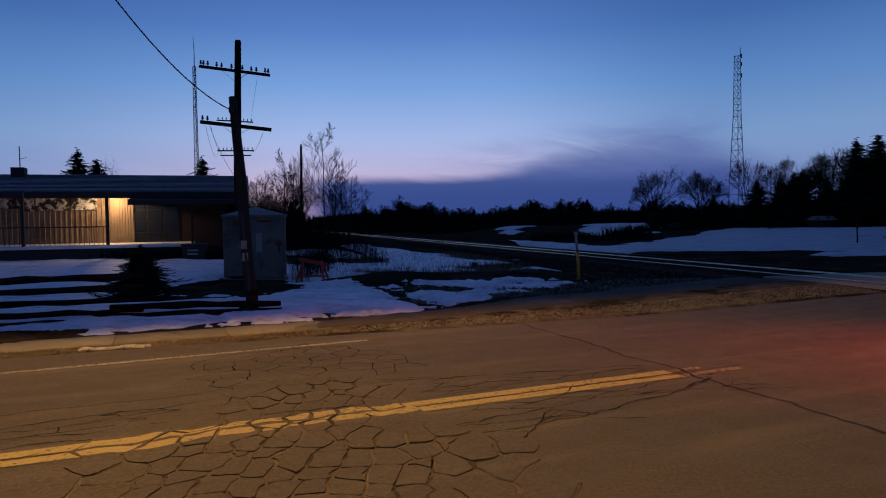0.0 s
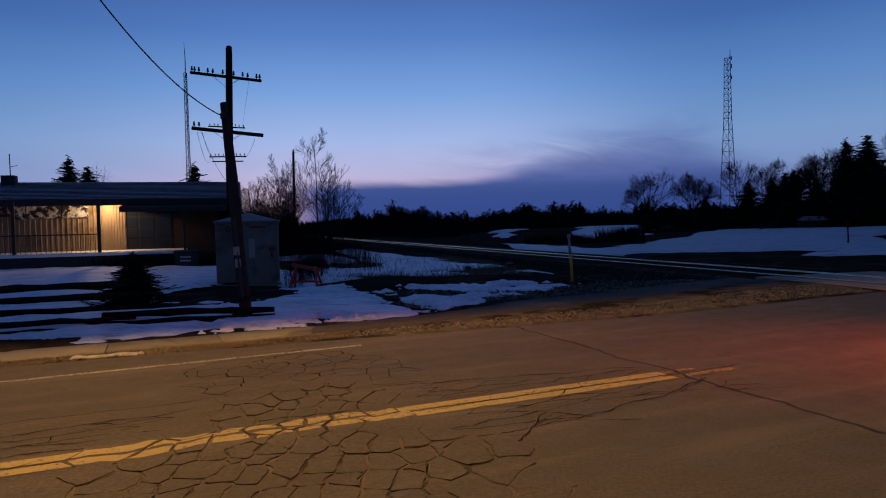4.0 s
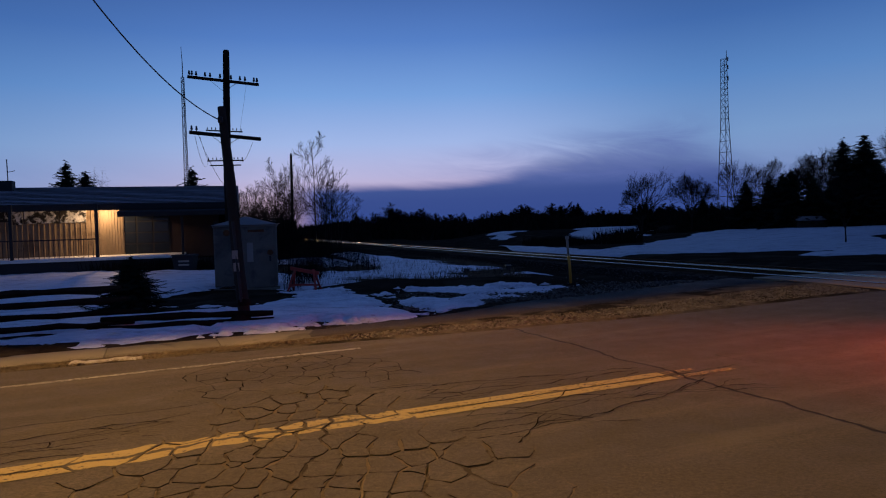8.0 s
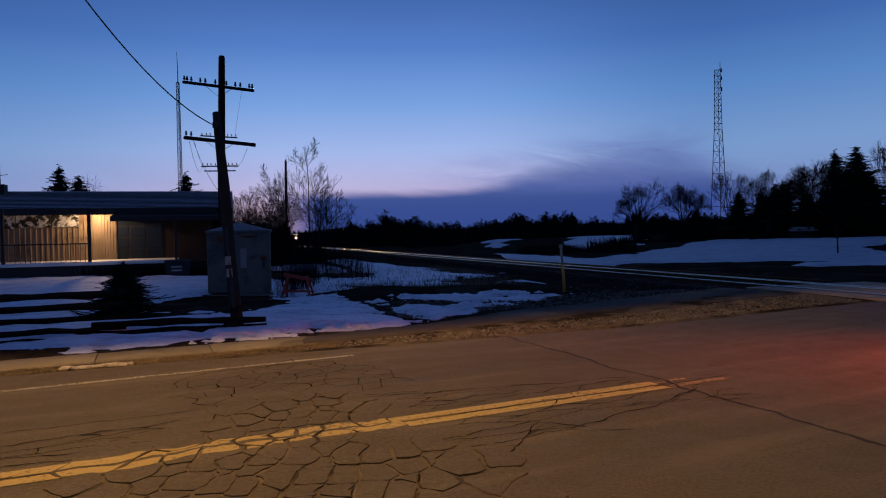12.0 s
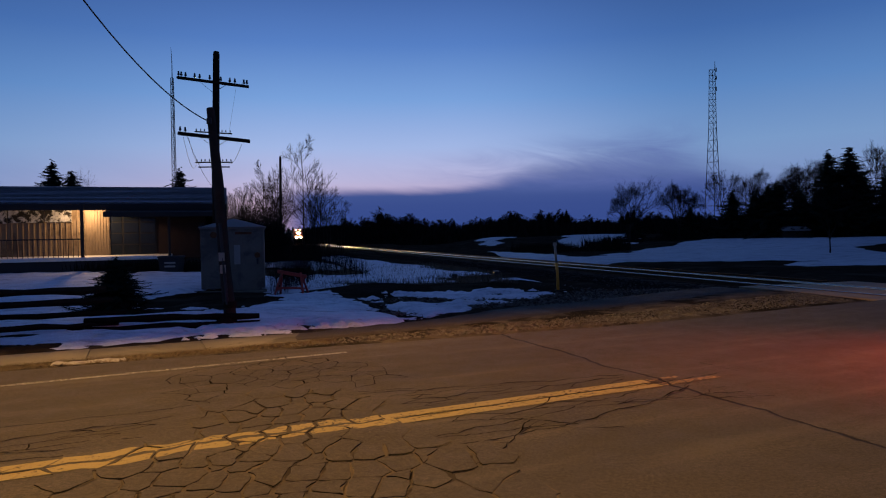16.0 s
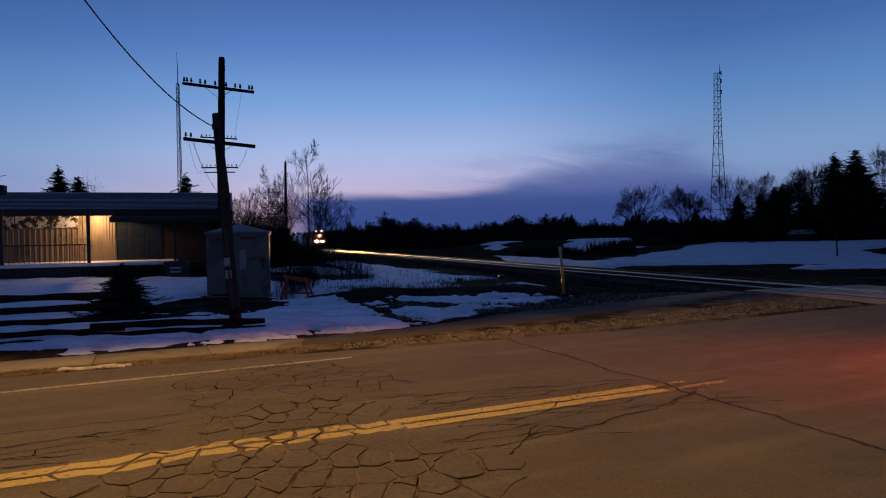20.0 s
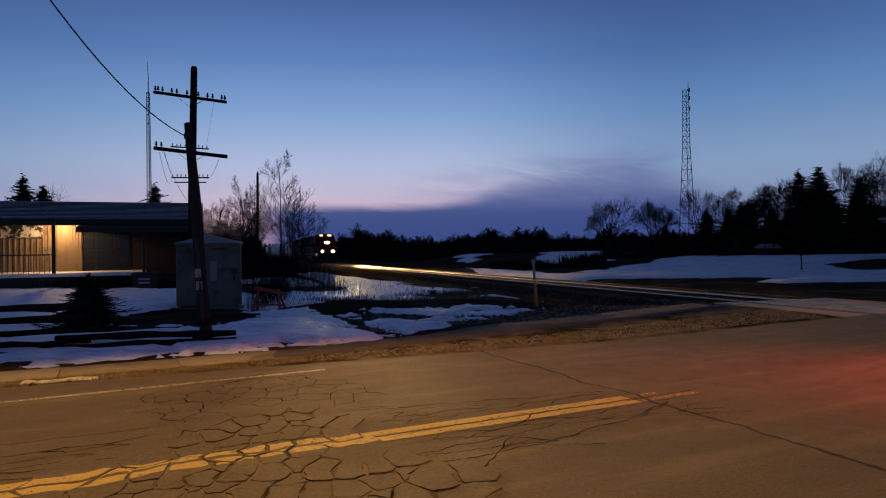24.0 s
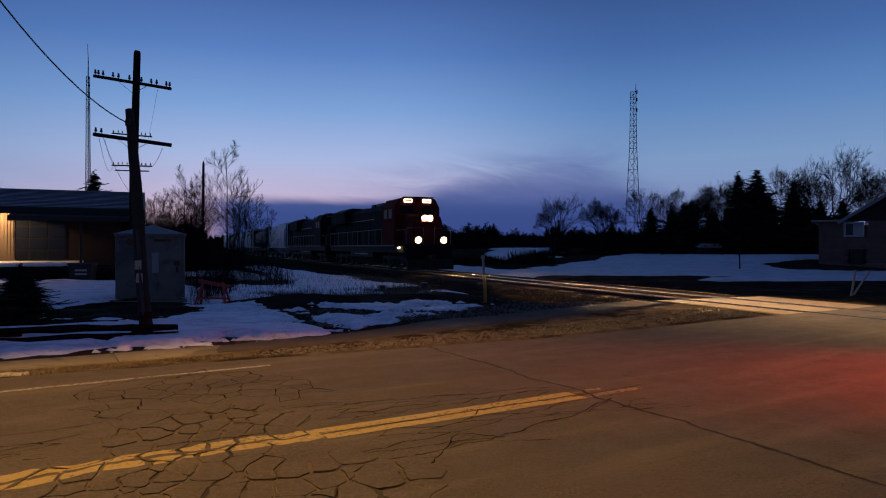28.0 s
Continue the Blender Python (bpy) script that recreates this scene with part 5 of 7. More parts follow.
def trees():
    r = random.Random(21)
    # tall saplings by the railway
    clump = [bare_tree(r, 7.0, 0.66, 3, 0.24, 1, 1.0, 0.070), bare_tree(r, 6.0, 0.62, 3, 0.20, 3, 0.6, 0.042), bare_tree(r, 7.0, 0.60, 3, 0.26, 1, 1.0, 0.060)]
    base = [tree_thing("sapling", "tall bare sapling in a thicket by the railway", c, pose(0, 0, -60), TWIG, "saplings by the railway") for c in clump]
    rows = [(-7.5, 42, 8.3, 0), (-9.2, 42.5, 6.2, 2), (-7.0, 44, 6.4, 1), (-9.5, 40, 6.3, 0), (-9.9, 41, 5.2, 1), (-10.6, 40, 5.0, 2), (-11.5, 42, 4.8, 1), (-12.4, 41, 3.9, 1),
            (-6.2, 43, 5.2, 1), (-5.5, 45, 4.4, 1), (-8.7, 39, 5.2, 1), (-10.0, 44, 5.6, 1), (-10.3, 38, 4.5, 1), (-11.0, 37, 4.3, 1), (-7.4, 46, 5.6, 2), (-13.2, 40, 4.2, 1), (-6.8, 40.5, 4.1, 1)]
    for k, (x, y, h, v) in enumerate(rows):
        sc = h / (6.0 if v == 1 else 7.0)
        place(base, v, put(x, y, k * 67, sc * 0.78, sc * 0.93), k in (0, 1, 2))
    settle(base)
    # big bare trees and evergreens round the far field
    big = [crown_tree(r, 10.0, 9.4, 0.22, 8, 0.22), crown_tree(r, 10.0, 8.4, 0.2, 8, 0.19, 0.38), crown_tree(r, 10.0, 7.2, 0.26, 8, 0.18, 0.34)]
    names = [tree_thing("bare_tree", "large bare deciduous tree at the edge of the field", b, pose(0, 0, -60), TWIG, "bare trees") for b in big]
    rows = [(18.9, 60, 6.9, 0, 1.0), (29.3, 75, 7.6, 1, 1.0), (32.5, 80, 6.4, 2, 1), (52, 66, 12.6, 0, 1.0), (24.0, 38.4, 4.4, 2, 1), (50.0, 70, 11.2, 1, 1), (55.5, 65, 9.8, 1, 1), (41.2, 76, 8.2, 1, 1), (43.6, 74, 9.8, 0, 1), (46, 80, 8.4, 1, 1),
            (38.5, 84, 9.4, 2, 1), (43.3, 85, 8.2, 0, 1), (48.6, 82, 10.6, 2, 1), (60, 78, 12, 1, 1), (36, 92, 8.5, 0, 1), (27, 84, 5.5, 1, 1), (45.5, 90, 10.5, 1, 1), (62, 70, 12, 0, 1), (51.5, 88, 11.0, 0, 1)]
    for k, (x, y, h, v, _) in enumerate(rows):
        h -= 0.85 * rise(x, y)
        place(names, v, put(x, y, k * 83 + 20, h / 10 * (0.95 if k == 0 else 1.0), h / 10), k in (0, 1, 2))
    settle(names)
    ev = [conifer(r, 10.0, 3.9, 0.15), conifer(r, 10.0, 5.6, 0.02)]
    en = [tree_thing("spruce", "dark evergreen spruce beside the field", e, pose(0, 0, -60), NEEDLE, "spruces", "tree") for e in ev]
    rows = [(38.2, 61.3, 8.9, 0), (40.6, 62, 9.1, 1), (44.3, 61.5, 8.4, 0), (32.7, 69, 5.7, 1), (34.4, 67.5, 5.6, 1), (35.8, 70, 4.6, 1), (41.8, 66, 6.6, 1), (46.6, 64, 7.0, 0), (31.0, 76, 4.4, 1), (37.5, 69, 4.6, 1), (49.0, 66, 6.4, 1), (43.6, 70, 6.0, 1),
            (-43.8, 80, 11.0, 0), (-42.0, 81, 9.6, 1), (-25.5, 71, 8.9, 0), (29.5, 92, 4.6, 1), (33.6, 63.5, 5.9, 1), (35.3, 65, 6.3, 1), (37.0, 64, 5.6, 1), (39.4, 65, 5.4, 1), (42.6, 63, 6.6, 1), (45.2, 63, 6.9, 1), (47.6, 62, 6.2, 1), (50.2, 62, 6.4, 1), (36.2, 62.2, 4.6, 1), (43.9, 66.5, 7.6, 1), (26.8, 140, 6.0, 1), (31, 142, 6.6, 0)]
    for k, (x, y, h, v) in enumerate(rows):
        h -= 0.85 * rise(x, y)
        place(en, v, put(x, y, k * 51, h / 10, h / 10), k < 2)
    settle(en)
    tree_thing("bare_tree", "small bare tree beside a fir behind the roof", crown_tree(r, 10.2, 7.5, 0.3, 7, 0.2), put(-40.2, 80), TWIG, "bare trees")
    # the young spruce at the fence
    tree_thing("young_spruce", "small dark spruce growing behind the rail fence", conifer(r, 1.28, 0.95, 0.02, (22, 28)), put(-6.62, 14.5), NEEDLE, "", "tree")
    woods(r)
    thickets(r)


def woods(r):
    """The far tree line, with its scrub."""
    kinds = [bare_tree(r, 6.0, 0.55, 3, 0.2, 1, 1.2, 0.10) for _ in range(4)] + [conifer(r, 6.0, 1.8)]
    arrays = []
    for a, b in kinds:
        v = np.array(a.v + b.v)
        f = a.f + [tuple(i + len(a.v) for i in q) for q in b.f]
        arrays.append((v, f))
    out = S()

    def stand(x, y, h, k, wide=1.0):
        v, f = arrays[k]
        a = r.uniform(0, 6.28)
        h = h / 6.0
        c, s = math.cos(a), math.sin(a)
        p = np.empty_like(v)
        p[:, 0], p[:, 1], p[:, 2] = x + (v[:, 0] * c - v[:, 1] * s) * h * wide, y + (v[:, 0] * s + v[:, 1] * c) * h * wide, v[:, 2] * h - 0.2 + rise(x, y)
        n = len(out.v)
        out.v.extend(map(tuple, p))
        out.f.extend([tuple(i + n for i in q) for q in f])
    def clear(x, y):
        """The railway's cutting through the woods."""
        return -0.216 * y < x < TRACK_X + TRACK_SLOPE * (y - TRACK_Y) + 4.5
    for k in range(230):
        x = r.uniform(-44, 62)
        y = 132 + r.uniform(0, 26) + 0.1 * abs(x)
        if clear(x, y):
            continue
        top = 5.4 + 1.3 * nz(x, 0, 0.06, 9) + r.uniform(-1.0, 0.7)
        stand(x, y, (top - 0.8 * rise(x, y)) * (1.0 if y < 150 else 1.15), 4 if r.random() < 0.16 else r.randint(0, 3), 1.5)
    for x, y, h in ((-8.5, 120, 7.2), (-10.5, 121, 5.6), (-6.5, 122, 6.0), (-3.5, 124, 5.5)):
        stand(x, y, h, 1, 1.3)
    single("far_woods", out, TWIG, "dark leafless woods along the horizon", "woods", "stuff")
    # dense undergrowth: many short sprays
    sc = S()

    def spray(x, y, z, h, w, n):
        z += rise(x, y)
        h = max(0.3, h - 0.7 * rise(x, y))
        for _ in range(n):
            a, t = r.uniform(0, 6.28), r.uniform(0.1, 0.9)
            bx, by = x + r.uniform(-w, w), y + r.uniform(-w, w)
            e = (bx + math.cos(a) * h * t * 0.5, by + math.sin(a) * h * t * 0.5, z + h * r.uniform(0.45, 1.0))
            q = h * (r.uniform(0.06, 0.16) if h > 2 else r.uniform(0.015, 0.05))
            sc.add([(bx - q, by, z - 0.1), (bx + q, by, z - 0.1), e], [(0, 1, 2)])
    for k in range(1900):
        x = r.uniform(-46, 70)
        y = 126 + r.uniform(0, 14) + 0.1 * abs(x)
        if clear(x, y):
            continue
        spray(x, y, 0, 3.9 + 1.0 * nz(x, 0, 0.08, 4) + r.uniform(-1.4, 0.5), 2.0, 16)
    for k in range(700):
        y = r.uniform(190, 420)
        x = TRACK_X + TRACK_SLOPE * (y - TRACK_Y) + 6 + r.random() * 0.16 * y
        spray(x, y, 0, (0.024 + 0.008 * nz(x, 0, 0.06, 4)) * y * r.uniform(0.6, 1.1), 3.5, 16)
    for k in range(600):
        y = r.uniform(130, 420)
        spray(-0.222 * y - abs(r.gauss(0, 0.035)) * y, y, 0, 0.021 * y * r.uniform(0.5, 1.0), 0.006 * y, 14)
    # dark hedge behind the field's far edge
    for k in range(900):
        f = r.random()
        x = 9 + 66 * f
        y = 54 + 58 * f + r.uniform(0, 9)
        if 12.5 < x < 27:
            continue
        spray(x, y, 0, (0.7 + 3.2 * smooth01((x - 24) / 12)) * r.uniform(0.5, 1.0), 1.5, 14)
    for k in range(110):
        x = r.uniform(9.5, 14.5)
        spray(x, 60 + r.uniform(0, 8), 0, r.uniform(0.3, 1.1), 0.8, 30)
    for cx, cy in ((16.6, 58), (18.0, 66), (23.5, 76)):
        for k in range(22):
            spray(cx + r.gauss(0, 0.7), cy + r.gauss(0, 0.7), 0, r.uniform(0.8, 1.7), 0.5, 26)
    single("far_scrub", sc, SCRUB, "dense dark undergrowth at the foot of the trees", "bushes", "stuff")


def thickets(r):
    """Brush between the cabinet and the railway, and weeds in the snow."""
    br = S()

    def stem(x, y, h, bits, rad=0.006):
        z = ground_z(x, y) - 0.03
        lx, ly = r.uniform(-0.25, 0.25) * h, r.uniform(-0.25, 0.25) * h
        pts = [(x, y, z), (x + lx * 0.4, y + ly * 0.4, z + h * 0.5), (x + lx, y + ly, z + h)]
        br.tube(pts, [rad, rad * 0.7, rad * 0.3], 3, False)
        for _ in range(bits):
            f = r.uniform(0.25, 0.95)
            b = (x + lx * f, y + ly * f, z + h * f)
            a = r.uniform(0, 6.28)
            L = h * r.uniform(0.12, 0.34)
            br.tube([b, (b[0] + math.cos(a) * L * 0.7, b[1] + math.sin(a) * L * 0.7, b[2] + L)], [rad * 0.5, rad * 0.2], 3, False)
    for k in range(3600):
        x = r.uniform(-14.5, -5.6)
        y = r.uniform(34, 50)
        if x > -6.6 - (y - 42) * 0.2:
            continue
        if x > -0.212 * y and r.random() < 0.5:
            continue
        stem(x, y, r.uniform(0.7, 3.4) * (1 if x < -0.212 * y else 0.42), 7, 0.008)
    for k in range(1300):
        x = r.uniform(-6.6, -1.6) - 0.10 * 4
        y = r.uniform(25, 46)
        stem(x - (y - 25) * 0.16, y, r.uniform(0.25, 1.0), 4, 0.007)
    for k in range(260):
        x, y = r.uniform(-4.4, -3.9), r.uniform(19.0, 24)
        stem(x, y, r.uniform(0.3, 1.3), 5, 0.006)
    for k in range(2600):
        y = r.uniform(58, 215)
        cx = TRACK_X + TRACK_SLOPE * (y - TRACK_Y)
        x = min(cx - 4.0, -0.212 * y) - abs(r.gauss(0, 4.5))
        stem(x, y, r.uniform(0.6, 2.4), 4, 0.014)
    for k in range(800):
        y = r.uniform(120, 330)
        cx = TRACK_X + TRACK_SLOPE * (y - TRACK_Y)
        stem(cx + 6 + abs(r.gauss(0, 6)), y, r.uniform(1.0, 3.8), 5, 0.03)
    single("brush", br, TWIG, "tangled bare brush beside the railway", "bushes", "stuff")
    wd = S()
    for k in range(9000):
        x, y = r.uniform(-6.0, 3.0), r.uniform(20.5, 37)
        if snow_depth(x, y, SNOW_BACK, 0.7) > 0.25 and r.random() < 0.75:
            continue
        a, _ = track_xy(x, y)
        if a > -3.2:
            continue
        z = ground_z(x, y) - 0.01
        h = r.uniform(0.05, 0.30)
        wd.add([(x - 0.008, y, z), (x + 0.008, y, z), (x + r.uniform(-0.12, 0.12), y + r.uniform(-0.1, 0.1), z + h)], [(0, 1, 2)])
    single("weeds", wd, DRY, "dead weeds poking through thin snow", "grass", "stuff")


# ---------------------------------------------------------------- poles, wires and masts
def crossarm(t, z, w, pins, tilt, y=-0.14, thick=0.11, braces=True):
    c, s = math.cos(tilt), math.sin(tilt)
    at = lambda u, dz=0.0: (u * c, y, z - u * s + dz)
    arm = part("crossarm", S().beam(at(-w / 2), at(w / 2), thick * 0.9, thick), POLE_WOOD, t, "dark timber crossarm")
    for u in pins:
        p = S()
        p.tube([at(u, thick / 2), at(u, thick / 2 + 0.07)], 0.014, 6)
        part("pin", p, DARK_STEEL, arm)
        q = S()
        q.tube([at(u, thick / 2 + 0.05), at(u, thick / 2 + 0.09), at(u, thick / 2 + 0.13), at(u, thick / 2 + 0.19), at(u, thick / 2 + 0.21)], [0.05, 0.052, 0.035, 0.038, 0.015], 8)
        part("insulator", q, INSULATOR, arm, "dark glass insulator", True)
    if braces:
        for sgn in (-1, 1):
            part("brace", S().beam(at(sgn * 0.52, -thick / 2), (0, y, z - 0.42), 0.035, 0.012), DARK_STEEL, arm, "steel strap brace")


def poles():
    t = thing("telegraph_pole", "old dark telegraph pole with two crossarms", "utility pole", pose(-8.27, 27, 0.1))
    part("pole", S().tube([(0.0, 0, -0.3), (-0.02, 0, 4), (0.12, 0, 8.96), (0.125, 0, 9.05)], [0.17, 0.15, 0.125, 0.10], 10), POLE_WOOD, t, "", True)
    crossarm(t, 7.80, 2.86, [-1.36, -1.25, -1.08, -0.72, -0.52, -0.12, 0.32, 0.68, 0.88, 1.24, 1.36], 0.14)
    crossarm(t, 5.60, 2.86, [-1.34, -1.14], 0.125, -0.16, 0.14)
    t2 = thing("telegraph_pole", "distant telegraph pole with small crossarms", "utility pole", pose(-16.65, 54, 0.1))
    part("pole", S().tube([(0, 0, -0.3), (0, 0, 5), (0.05, 0, 10.5)], [0.17, 0.15, 0.12], 8), POLE_WOOD, t2, "", True)
    ps = [-1.35, -1.0, -0.7, -0.35, 0.35, 0.7, 1.0, 1.35]
    crossarm(t2, 10.1, 2.95, ps, 0.07, -0.14, 0.10, False)
    crossarm(t2, 7.73, 2.95, ps, 0.01, -0.14, 0.10, False)
    crossarm(t2, 7.35, 2.5, [], 0.01, -0.14, 0.09, False)
    t3 = thing("bare_pole", "thin dark pole standing in the saplings", "utility pole", pose(-10.6, 50, 0))
    part("pole", S().tube([(-0.05, 0, -0.3), (0, 0, 4), (0.05, 0, 7.6), (0.05, 0, 7.8)], [0.11, 0.10, 0.085, 0.03], 8), POLE_WOOD, t3, "", True)
    # leaning pole at the fence
    t4 = thing("leaning_pole", "leaning weathered wooden pole with a cut-off top", "utility pole", pose(-3.6, 12.45, 0))
    part("pole", S().tube([(0.02, 0, -0.3), (0, 0, 0.1), (-0.10, 0.05, 1.1), (-0.22, 0.15, 2.7), (-0.44, 0.5, 4.1), (-0.445, 0.505, 4.13)], [0.125, 0.115, 0.108, 0.10, 0.075, 0.07], 12), LEAN_WOOD, t4, "", True)
    part("sleeve", S().tube([(0.0, -0.01, 0.32), (-0.005, 0, 0.44)], 0.125, 10), OLD_WOOD, t4, "pale worn band")
    part("cable_guard", S().beam((-0.02, -0.12, 0.4), (-0.16, 0.0, 1.9), 0.05, 0.04), DARK_STEEL, t4, "cable cover strip")
    part("bracket", S().box((-0.42, 0.38, 3.86), (0.09, 0.14, 0.12)), DARK_STEEL, t4)
    for k, z in enumerate((1.28, 1.05)):
        part("notice", S().box((-0.12 + 0.02 * k, -0.075, z), (0.11, 0.008, 0.16)), PAPER, t4, "torn paper notice")

    def wire(name, a, b, sag, r, label, n=18):
        a, b = Vector(a), Vector(b)
        pts = [a.lerp(b, i / n) - Vector((0, 0, sag * 4 * (i / n) * (1 - i / n))) for i in range(n + 1)]
        single(name, S().tube(pts, r, 5), CABLE, label, "wire", "", True)
    wire("service_cable", (-4.07, 13.0, 3.88), (-4.6, 6.0, 6.39), 0.61, 0.011, "black service cable sagging to the leaning pole")
    for u, v, z0, z1, sag in ((-1.3, -1.35, 5.62, 7.9, 0.9), (-1.1, -1.0, 5.6, 7.9, 0.6), (1.0, 1.0, 5.3, 7.9, 0.5)):
        wire("line_wire", (-8.2 + u, 26.9, z0 + 0.1), (-16.65 + v, 53.9, z1 + 0.1), sag, 0.008, "slack wire between telegraph poles", 16)
    wire("hanging_wire", (-7.35, 26.85, 7.7), (-7.7, 26.85, 5.75), 0.02, 0.004, "thin loose wire hanging from the crossarm", 6)
    wire("hanging_wire", (-9.35, 26.85, 5.8), (-8.3, 26.9, 3.6), 0.25, 0.007, "thin loose wire hanging from the crossarm", 8)


def lattice(t, base, top, h, z0, bays, leg, brace, sides=4, mat=None):
    mat = mat or DARK_STEEL
    ang = [6.28318 * (k + 0.5) / sides for k in range(sides)]

    def at(k, f):
        rr = base + (top - base) * f
        return Vector((rr * math.cos(ang[k % sides]), rr * math.sin(ang[k % sides]), z0 + h * f))
    for k in range(sides):
        part("leg", S().beam(at(k, 0), at(k, 1), leg), mat, t)
    for b in range(bays):
        f0, f1 = b / bays, (b + 1) / bays
        for k in range(sides):
            part("girt", S().beam(at(k, f1), at(k + 1, f1), brace), mat, t)
            part("brace", S().beam(at(k + b % 2, f0), at(k + 1 - b % 2, f1), brace), mat, t)


def masts():
    t = thing("antenna_mast", "slim lattice antenna mast behind the house", "mast", pose(-25.75, 70, 0.2))
    lattice(t, 0.30, 0.17, 18.3, 0, 40, 0.05, 0.035, 3)
    part("antenna", S().tube([(0, 0, 18.2), (0.02, 0, 19.8), (-0.05, 0, 21.5)], [0.05, 0.04, 0.015], 6), DARK_STEEL, t, "thin whip antenna")
    t = thing("lattice_tower", "tall slim three-legged lattice communications tower", "tower", pose(66.6, 150, 0))
    lattice(t, 2.35, 0.95, 25.0, 0, 10, 0.12, 0.065, 3)
    for k in range(3):
        a = 6.28318 * (k + 0.5) / 3
        up = S().beam((0.95 * math.cos(a), 0.95 * math.sin(a), 25.0), (0.72 * math.cos(a), 0.72 * math.sin(a), 38.5), 0.11)
        part("upper_leg", up, DARK_STEEL, t)
    for b in range(10):
        z = 25 + b * 1.35
        r0, r1 = 0.95 - 0.023 * b, 0.95 - 0.023 * (b + 1)
        ring = lambda r, h: [Vector((r * math.cos(6.28318 * (k + 0.5) / 3), r * math.sin(6.28318 * (k + 0.5) / 3), h)) for k in range(3)]
        p, q = ring(r0, z), ring(r1, z + 1.35)
        for k in range(3):
            part("brace", S().beam(p[(k + b) % 3], q[(k + 1 + b) % 3], 0.06), DARK_STEEL, t)
            part("girt", S().beam(q[k], q[(k + 1) % 3], 0.06), DARK_STEEL, t)
    for z in (34.0, 36.5, 38.3):
        part("panel_antenna", S().box((0.55, -0.75, z), (0.22, 0.14, 0.9)), DARK_STEEL, t, "narrow antenna panel")
    part("antenna", S().tube([(0.6, 0, 38.3), (0.6, 0, 40.4)], [0.10, 0.05], 6), DARK_STEEL, t, "thin rod at the top")


# ---------------------------------------------------------------- buildings
def bungalow():
    """Low house with a lit porch: front wall at y = 0 of its own space."""
    m = pose(-9.3, 30.6, 0, 0, 0, 16)
    t = thing("bungalow", "long low brown bungalow with a lit porch and shingle roof", "house", m)
    L = 17.0
    part("foundation", S().box((-L / 2, 3.8, 0.5), (L, 7.2, 1.0)), MORTAR, t)
    # porch front in the lighter siding, all other walls in the darker one
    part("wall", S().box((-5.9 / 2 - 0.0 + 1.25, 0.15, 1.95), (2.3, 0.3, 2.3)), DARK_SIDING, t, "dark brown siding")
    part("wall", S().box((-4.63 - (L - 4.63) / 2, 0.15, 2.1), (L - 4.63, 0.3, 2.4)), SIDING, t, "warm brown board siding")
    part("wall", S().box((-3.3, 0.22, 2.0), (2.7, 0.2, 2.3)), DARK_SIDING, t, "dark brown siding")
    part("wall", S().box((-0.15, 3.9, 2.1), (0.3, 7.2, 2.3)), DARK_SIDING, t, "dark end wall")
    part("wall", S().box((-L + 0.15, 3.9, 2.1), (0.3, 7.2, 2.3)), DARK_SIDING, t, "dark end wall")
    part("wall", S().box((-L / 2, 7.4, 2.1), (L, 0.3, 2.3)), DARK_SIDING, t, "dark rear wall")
    # battens that catch the porch light
    bat = S().box((0, -0.015, 2.1), (0.045, 0.045, 2.2)).mesh("batten", SIDING)
    for k in range(60):
        x = -4.75 - k * 0.205
        o = part("batten", bat, None, t)
        o.location = (x, -0.01, 0)
    # deck with a pale edge, posts and balusters
    deck = part("deck", S().side_prism([(-2.2, 0.84), (0, 0.84), (0, 1.02), (-2.2, 0.93)], -L, -2.0), DECK, t, "pale lit porch deck")
    part("deck_edge", S().box((-L / 2 - 1.0, -2.22, 0.885), (L - 2.0, 0.035, 0.09)), DECK, deck, "pale edge board")
    # thin pale line added on top of the deck edge
    part("pale_strip", S().tube([(-L + 0.1 + k * 0.85, -2.12 + 0.03 * math.sin(k * 2.1), 0.945) for k in range(18)], [0.05 + 0.012 * math.sin(k * 1.7) for k in range(18)], 6), SNOW, deck, "thin pale line along the deck edge", True)
    part("skirt", S().box((-L / 2 - 1.2, -2.15, 0.42), (L - 2.4, 0.08, 0.86)), FASCIA, t, "dark porch skirting")
    for x in (-5.2, -8.25, -11.4, -14.5):
        part("porch_post", S().box((x, -2.08, 2.05), (0.12, 0.12, 2.2)), FASCIA, t, "dark porch post")
    rail = part("railing", S().box((-11.1, -2.1, 1.72), (11.8, 0.05, 0.05)), FASCIA, t, "thin dark railing")
    bal = S().box((0, -2.1, 1.35), (0.022, 0.022, 0.72)).mesh("baluster", FASCIA)
    for k in range(66):
        o = part("baluster", bal, None, rail)
        o.location = (-5.35 - k * 0.178, 0, 0)
    # painted boards under the eave
    rnd = random.Random(5)
    x = -5.95
    while x > -14:
        w = rnd.uniform(0.5, 1.4)
        part("painted_board", S().box((x - w / 2, -0.06, 2.72 + rnd.uniform(-0.05, 0.05)), (w - 0.05, 0.05, rnd.uniform(0.42, 0.6))), MURAL, t, "weathered painted board under the eave")
        x -= w
    part("door_panel", S().box((-4.98, -0.06, 1.98), (0.98, 0.06, 2.0)), SIDING, t, "brightly lit board panel beside the door")
    for k in range(9):
        part("panel_batten", S().box((-5.42 + k * 0.11, -0.10, 1.98), (0.022, 0.03, 2.0)), SIDING, t)
    # dark glazed porch
    win = part("window", S().box((-3.65, -0.0, 1.95), (2.05, 0.06, 2.0)), FASCIA, t, "dark framed glass wall")
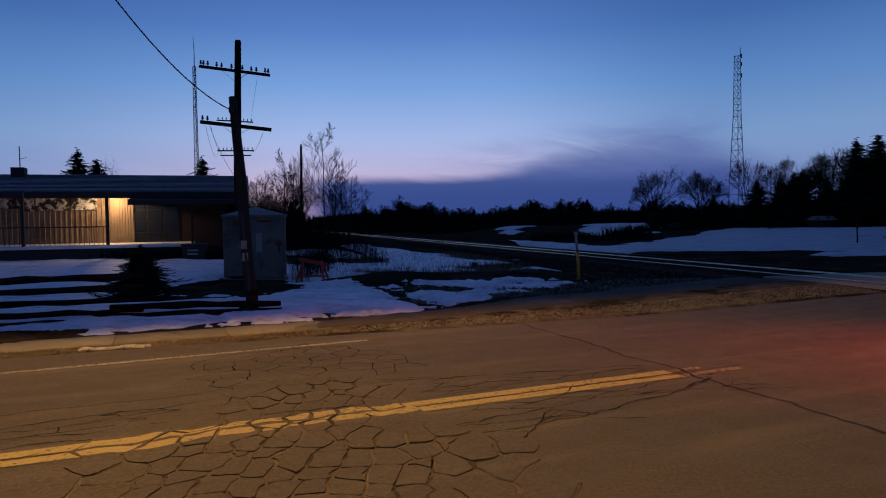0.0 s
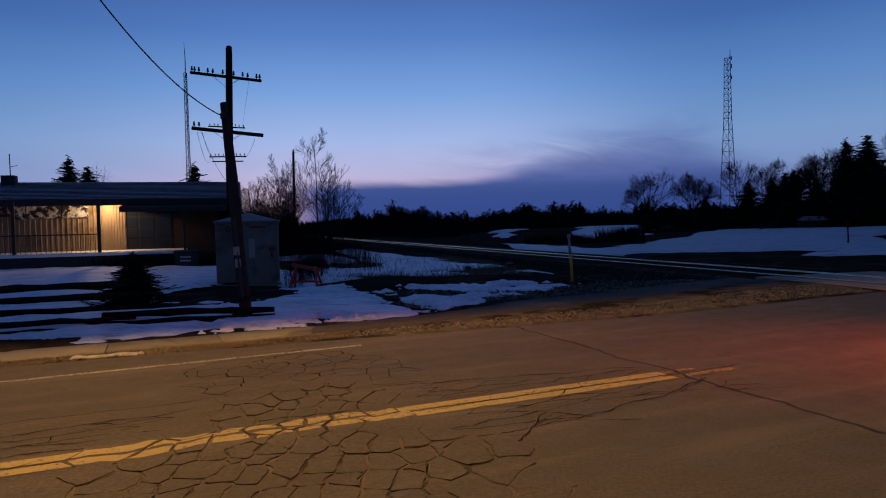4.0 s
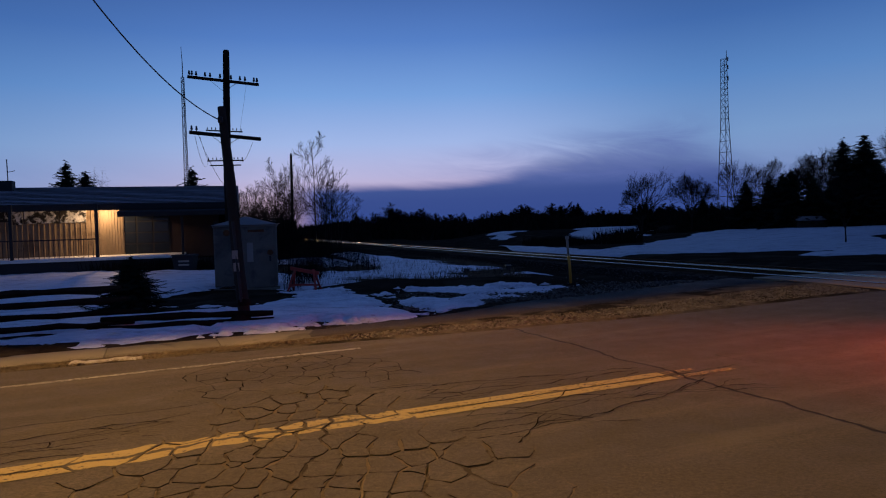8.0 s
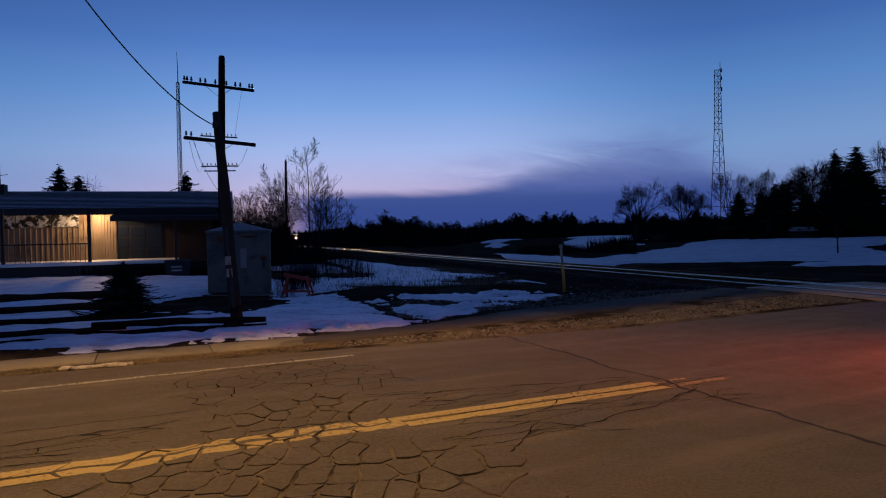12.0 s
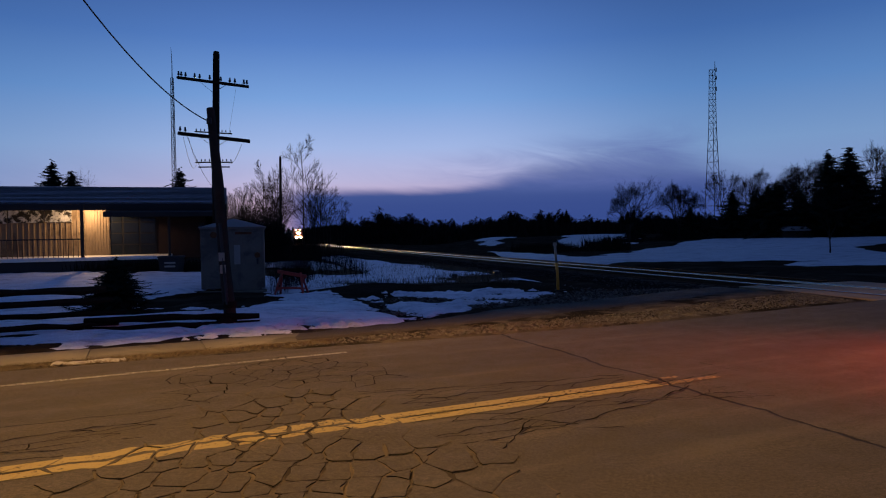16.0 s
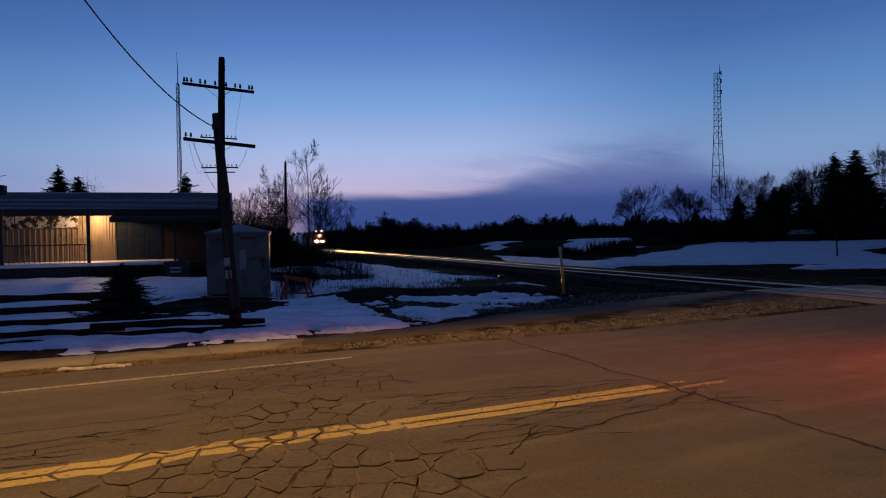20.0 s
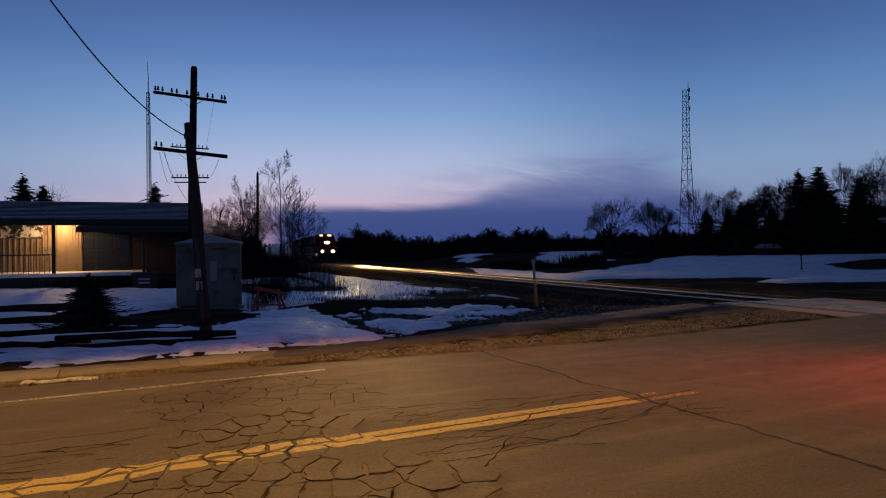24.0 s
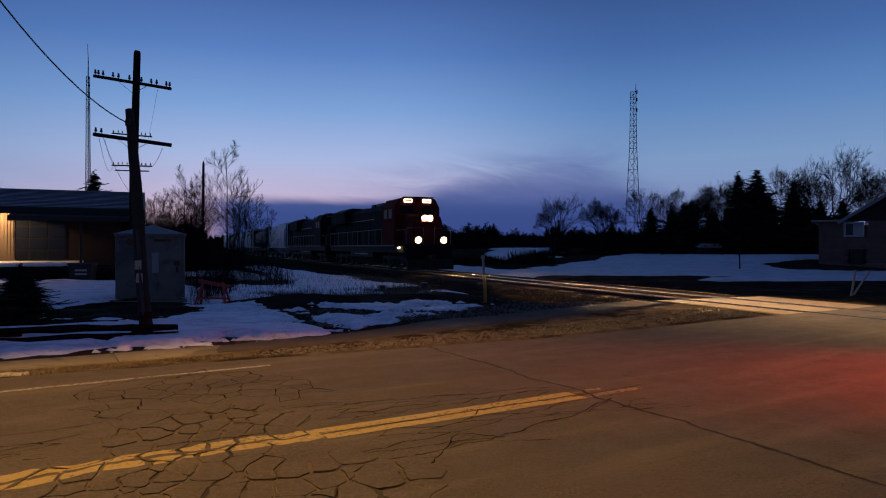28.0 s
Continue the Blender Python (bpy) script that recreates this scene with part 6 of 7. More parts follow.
    for i in range(3):
        for j in range(4):
            part("pane", S().box((-4.33 + i * 0.67, -0.035, 1.22 + j * 0.49), (0.6, 0.02, 0.43)), WINDOW, win, "dark pane")
    # roof: two slopes of shingle courses, dark deep fascia
    for sgn, y0, y1 in ((1, -0.95, 3.8), (-1, 8.6, 3.8)):
        slope = S()
        slope.add([(-L - 0.6, y0, 3.18), (0.35, y0, 3.18), (0.35, y1, 4.26), (-L - 0.6, y1, 4.26), (-L - 0.6, y0, 3.06), (0.35, y0, 3.06), (0.35, y1, 4.14), (-L - 0.6, y1, 4.14)],
                  [(0, 1, 2, 3), (4, 5, 6, 7), (0, 1, 5, 4), (1, 2, 6, 5), (2, 3, 7, 6), (3, 0, 4, 7)])
        part("roof", slope, SHINGLE, t, "grey shingle slope")
    for k in range(14):
        f0 = k / 14
        y, z = -0.95 + 4.75 * f0, 3.18 + 1.08 * f0
        part("shingle", S().beam((-L - 0.6, y + 0.17, z + 0.055), (0.35, y + 0.17, z + 0.055), 0.34, 0.016), SHINGLE, t)
    part("fascia", S().box((-L / 2 - 0.1, -0.98, 3.06), (L + 0.9, 0.05, 0.26)), FASCIA, t, "dark fascia board")
    part("soffit", S().box((-L / 2 - 0.1, -0.45, 3.06), (L + 0.7, 1.0, 0.04)), FASCIA, t)
    # lower porch roof over the glazed end
    part("porch_roof", S().side_prism([(-1.6, 2.62), (-1.6, 2.82), (0.3, 3.12), (0.3, 2.92)], -4.5, 0.25), FASCIA, t, "dark flat porch roof")
    for x in (-2.0, 0.1):
        part("porch_post", S().box((x, -1.45, 1.8), (0.10, 0.10, 1.7)), FASCIA, t)
    for sgn in (0.0, -L):
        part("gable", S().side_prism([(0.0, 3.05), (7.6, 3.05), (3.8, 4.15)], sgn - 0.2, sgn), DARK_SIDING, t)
    ch = part("chimney", S().box((-9.75, 2.8, 4.15), (0.55, 0.5, 0.7)), FASCIA, t, "low dark chimney")
    part("antenna", S().tube([(-9.70, 2.8, 4.4), (-9.71, 2.8, 5.5)], 0.022, 6), DARK_STEEL, ch, "thin aerial")
    part("antenna_arm", S().tube([(-9.70, 2.8, 4.9), (-9.4, 2.8, 4.97)], 0.012, 5), DARK_STEEL, ch)
    lampc = part("porch_lamp", S().tube([(-5.24, -0.87, 3.05), (-5.24, -0.87, 3.01)], [0.05, 0.07], 8), FASCIA, t, "small porch lamp")
    part("bulb", S().ball((-5.24, -0.87, 2.985), 0.03), PORCH_GLOW, lampc)
    # low hedge and bins in the dark before the porch
    rnd = random.Random(12)
    hd = S()
    for k in range(5200):
        x, y = rnd.uniform(-25, -9.0), rnd.uniform(26.9, 28.0) - 0.0
        z = ground_z(x, y)
        h = rnd.uniform(0.15, 0.62)
        a = rnd.uniform(0, 6.28)
        hd.add([(x - 0.03, y, z), (x + 0.03, y, z), (x + 0.25 * math.cos(a) * h, y + 0.25 * math.sin(a) * h, z + h)], [(0, 1, 2)])
    single("hedge", hd, SCRUB, "dark leafless hedge before the porch", "bushes", "stuff")
    b = thing("bin", "dark plastic bin beside the porch", "bin", pose(-9.9, 26.4, ground_z(-9.9, 26.4)))
    part("body", S().prism([(-0.34, 0), (0.34, 0), (0.4, 0.62), (-0.4, 0.62)], -0.3, 0.3), FASCIA, b)
    part("lid", S().box((0, 0, 0.65), (0.86, 0.66, 0.07)), DARK_STEEL, b)
    for k in range(2):
        part("label", S().box((0.05, -0.312, 0.42 - 0.14 * k), (0.42, 0.012, 0.07)), PAPER, b, "pale label bar")


def brick_house():
    """Brick house with a gable end on the railway's far side."""
    m = pose(32.15, 42.0, 0, 0, 0, -40)
    t = thing("brick_house", "brick house with a gable roof and a white-framed window", "house", m)
    W = 15.0
    out = [(0, -0.4), (W, -0.4), (W, 3.3), (W / 2 + 0.4, 7.4), (1.5, 3.46), (0, 3.42)]
    # the gable wall, with openings cut through by building it round them
    wins = [(1.55, 2.62, 2.34, 3.24), (1.95, 2.58, 0.48, 1.40)]
    part("wall", S().box((0.15 + 0.65, 0.15, 1.5), (1.3, 0.3, 3.7)), MORTAR, t)
    part("wall", S().box((2.2, 0.15, 0.02), (1.5, 0.3, 0.84)), MORTAR, t)
    part("wall", S().box((2.22, 0.15, 1.84), (1.56, 0.3, 0.80)), MORTAR, t)
    part("wall", S().box((W / 2 + 1.45, 0.15, 1.5), (W - 2.9, 0.3, 3.7)), MORTAR, t)
    part("gable", S().prism([(1.3, 3.36), (W - 0.9, 3.36), (W / 2, 7.25)], 0.02, 0.28), DARK_SIDING, t, "dark gable boards")
    part("wall", S().box((0.15, 4.5, 1.5), (0.3, 8.4, 3.7)), MORTAR, t)
    part("wall", S().box((W - 0.15, 4.5, 1.5), (0.3, 8.4, 3.7)), MORTAR, t)
    part("wall", S().box((W / 2, 8.85, 1.5), (W, 0.3, 3.7)), MORTAR, t)
    for k, (a, b, c, d) in enumerate(wins):
        w = part("window", S().box(((a + b) / 2, 0.16, (c + d) / 2), (b - a, 0.05, d - c)), WINDOW, t, "dark window")
        fr = WHITE_TRIM if k == 0 else DARK_SIDING
        for x in (a, b):
            part("frame", S().box((x, 0.0, (c + d) / 2), (0.12, 0.14, d - c + 0.16)), fr, w, "white painted frame" if k == 0 else "")
        for z in (c, d):
            part("frame", S().box(((a + b) / 2, -0.005, z), (b - a + 0.1, 0.13, 0.12)), fr, w)
        if k == 0:
            part("mullion", S().box(((a + b) / 2, 0.02, (c + d) / 2), (0.07, 0.1, d - c)), fr, w)
            part("blind", S().box(((a + b) / 2 + 0.28, 0.10, (c + d) / 2), (0.5, 0.02, d - c - 0.1)), WHITE_TRIM, w, "pale blind")
    # bricks of the nearest corner
    br = S().box((0, 0, 0), (0.215, 0.03, 0.068), None, 0.006).mesh("brick", BRICK)
    n = 0
    for row in range(41):
        z = 0.0 + row * 0.083
        for k in range(44):
            x = 0.11 + k * 0.227 + (0.113 if row % 2 else 0)
            if any(a - 0.16 < x < b + 0.16 and c - 0.1 < z < d + 0.1 for a, b, c, d in wins):
                continue
            n += 1
            if n <= 300:
                o = part("brick", br, None, t)
                o.location = (x, -0.008, z)
            else:
                REST.append((x, z))
    rest = S()
    for x, z in REST:
        rest.box((x, -0.008, z), (0.215, 0.03, 0.068))
    part("brickwork", rest, BRICK, t, "", False, "stuff")
    for sgn in (-1, 1):
        e = 1.15 if sgn < 0 else W + 0.3
        z0 = 3.36
        sl = S().add([(e + 1.4 * -sgn * 0, -0.5, z0 - 0.05), (W / 2, -0.5, 7.5), (W / 2, 9.4, 7.5), (e, 9.4, z0 - 0.05), (e, -0.5, z0 - 0.2), (W / 2, -0.5, 7.33), (W / 2, 9.4, 7.33), (e, 9.4, z0 - 0.2)],
                     [(0, 1, 2, 3), (4, 5, 6, 7), (0, 1, 5, 4), (1, 2, 6, 5), (2, 3, 7, 6), (3, 0, 4, 7)])
        part("roof", sl, SHINGLE, t, "dark shingle slope")
        part("barge_board", S().beam((e, -0.53, z0 - 0.13), (W / 2, -0.53, 7.42), 0.05, 0.22), TRIM_OLD, t, "pale barge board")
    part("eave", S().box((0.4, 4.4, 3.40), (1.7, 9.7, 0.12)), TRIM_OLD, t, "pale eave")
    chim = part("chimney", S().box((7.0, 3.5, 7.4), (0.7, 0.7, 1.2)), BRICK, t, "brick chimney")
    part("cap", S().box((7.0, 3.5, 8.03), (0.85, 0.85, 0.10)), CONCRETE, chim)


REST = []


def far_shed():
    t = thing("shed", "small pale-roofed shed under far trees", "shed", put(33.9, 61.5, -8, 0.56))
    part("wall", S().box((2.2, 2, 0.7), (4.4, 4, 1.6)), DARK_SIDING, t)
    part("roof", S().prism([(-0.3, 1.45), (4.7, 1.45), (3.6, 2.2), (0.8, 2.2)], -0.3, 4.3), TRIM_OLD, t, "pale weathered roof")


# ---------------------------------------------------------------- small things by the road
def cabinet():
    t = thing("signal_cabinet", "grey painted railway signal cabinet with a hipped lid", "cabinet", pose(-5.48, 19.3, -0.02, 0, 0, 13))
    w, d, h = 1.76, 1.5, 1.98
    part("plinth", S().box((0, d / 2, 0.06), (w + 0.1, d + 0.1, 0.16)), CONCRETE, t, "concrete base")
    part("body", S().box((0, d / 2, h / 2 + 0.1), (w, d, h - 0.2), None, 0.02), CABINET, t, "stained grey steel body")
    part("trim", S().box((0, d / 2, h - 0.03), (w + 0.06, d + 0.06, 0.06)), CAB_ROOF, t, "folded rim")
    a, b = w / 2 + 0.06, d + 0.06
    part("roof", S().add([(-a, -0.06, h), (a, -0.06, h), (a, b, h), (-a, b, h), (0, d / 2, h + 0.27)], [(0, 1, 4), (1, 2, 4), (2, 3, 4), (3, 0, 4), (0, 1, 2, 3)]), CAB_ROOF, t, "low hipped metal roof")
    for sx in (-1, 1):
        part("lifting_eye", S().tube([(sx * 0.84, 0.02, h), (sx * 0.86, 0.02, h + 0.10), (sx * 0.80, 0.02, h + 0.13), (sx * 0.78, 0.02, h + 0.04)], 0.014, 6), DARK_STEEL, t)
    door = part("door", S().box((0.22, -0.012, 0.98), (1.1, 0.03, 1.66)), CABINET, t, "flush steel door")
    part("handle", S().box((0.68, -0.045, 0.98), (0.05, 0.05, 0.16)), DARK_STEEL, door)
    for z in (0.35, 1.6):
        part("hinge", S().box((-0.33, -0.035, z), (0.05, 0.04, 0.14)), RUST, door)
    part("vent", S().tube([(-0.52, 0.01, 1.76), (-0.52, -0.03, 1.76)], [0.10, 0.085], 12), RUST, t, "rusty round vent")
    part("lock", S().tube([(0.68, -0.02, 1.16), (0.68, -0.05, 1.16)], [0.09, 0.07], 12), RUST, t, "rusty round lock plate")
    part("sign", S().box((0.12, -0.032, 1.18), (0.17, 0.012, 0.56)), PAPER, t, "faded pale notice")
    part("sign", S().box((0.30, -0.034, 1.80), (0.46, 0.012, 0.07)), RUST, t, "faint red lettering bar")


def sawhorse():
    t = thing("barricade", "red timber A-frame barricade standing in snow", "barricade", pose(-3.72, 18.8, 0.02, 0, 0, -8))
    for x in (-0.34, 0.34):
        for y in (-0.26, 0.26):
            part("leg", S().beam((x * 1.25, y, -0.05), (x * 0.8, 0, 0.62), 0.06, 0.035), RED_PAINT, t)
        part("stretcher", S().beam((x, -0.18, 0.16), (x, 0.18, 0.16), 0.03, 0.06), RED_PAINT, t)
    part("top_board", S().beam((-0.40, 0, 0.66), (0.44, 0, 0.50), 0.04, 0.10), RED_PAINT, t, "red cross board")
    part("lower_board", S().beam((-0.40, -0.16, 0.20), (0.40, -0.16, 0.19), 0.025, 0.06), RED_PAINT, t)


def markers():
    t = thing("marker_post", "yellow marker post beside the railway", "post", pose(3.86, 19.1, ground_z(3.86, 19.1)))
    part("post", S().tube([(0.05, 0, -0.2), (0.03, 0, 0.5), (0.0, 0, 0.78)], [0.043, 0.043, 0.043], 10), POST_PAINT, t, "", True)
    part("upper_tube", S().tube([(0.0, 0, 0.78), (-0.03, 0, 1.30)], 0.036, 10), POST_PALE, t, "pale upper half", True)
    part("cap", S().tube([(-0.03, 0, 1.28), (-0.03, 0, 1.37)], [0.062, 0.05], 10), POST_PALE, t)
    x, y = 16.5, 20.0
    t = thing("broken_marker", "two pale crossed posts leaning at the crossing", "post", pose(x, y, ground_z(x, y)))
    part("post", S().beam((-0.03, 0, -0.1), (0.14, 0, 0.86), 0.07, 0.05), POST_PALE, t)
    part("post", S().beam((0.03, -0.06, 0.05), (0.62, -0.06, 0.84), 0.06, 0.04), POST_PALE, t)
    for x, y, s in ((1.15, 24.5, 0.2), (2.85, 25.8, 0.2)):
        b = thing("relay_box", "small grey box beside the ballast", "box", pose(x, y, ground_z(x, y)))
        part("body", S().box((0, 0, s * 0.55), (s, s * 0.8, s * 0.9)), DARK_STEEL, b)
        part("lid", S().box((0, 0, s * 1.02), (s * 1.1, s * 0.9, 0.03)), STEEL, b)


def fence():
    """Snake-rail fence of split cedar: stacked rails that zigzag from corner to corner."""
    rnd = random.Random(17)
    group = "panels of the rail fence"
    corners = []
    x, k = -3.35, 0
    while x > -19:
        corners.append((x, fence_line(x) + (0.30 if k % 2 else -0.12)))
        x -= 2.5
        k += 1
    for k in range(len(corners) - 1):
        (x0, y0), (x1, y1) = corners[k], corners[k + 1]
        t = thing("rail_fence", "low snake fence of weathered split cedar rails" if k else "collapsed snake fence panel with only two cedar rails", "fence", pose(x0, y0, ground_z(x0, y0)), group)
        d = Vector((x1 - x0, y1 - y0, 0))
        e = d.normalized()
        for j in range(4 if k else 2):
            z = 0.055 + (0.205 if k else 0.13) * j + (0.06 if k % 2 else 0.0)
            a = -e * rnd.uniform(0.16, 0.50) + Vector((0, 0, z + rnd.uniform(-0.02, 0.03)))
            b = d + e * rnd.uniform(0.16, 0.50) + Vector((0, 0, z + rnd.uniform(-0.05, 0.04)))
            r = rnd.uniform(0.045, 0.075)
            pts = [a.lerp(b, i / 8) + Vector((0, 0.02 * rnd.uniform(-1, 1), rnd.uniform(-0.016, 0.016))) for i in range(9)]
            part("rail", S().tube(pts, [r * rnd.uniform(0.72, 1.15) * (0.75 if i in (0, 8) else 1.0) for i in range(9)], 6), OLD_WOOD, t)
    x, y = -3.62, 12.30
    s = thing("stump", "dark splintered stump at the foot of the pole", "stump", pose(x, y - 0.1, ground_z(x, y)))
    part("wood", S().tube([(0, 0, -0.05), (0, 0, 0.12), (0.01, 0, 0.2)], [0.24, 0.18, 0.08], 9), OLD_WOOD, s)


def lamps():
    t = thing("street_lamp", "street lamp on a timber pole with a warm sodium head", "street lamp", pose(-4.0, -1.7, 0))
    part("pole", S().tube([(0, 0, -0.2), (0, 0, 9.2)], [0.15, 0.11], 10), POLE_WOOD, t, "", True)
    part("arm", S().tube([(0, 0, 8.6), (0.5, 2.6, 9.16), (1.17, 6.5, 9.2)], 0.03, 8), STEEL, t)
    head = part("head", S().tube([(1.15, 6.35, 9.18), (1.20, 6.65, 9.2), (1.22, 6.95, 9.18)], [0.07, 0.14, 0.08], 10), STEEL, t)
    part("lens", S().ball((1.2, 6.62, 9.055), 0.04, 8, 0.5), LAMP_GLOW, head)
    # unseen plate, added to keep the lamp's light off fence and snow
    part("shield", S().box((1.132, 6.856, 8.93), (1.2, 0.01, 0.406), Matrix.Rotation(radians(23.7), 3, "Z")), STEEL, head, "unseen plate added to cut the lamp's light short")
    t = thing("crossing_signal", "railway crossing signal mast with red flashers", "signal", pose(11.5, 4.6, 0))
    part("mast", S().tube([(0, 0, -0.2), (0, 0, 4.2)], 0.06, 10), STEEL, t, "", True)
    for x in (-0.38, 0.38):
        hood = part("hood", S().tube([(x, 0.1, 2.7), (x, 0.32, 2.7)], [0.16, 0.17], 12), DARK_STEEL, t)
        part("lens", S().tube([(x, 0.325, 2.7), (x, 0.335, 2.7)], 0.13, 12), RED_GLOW, hood)
    part("bar", S().beam((-0.5, 0, 2.7), (0.5, 0, 2.7), 0.06), DARK_STEEL, t)
    for sgn in (-1, 1):
        part("blade", S().beam((-0.5, 0.07 + 0.02 * sgn, 3.6 - 0.5 * sgn), (0.5, 0.07 + 0.02 * sgn, 3.6 + 0.5 * sgn), 0.02, 0.2), WHITE_TRIM, t)


trees()
poles()
masts()
bungalow()
brick_house()
far_shed()
cabinet()
sawhorse()
markers()
fence()
lamps()


# ---------------------------------------------------------------- the train
def truck(t, y, axles=3, gap=1.95, r=0.52, mat=None):
    """A bogie with its wheel sets, centred at y."""
    mat = mat or UNDER
    span = gap * (axles - 1)
    tr = part("truck", S().box((-1.02, y, 0.72), (0.16, span + 1.3, 0.32)).box((1.02, y, 0.72), (0.16, span + 1.3, 0.32)).box((0, y, 0.7), (2.0, 0.5, 0.3)), mat, t, "grimy steel truck frame")
    for k in range(axles):
        yy = y - span / 2 + k * gap
        for sx in (-1, 1):
            part("wheel", S().tube([(sx * 0.70, yy, r), (sx * 0.80, yy, r), (sx * 0.80, yy, r)], [r + 0.025, r, r * 0.5], 20), STEEL if axles < 3 else UNDER, tr, "steel wheel")
            part("axle_box", S().box((sx * 1.1, yy, r + 0.02), (0.2, 0.34, 0.34)), mat, tr)
        part("axle", S().tube([(-0.8, yy, r), (0.8, yy, r)], 0.09, 8), mat, tr)


def shell(x, z, w, h, y0, y1):
    """A lamp housing that is open in front."""
    sh = S()
    for sg in (-1, 1):
        sh.box((x + sg * w, (y0 + y1) / 2, z), (0.02, y1 - y0, 2 * h))
        sh.box((x, (y0 + y1) / 2, z + sg * h), (2 * w, y1 - y0, 0.02))
    return sh.box((x, y1, z), (2 * w, 0.02, 2 * h))


def light_unit(parent, x, y, z, lit):
    """A sealed-beam lamp: a glowing reflector ring round a deep-set filament."""
    n = 16
    ring = [(x + r * math.cos(6.28318 * k / n), y, z + r * math.sin(6.28318 * k / n)) for r in (0.172, 0.028) for k in range(n)]
    part("reflector", S().add(ring, [(k, (k + 1) % n, n + (k + 1) % n, n + k) for k in range(n)]), REFLECTOR if lit else WINDOW, parent, "glowing reflector" if lit else "")
    # hidden tube, added to narrow the filament's beam
    part("sleeve", S().tube([(x, y + 0.002, z), (x, y + 0.25, z)], 0.030, n, False), UNDER, parent)
    disc = [(x + 0.026 * math.cos(6.28318 * k / n), y + 0.235, z + 0.026 * math.sin(6.28318 * k / n)) for k in range(n)]
    part("filament", S().add(disc, [tuple(range(n))]), BEAM if lit else WINDOW, parent, "white-hot lamp" if lit else "")


def locomotive(lit):
    t = thing("locomotive", "red-nosed black diesel freight locomotive with lights on" if lit else "second black diesel freight locomotive", "locomotive")
    part("frame", S().box((0, 11.2, 1.32), (2.7, 20.6, 0.42)), UNDER, t, "heavy dark underframe")
    part("walkway", S().box((0, 11.2, 1.58), (3.0, 20.8, 0.09)), LOCO_BLACK, t)
    for sx in (-1, 1):
        part("sill_stripe", S().box((sx * 1.505, 12.0, 1.55), (0.012, 18.0, 0.07)), LOCO_WHITE, t, "thin white sill stripe")
    part("pilot", S().box((0, 0.82, 1.0), (2.9, 0.14, 1.05)), LOCO_BLACK, t, "black front plate")
    part("plow", S().prism([(-1.45, 0.12), (1.45, 0.12), (1.5, 0.72), (-1.5, 0.72)], 0.50, 0.82), UNDER, t, "snow plow")
    part("coupler", S().box((0, 0.42, 0.86), (0.28, 0.7, 0.26)), UNDER, t)
    # nose: short hood with a sloped brow
    part("nose", S().side_prism([(1.15, 1.62), (1.15, 2.95), (1.45, 3.32), (2.95, 3.55), (2.95, 1.62)], -0.98, 0.98), LOCO_RED if lit else LOCO_BLACK, t, "red nose with a sloped brow" if lit else "black nose")
    part("nose_door", S().box((-0.35, 1.135, 2.25), (0.62, 0.03, 1.1)), LOCO_RED if lit else LOCO_BLACK, t)
    part("grab_iron", S().tube([(0.45, 1.08, 1.9), (0.45, 1.08, 2.75)], 0.02, 6), LOCO_WHITE, t)
    cab = part("cab", S().prism([(-1.5, 1.62), (1.5, 1.62), (1.5, 3.95), (1.22, 4.48), (0.6, 4.62), (-0.6, 4.62), (-1.22, 4.48), (-1.5, 3.95)], 2.9, 5.5), LOCO_RED if lit else LOCO_BLACK, t, "red crew cab" if lit else "black crew cab")
    for sx in (-1, 1):
        part("windshield", S().box((sx * 0.72, 2.885, 3.82), (0.86, 0.03, 0.46)), CAB_GLASS, cab, "dark windshield")
        for y in (3.7, 4.7):
            part("side_window", S().box((sx * 1.505, y, 3.55), (0.03, 0.72, 0.6)), CAB_GLASS, cab, "dark side window")
        part("number_board", S().box((sx * 0.62, 2.86, 4.36), (0.56, 0.07, 0.24)), NUMBER if lit else LOCO_WHITE, cab, "lit number board")
        part("number_bar", S().box((sx * 0.62, 2.82, 4.36), (0.36, 0.012, 0.07)), LOCO_BLACK, cab)
    part("visor", S().box((0, 2.72, 4.56), (2.0, 0.4, 0.05)), LOCO_BLACK, cab)
    # headlight pair in the brow, ditch lights on the front walkway
    case = part("headlight", shell(0, 3.20, 0.38, 0.20, 1.08, 1.40), LOCO_BLACK, t, "twin headlight housing")
    for x in (-0.17, 0.17):
        light_unit(case, x, 1.10, 3.20, lit)
    for sx in (-1, 1):
        d = part("ditch_light", shell(sx * 0.80, 1.88, 0.19, 0.19, 0.46, 0.76), LOCO_BLACK, t, "ditch light housing")
        light_unit(d, sx * 0.80, 0.47, 1.88, lit)
    # long hood in black with doors, radiator wings and roof gear
    part("hood", S().prism([(-0.98, 1.62), (0.98, 1.62), (0.98, 4.0), (0.7, 4.32), (-0.7, 4.32), (-0.98, 4.0)], 5.5, 21.0), LOCO_BLACK, t, "long black hood")
    for sx in (-1, 1):
        for k in range(13):
            part("hood_door", S().box((sx * 0.995, 6.4 + k * 1.02, 2.55), (0.03, 0.92, 1.5)), LOCO_BLACK, t)
        part("stripe", S().box((sx * 1.02, 12.6, 3.42), (0.014, 14.0, 0.06)), LOCO_WHITE, t, "thin pale stripe")
    part("radiator", S().prism([(-1.5, 3.35), (-1.5, 4.25), (-0.9, 4.52), (0.9, 4.52), (1.5, 4.25), (1.5, 3.35)], 15.8, 20.6), LOCO_BLACK, t, "flared radiator wings")
    part("radiator_roof", S().box((0, 18.2, 4.545), (1.7, 4.4, 0.05)), LOCO_GREY, t, "grey roof grille")
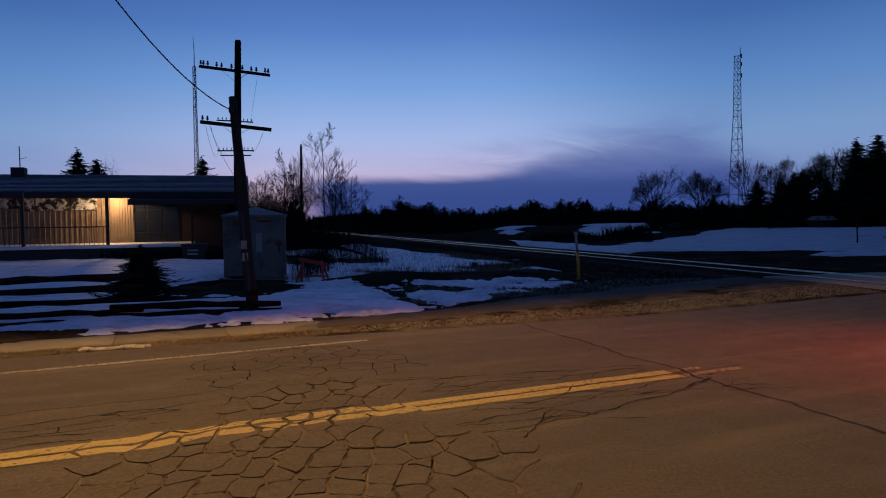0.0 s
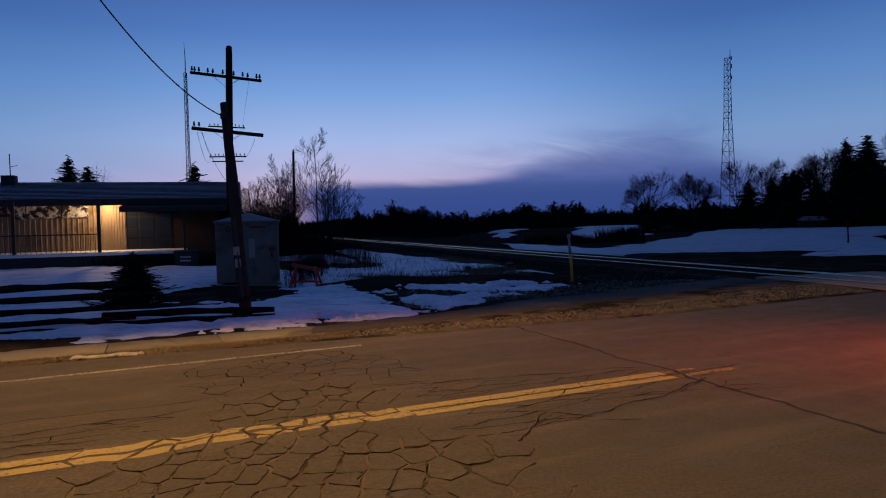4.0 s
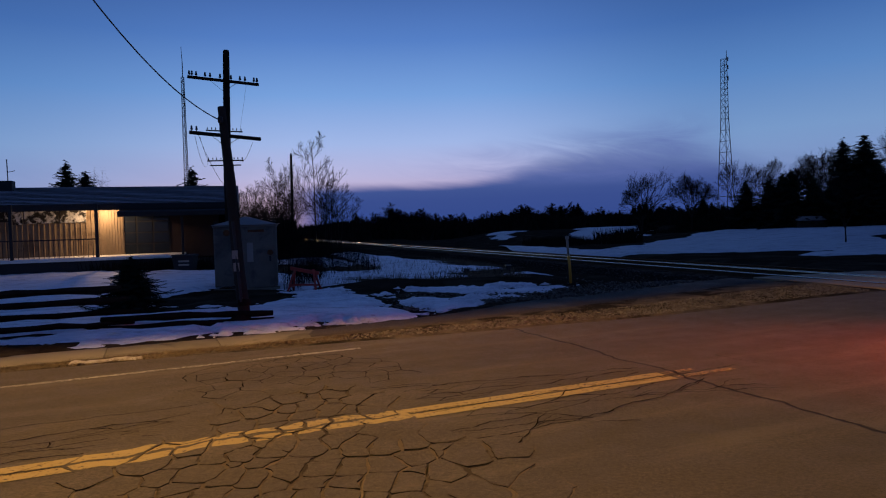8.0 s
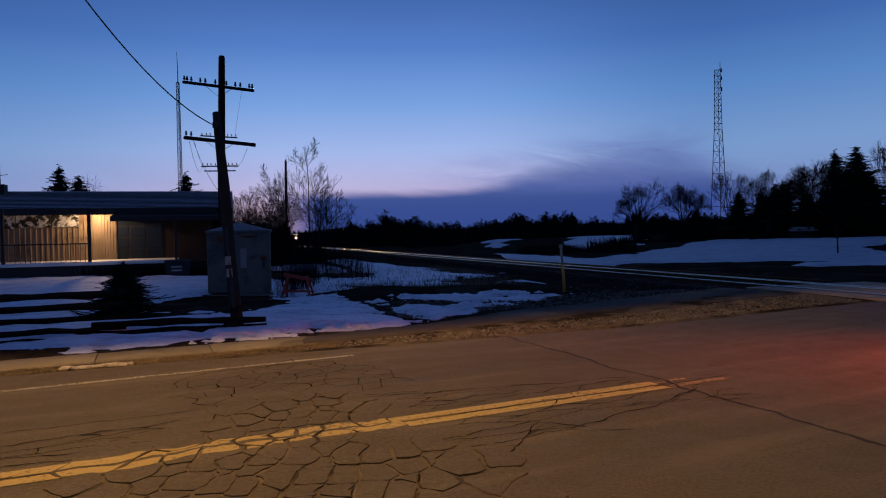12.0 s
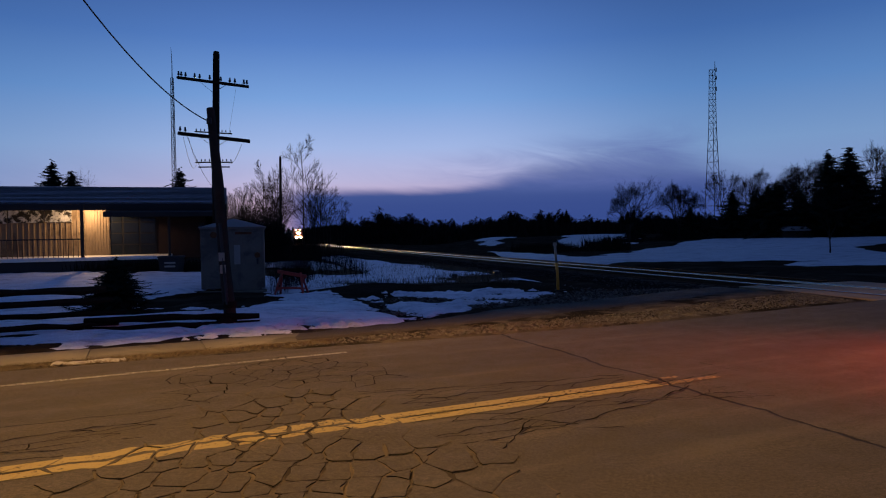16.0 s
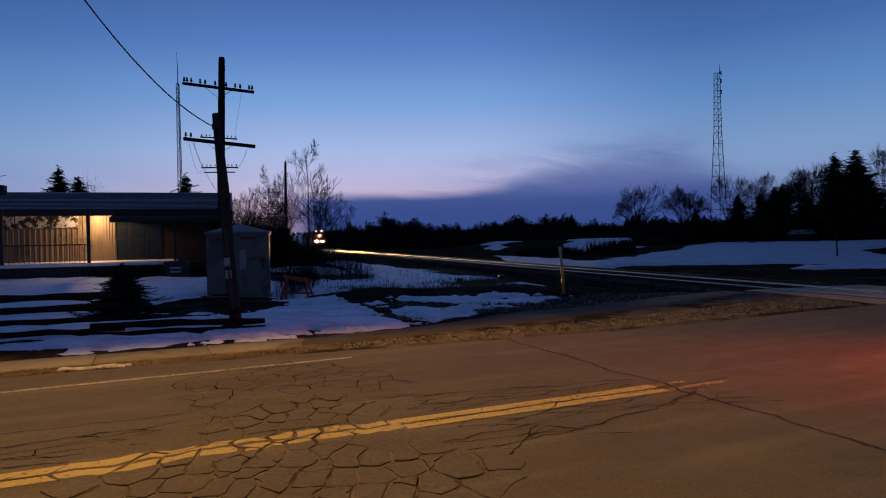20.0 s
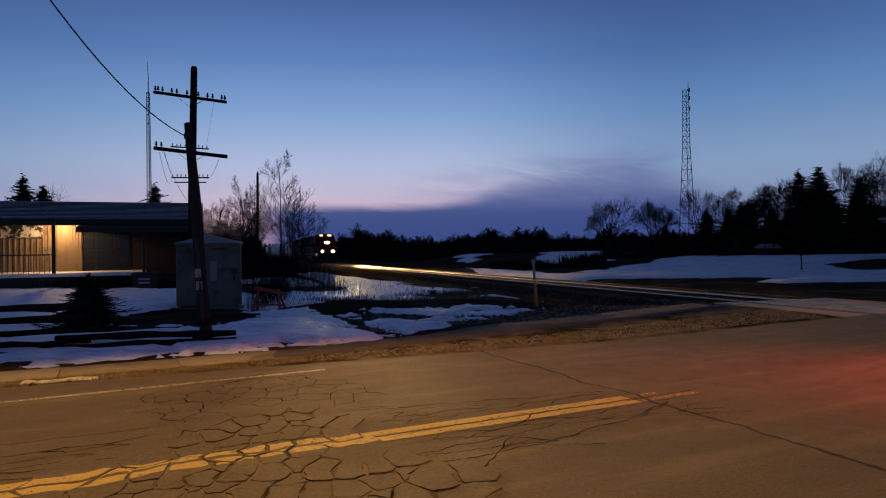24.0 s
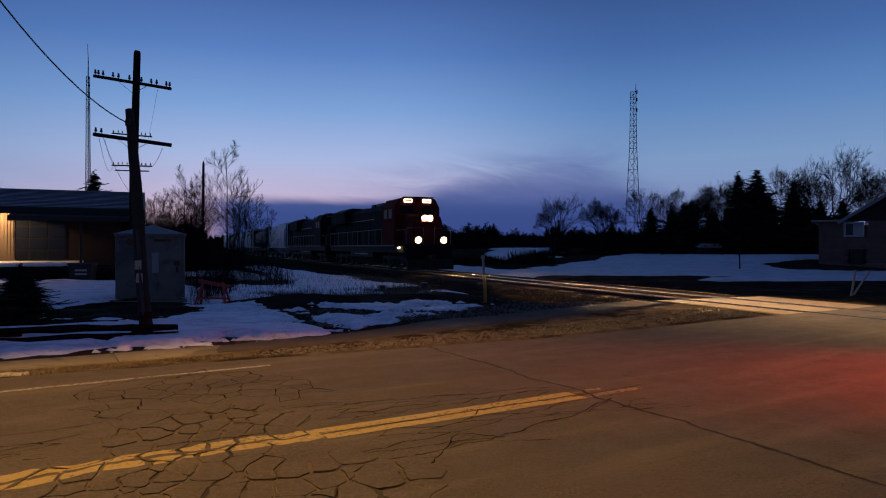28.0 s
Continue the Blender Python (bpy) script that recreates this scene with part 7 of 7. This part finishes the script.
    part("inverter_box", S().prism([(-1.35, 2.2), (-1.35, 3.9), (-0.9, 4.34), (0.9, 4.34), (1.35, 3.9), (1.35, 2.2)], 5.5, 7.9), LOCO_BLACK, t, "equipment box behind the cab")
    part("exhaust", S().box((0, 11.6, 4.44), (0.7, 0.9, 0.3)), UNDER, t)
    part("blower", S().box((0, 8.9, 4.42), (1.3, 1.6, 0.24), None, 0.05), LOCO_GREY, t)
    for y in (13.2, 14.4):
        part("fan", S().tube([(0, y, 4.3), (0, y, 4.42)], 0.5, 16), LOCO_GREY, t)
    horn = part("horn", S().box((0, 6.2, 4.42), (0.5, 0.2, 0.10)), UNDER, t)
    for x in (-0.2, 0, 0.2):
        part("bell", S().tube([(x, 6.15, 4.52), (x, 5.85, 4.52)], [0.03, 0.08], 8), STEEL, horn)
    part("fuel_tank", S().prism([(-1.4, 0.75), (-1.1, 0.35), (1.1, 0.35), (1.4, 0.75), (1.4, 1.12), (-1.4, 1.12)], 8.0, 14.2), UNDER, t, "fuel tank")
    part("tank_panel", S().box((-1.42, 11.0, 0.98), (0.03, 3.4, 0.10)), LOCO_WHITE, t, "pale tank edge")
    # handrails
    for sx in (-1, 1):
        rail = part("handrail", S().tube([(sx * 1.45, 5.7, 2.62), (sx * 1.45, 21.2, 2.62)], 0.02, 6), LOCO_WHITE, t, "long handrail")
        for k in range(11):
            part("stanchion", S().tube([(sx * 1.45, 5.8 + k * 1.53, 1.62), (sx * 1.45, 5.8 + k * 1.53, 2.62)], 0.02, 6), LOCO_WHITE, rail)
        part("front_rail", S().tube([(sx * 1.4, 0.85, 1.62), (sx * 1.4, 0.85, 2.6), (sx * 0.35, 0.85, 2.6), (sx * 0.35, 0.85, 1.62)], 0.02, 6), LOCO_WHITE, t, "white front handrail")
        part("corner_rail", S().tube([(sx * 1.46, 1.0, 0.6), (sx * 1.46, 1.0, 2.5), (sx * 1.46, 2.7, 2.5)], 0.022, 6), LOCO_WHITE, t, "white corner handrail")
        st = part("steps", S().box((sx * 1.3, 1.25, 0.95), (0.3, 0.06, 1.2)), UNDER, t, "boarding steps")
        for k in range(4):
            part("tread", S().box((sx * 1.34, 1.5, 0.42 + k * 0.32), (0.36, 0.5, 0.04)), LOCO_WHITE if k == 0 else UNDER, st)
        if lit:
            part("step_light", S().box((sx * 1.42, 2.35, 1.42), (0.05, 0.42, 0.09)), MARKER, t, "warm step light")
            part("walkway_light", S().ball((sx * 1.02, 7.4, 2.98), 0.055), MARKER, t, "small walkway light")
    truck(t, 4.2)
    truck(t, 18.0)
    return t


def hopper():
    t = thing("hopper_car", "pale grey covered hopper car", "rail car")
    body = [(-1.5, 1.5), (-1.58, 2.5), (-1.52, 3.6), (-1.2, 4.25), (-0.6, 4.5), (0.6, 4.5), (1.2, 4.25), (1.52, 3.6), (1.58, 2.5), (1.5, 1.5)]
    part("body", S().prism(body, 2.2, 15.6), HOPPER, t, "curved grey steel side", False)
    part("side_sill", S().box((0, 8.9, 1.4), (3.1, 17.0, 0.18)), HOPPER, t, "pale side sill")
    for y0, y1 in ((0.7, 2.2), (17.1, 15.6)):
        # the end's shade is in the colour: dark steel, not hopper grey
        part("end_sheet", S().side_prism([(y0, 1.3), (y0, 1.5), (y1, 4.3), (y1, 1.3)], -1.3, 1.3), UNDER, t, "sloping end, its shade put in as dark colour")
        for sx in (-1, 1):
            part("end_post", S().box((sx * 1.4, y0, 2.9), (0.10, 0.10, 2.9)), HOPPER, t)
            lad = part("ladder", S().box((sx * 1.52, (y0 + y1) / 2 + 0.1, 2.9), (0.04, 0.05, 2.9)), HOPPER, t)
            for k in range(7):
                part("rung", S().box((sx * 1.52, y0 + (0.3 if y1 > y0 else -0.3), 1.7 + k * 0.38), (0.03, 0.5, 0.03)), HOPPER, lad)
    for y in (3.7, 7.1, 10.7, 14.1):
        part("bay", S().prism([(-1.3, 1.4), (1.3, 1.4), (0.35, 0.45), (-0.35, 0.45)], y - 1.1, y + 1.1), HOPPER, t, "discharge bay")
        part("hatch", S().box((0, y, 4.56), (0.9, 2.0, 0.12)), HOPPER, t)
    part("running_board", S().box((0.85, 8.9, 4.50), (0.5, 15.5, 0.05)), STEEL, t)
    truck(t, 2.3, 2, 1.75, 0.46)
    truck(t, 15.5, 2, 1.75, 0.46)
    return t


def tank_car():
    t = thing("tank_car", "black cylindrical tank car", "rail car")
    n = 20
    part("tank", S().tube([(0, 0.9, 2.75), (0, 1.2, 2.75), (0, 1.7, 2.75), (0, 16.1, 2.75), (0, 16.6, 2.75), (0, 16.9, 2.75)], [0.6, 1.2, 1.48, 1.48, 1.2, 0.6], n), TANK, t, "", True)
    part("frame", S().box((0, 8.9, 1.15), (2.2, 17.4, 0.24)), UNDER, t)
    part("dome", S().tube([(0, 8.9, 4.2), (0, 8.9, 4.6)], 0.55, 14), TANK, t)
    part("platform", S().box((0, 8.9, 4.3), (2.4, 1.9, 0.05)), STEEL, t)
    truck(t, 2.3, 2, 1.75, 0.46)
    truck(t, 15.5, 2, 1.75, 0.46)
    return t


# ---------------------------------------------------------------- the run of the train
# seconds, and how far up the line the front coupler is
RUN = [(0.0, 433.0), (8.0, 314.6), (12.0, 258.0), (17.0, 190.8), (20.0, 144.9), (23.0, 99.0), (25.0, 68.1), (26.0, 52.0), (27.0, 35.6), (28.0, 19.3)]


def motions():
    cars = [locomotive(True), locomotive(False)]
    gap = 22.2
    h, k = hopper(), tank_car()
    cars += [h, k, copy_thing(h, pose(0, 0, 0)), copy_thing(h, pose(0, 0, 0)), copy_thing(k, pose(0, 0, 0)), copy_thing(h, pose(0, 0, 0))]
    at = 0.0
    for i, c in enumerate(cars):
        walk(c, [(t, TRACK @ pose(0, y + at, RAIL_Z)) for t, y in RUN])
        at += gap if i < 2 else 18.1


cracked()
motions()
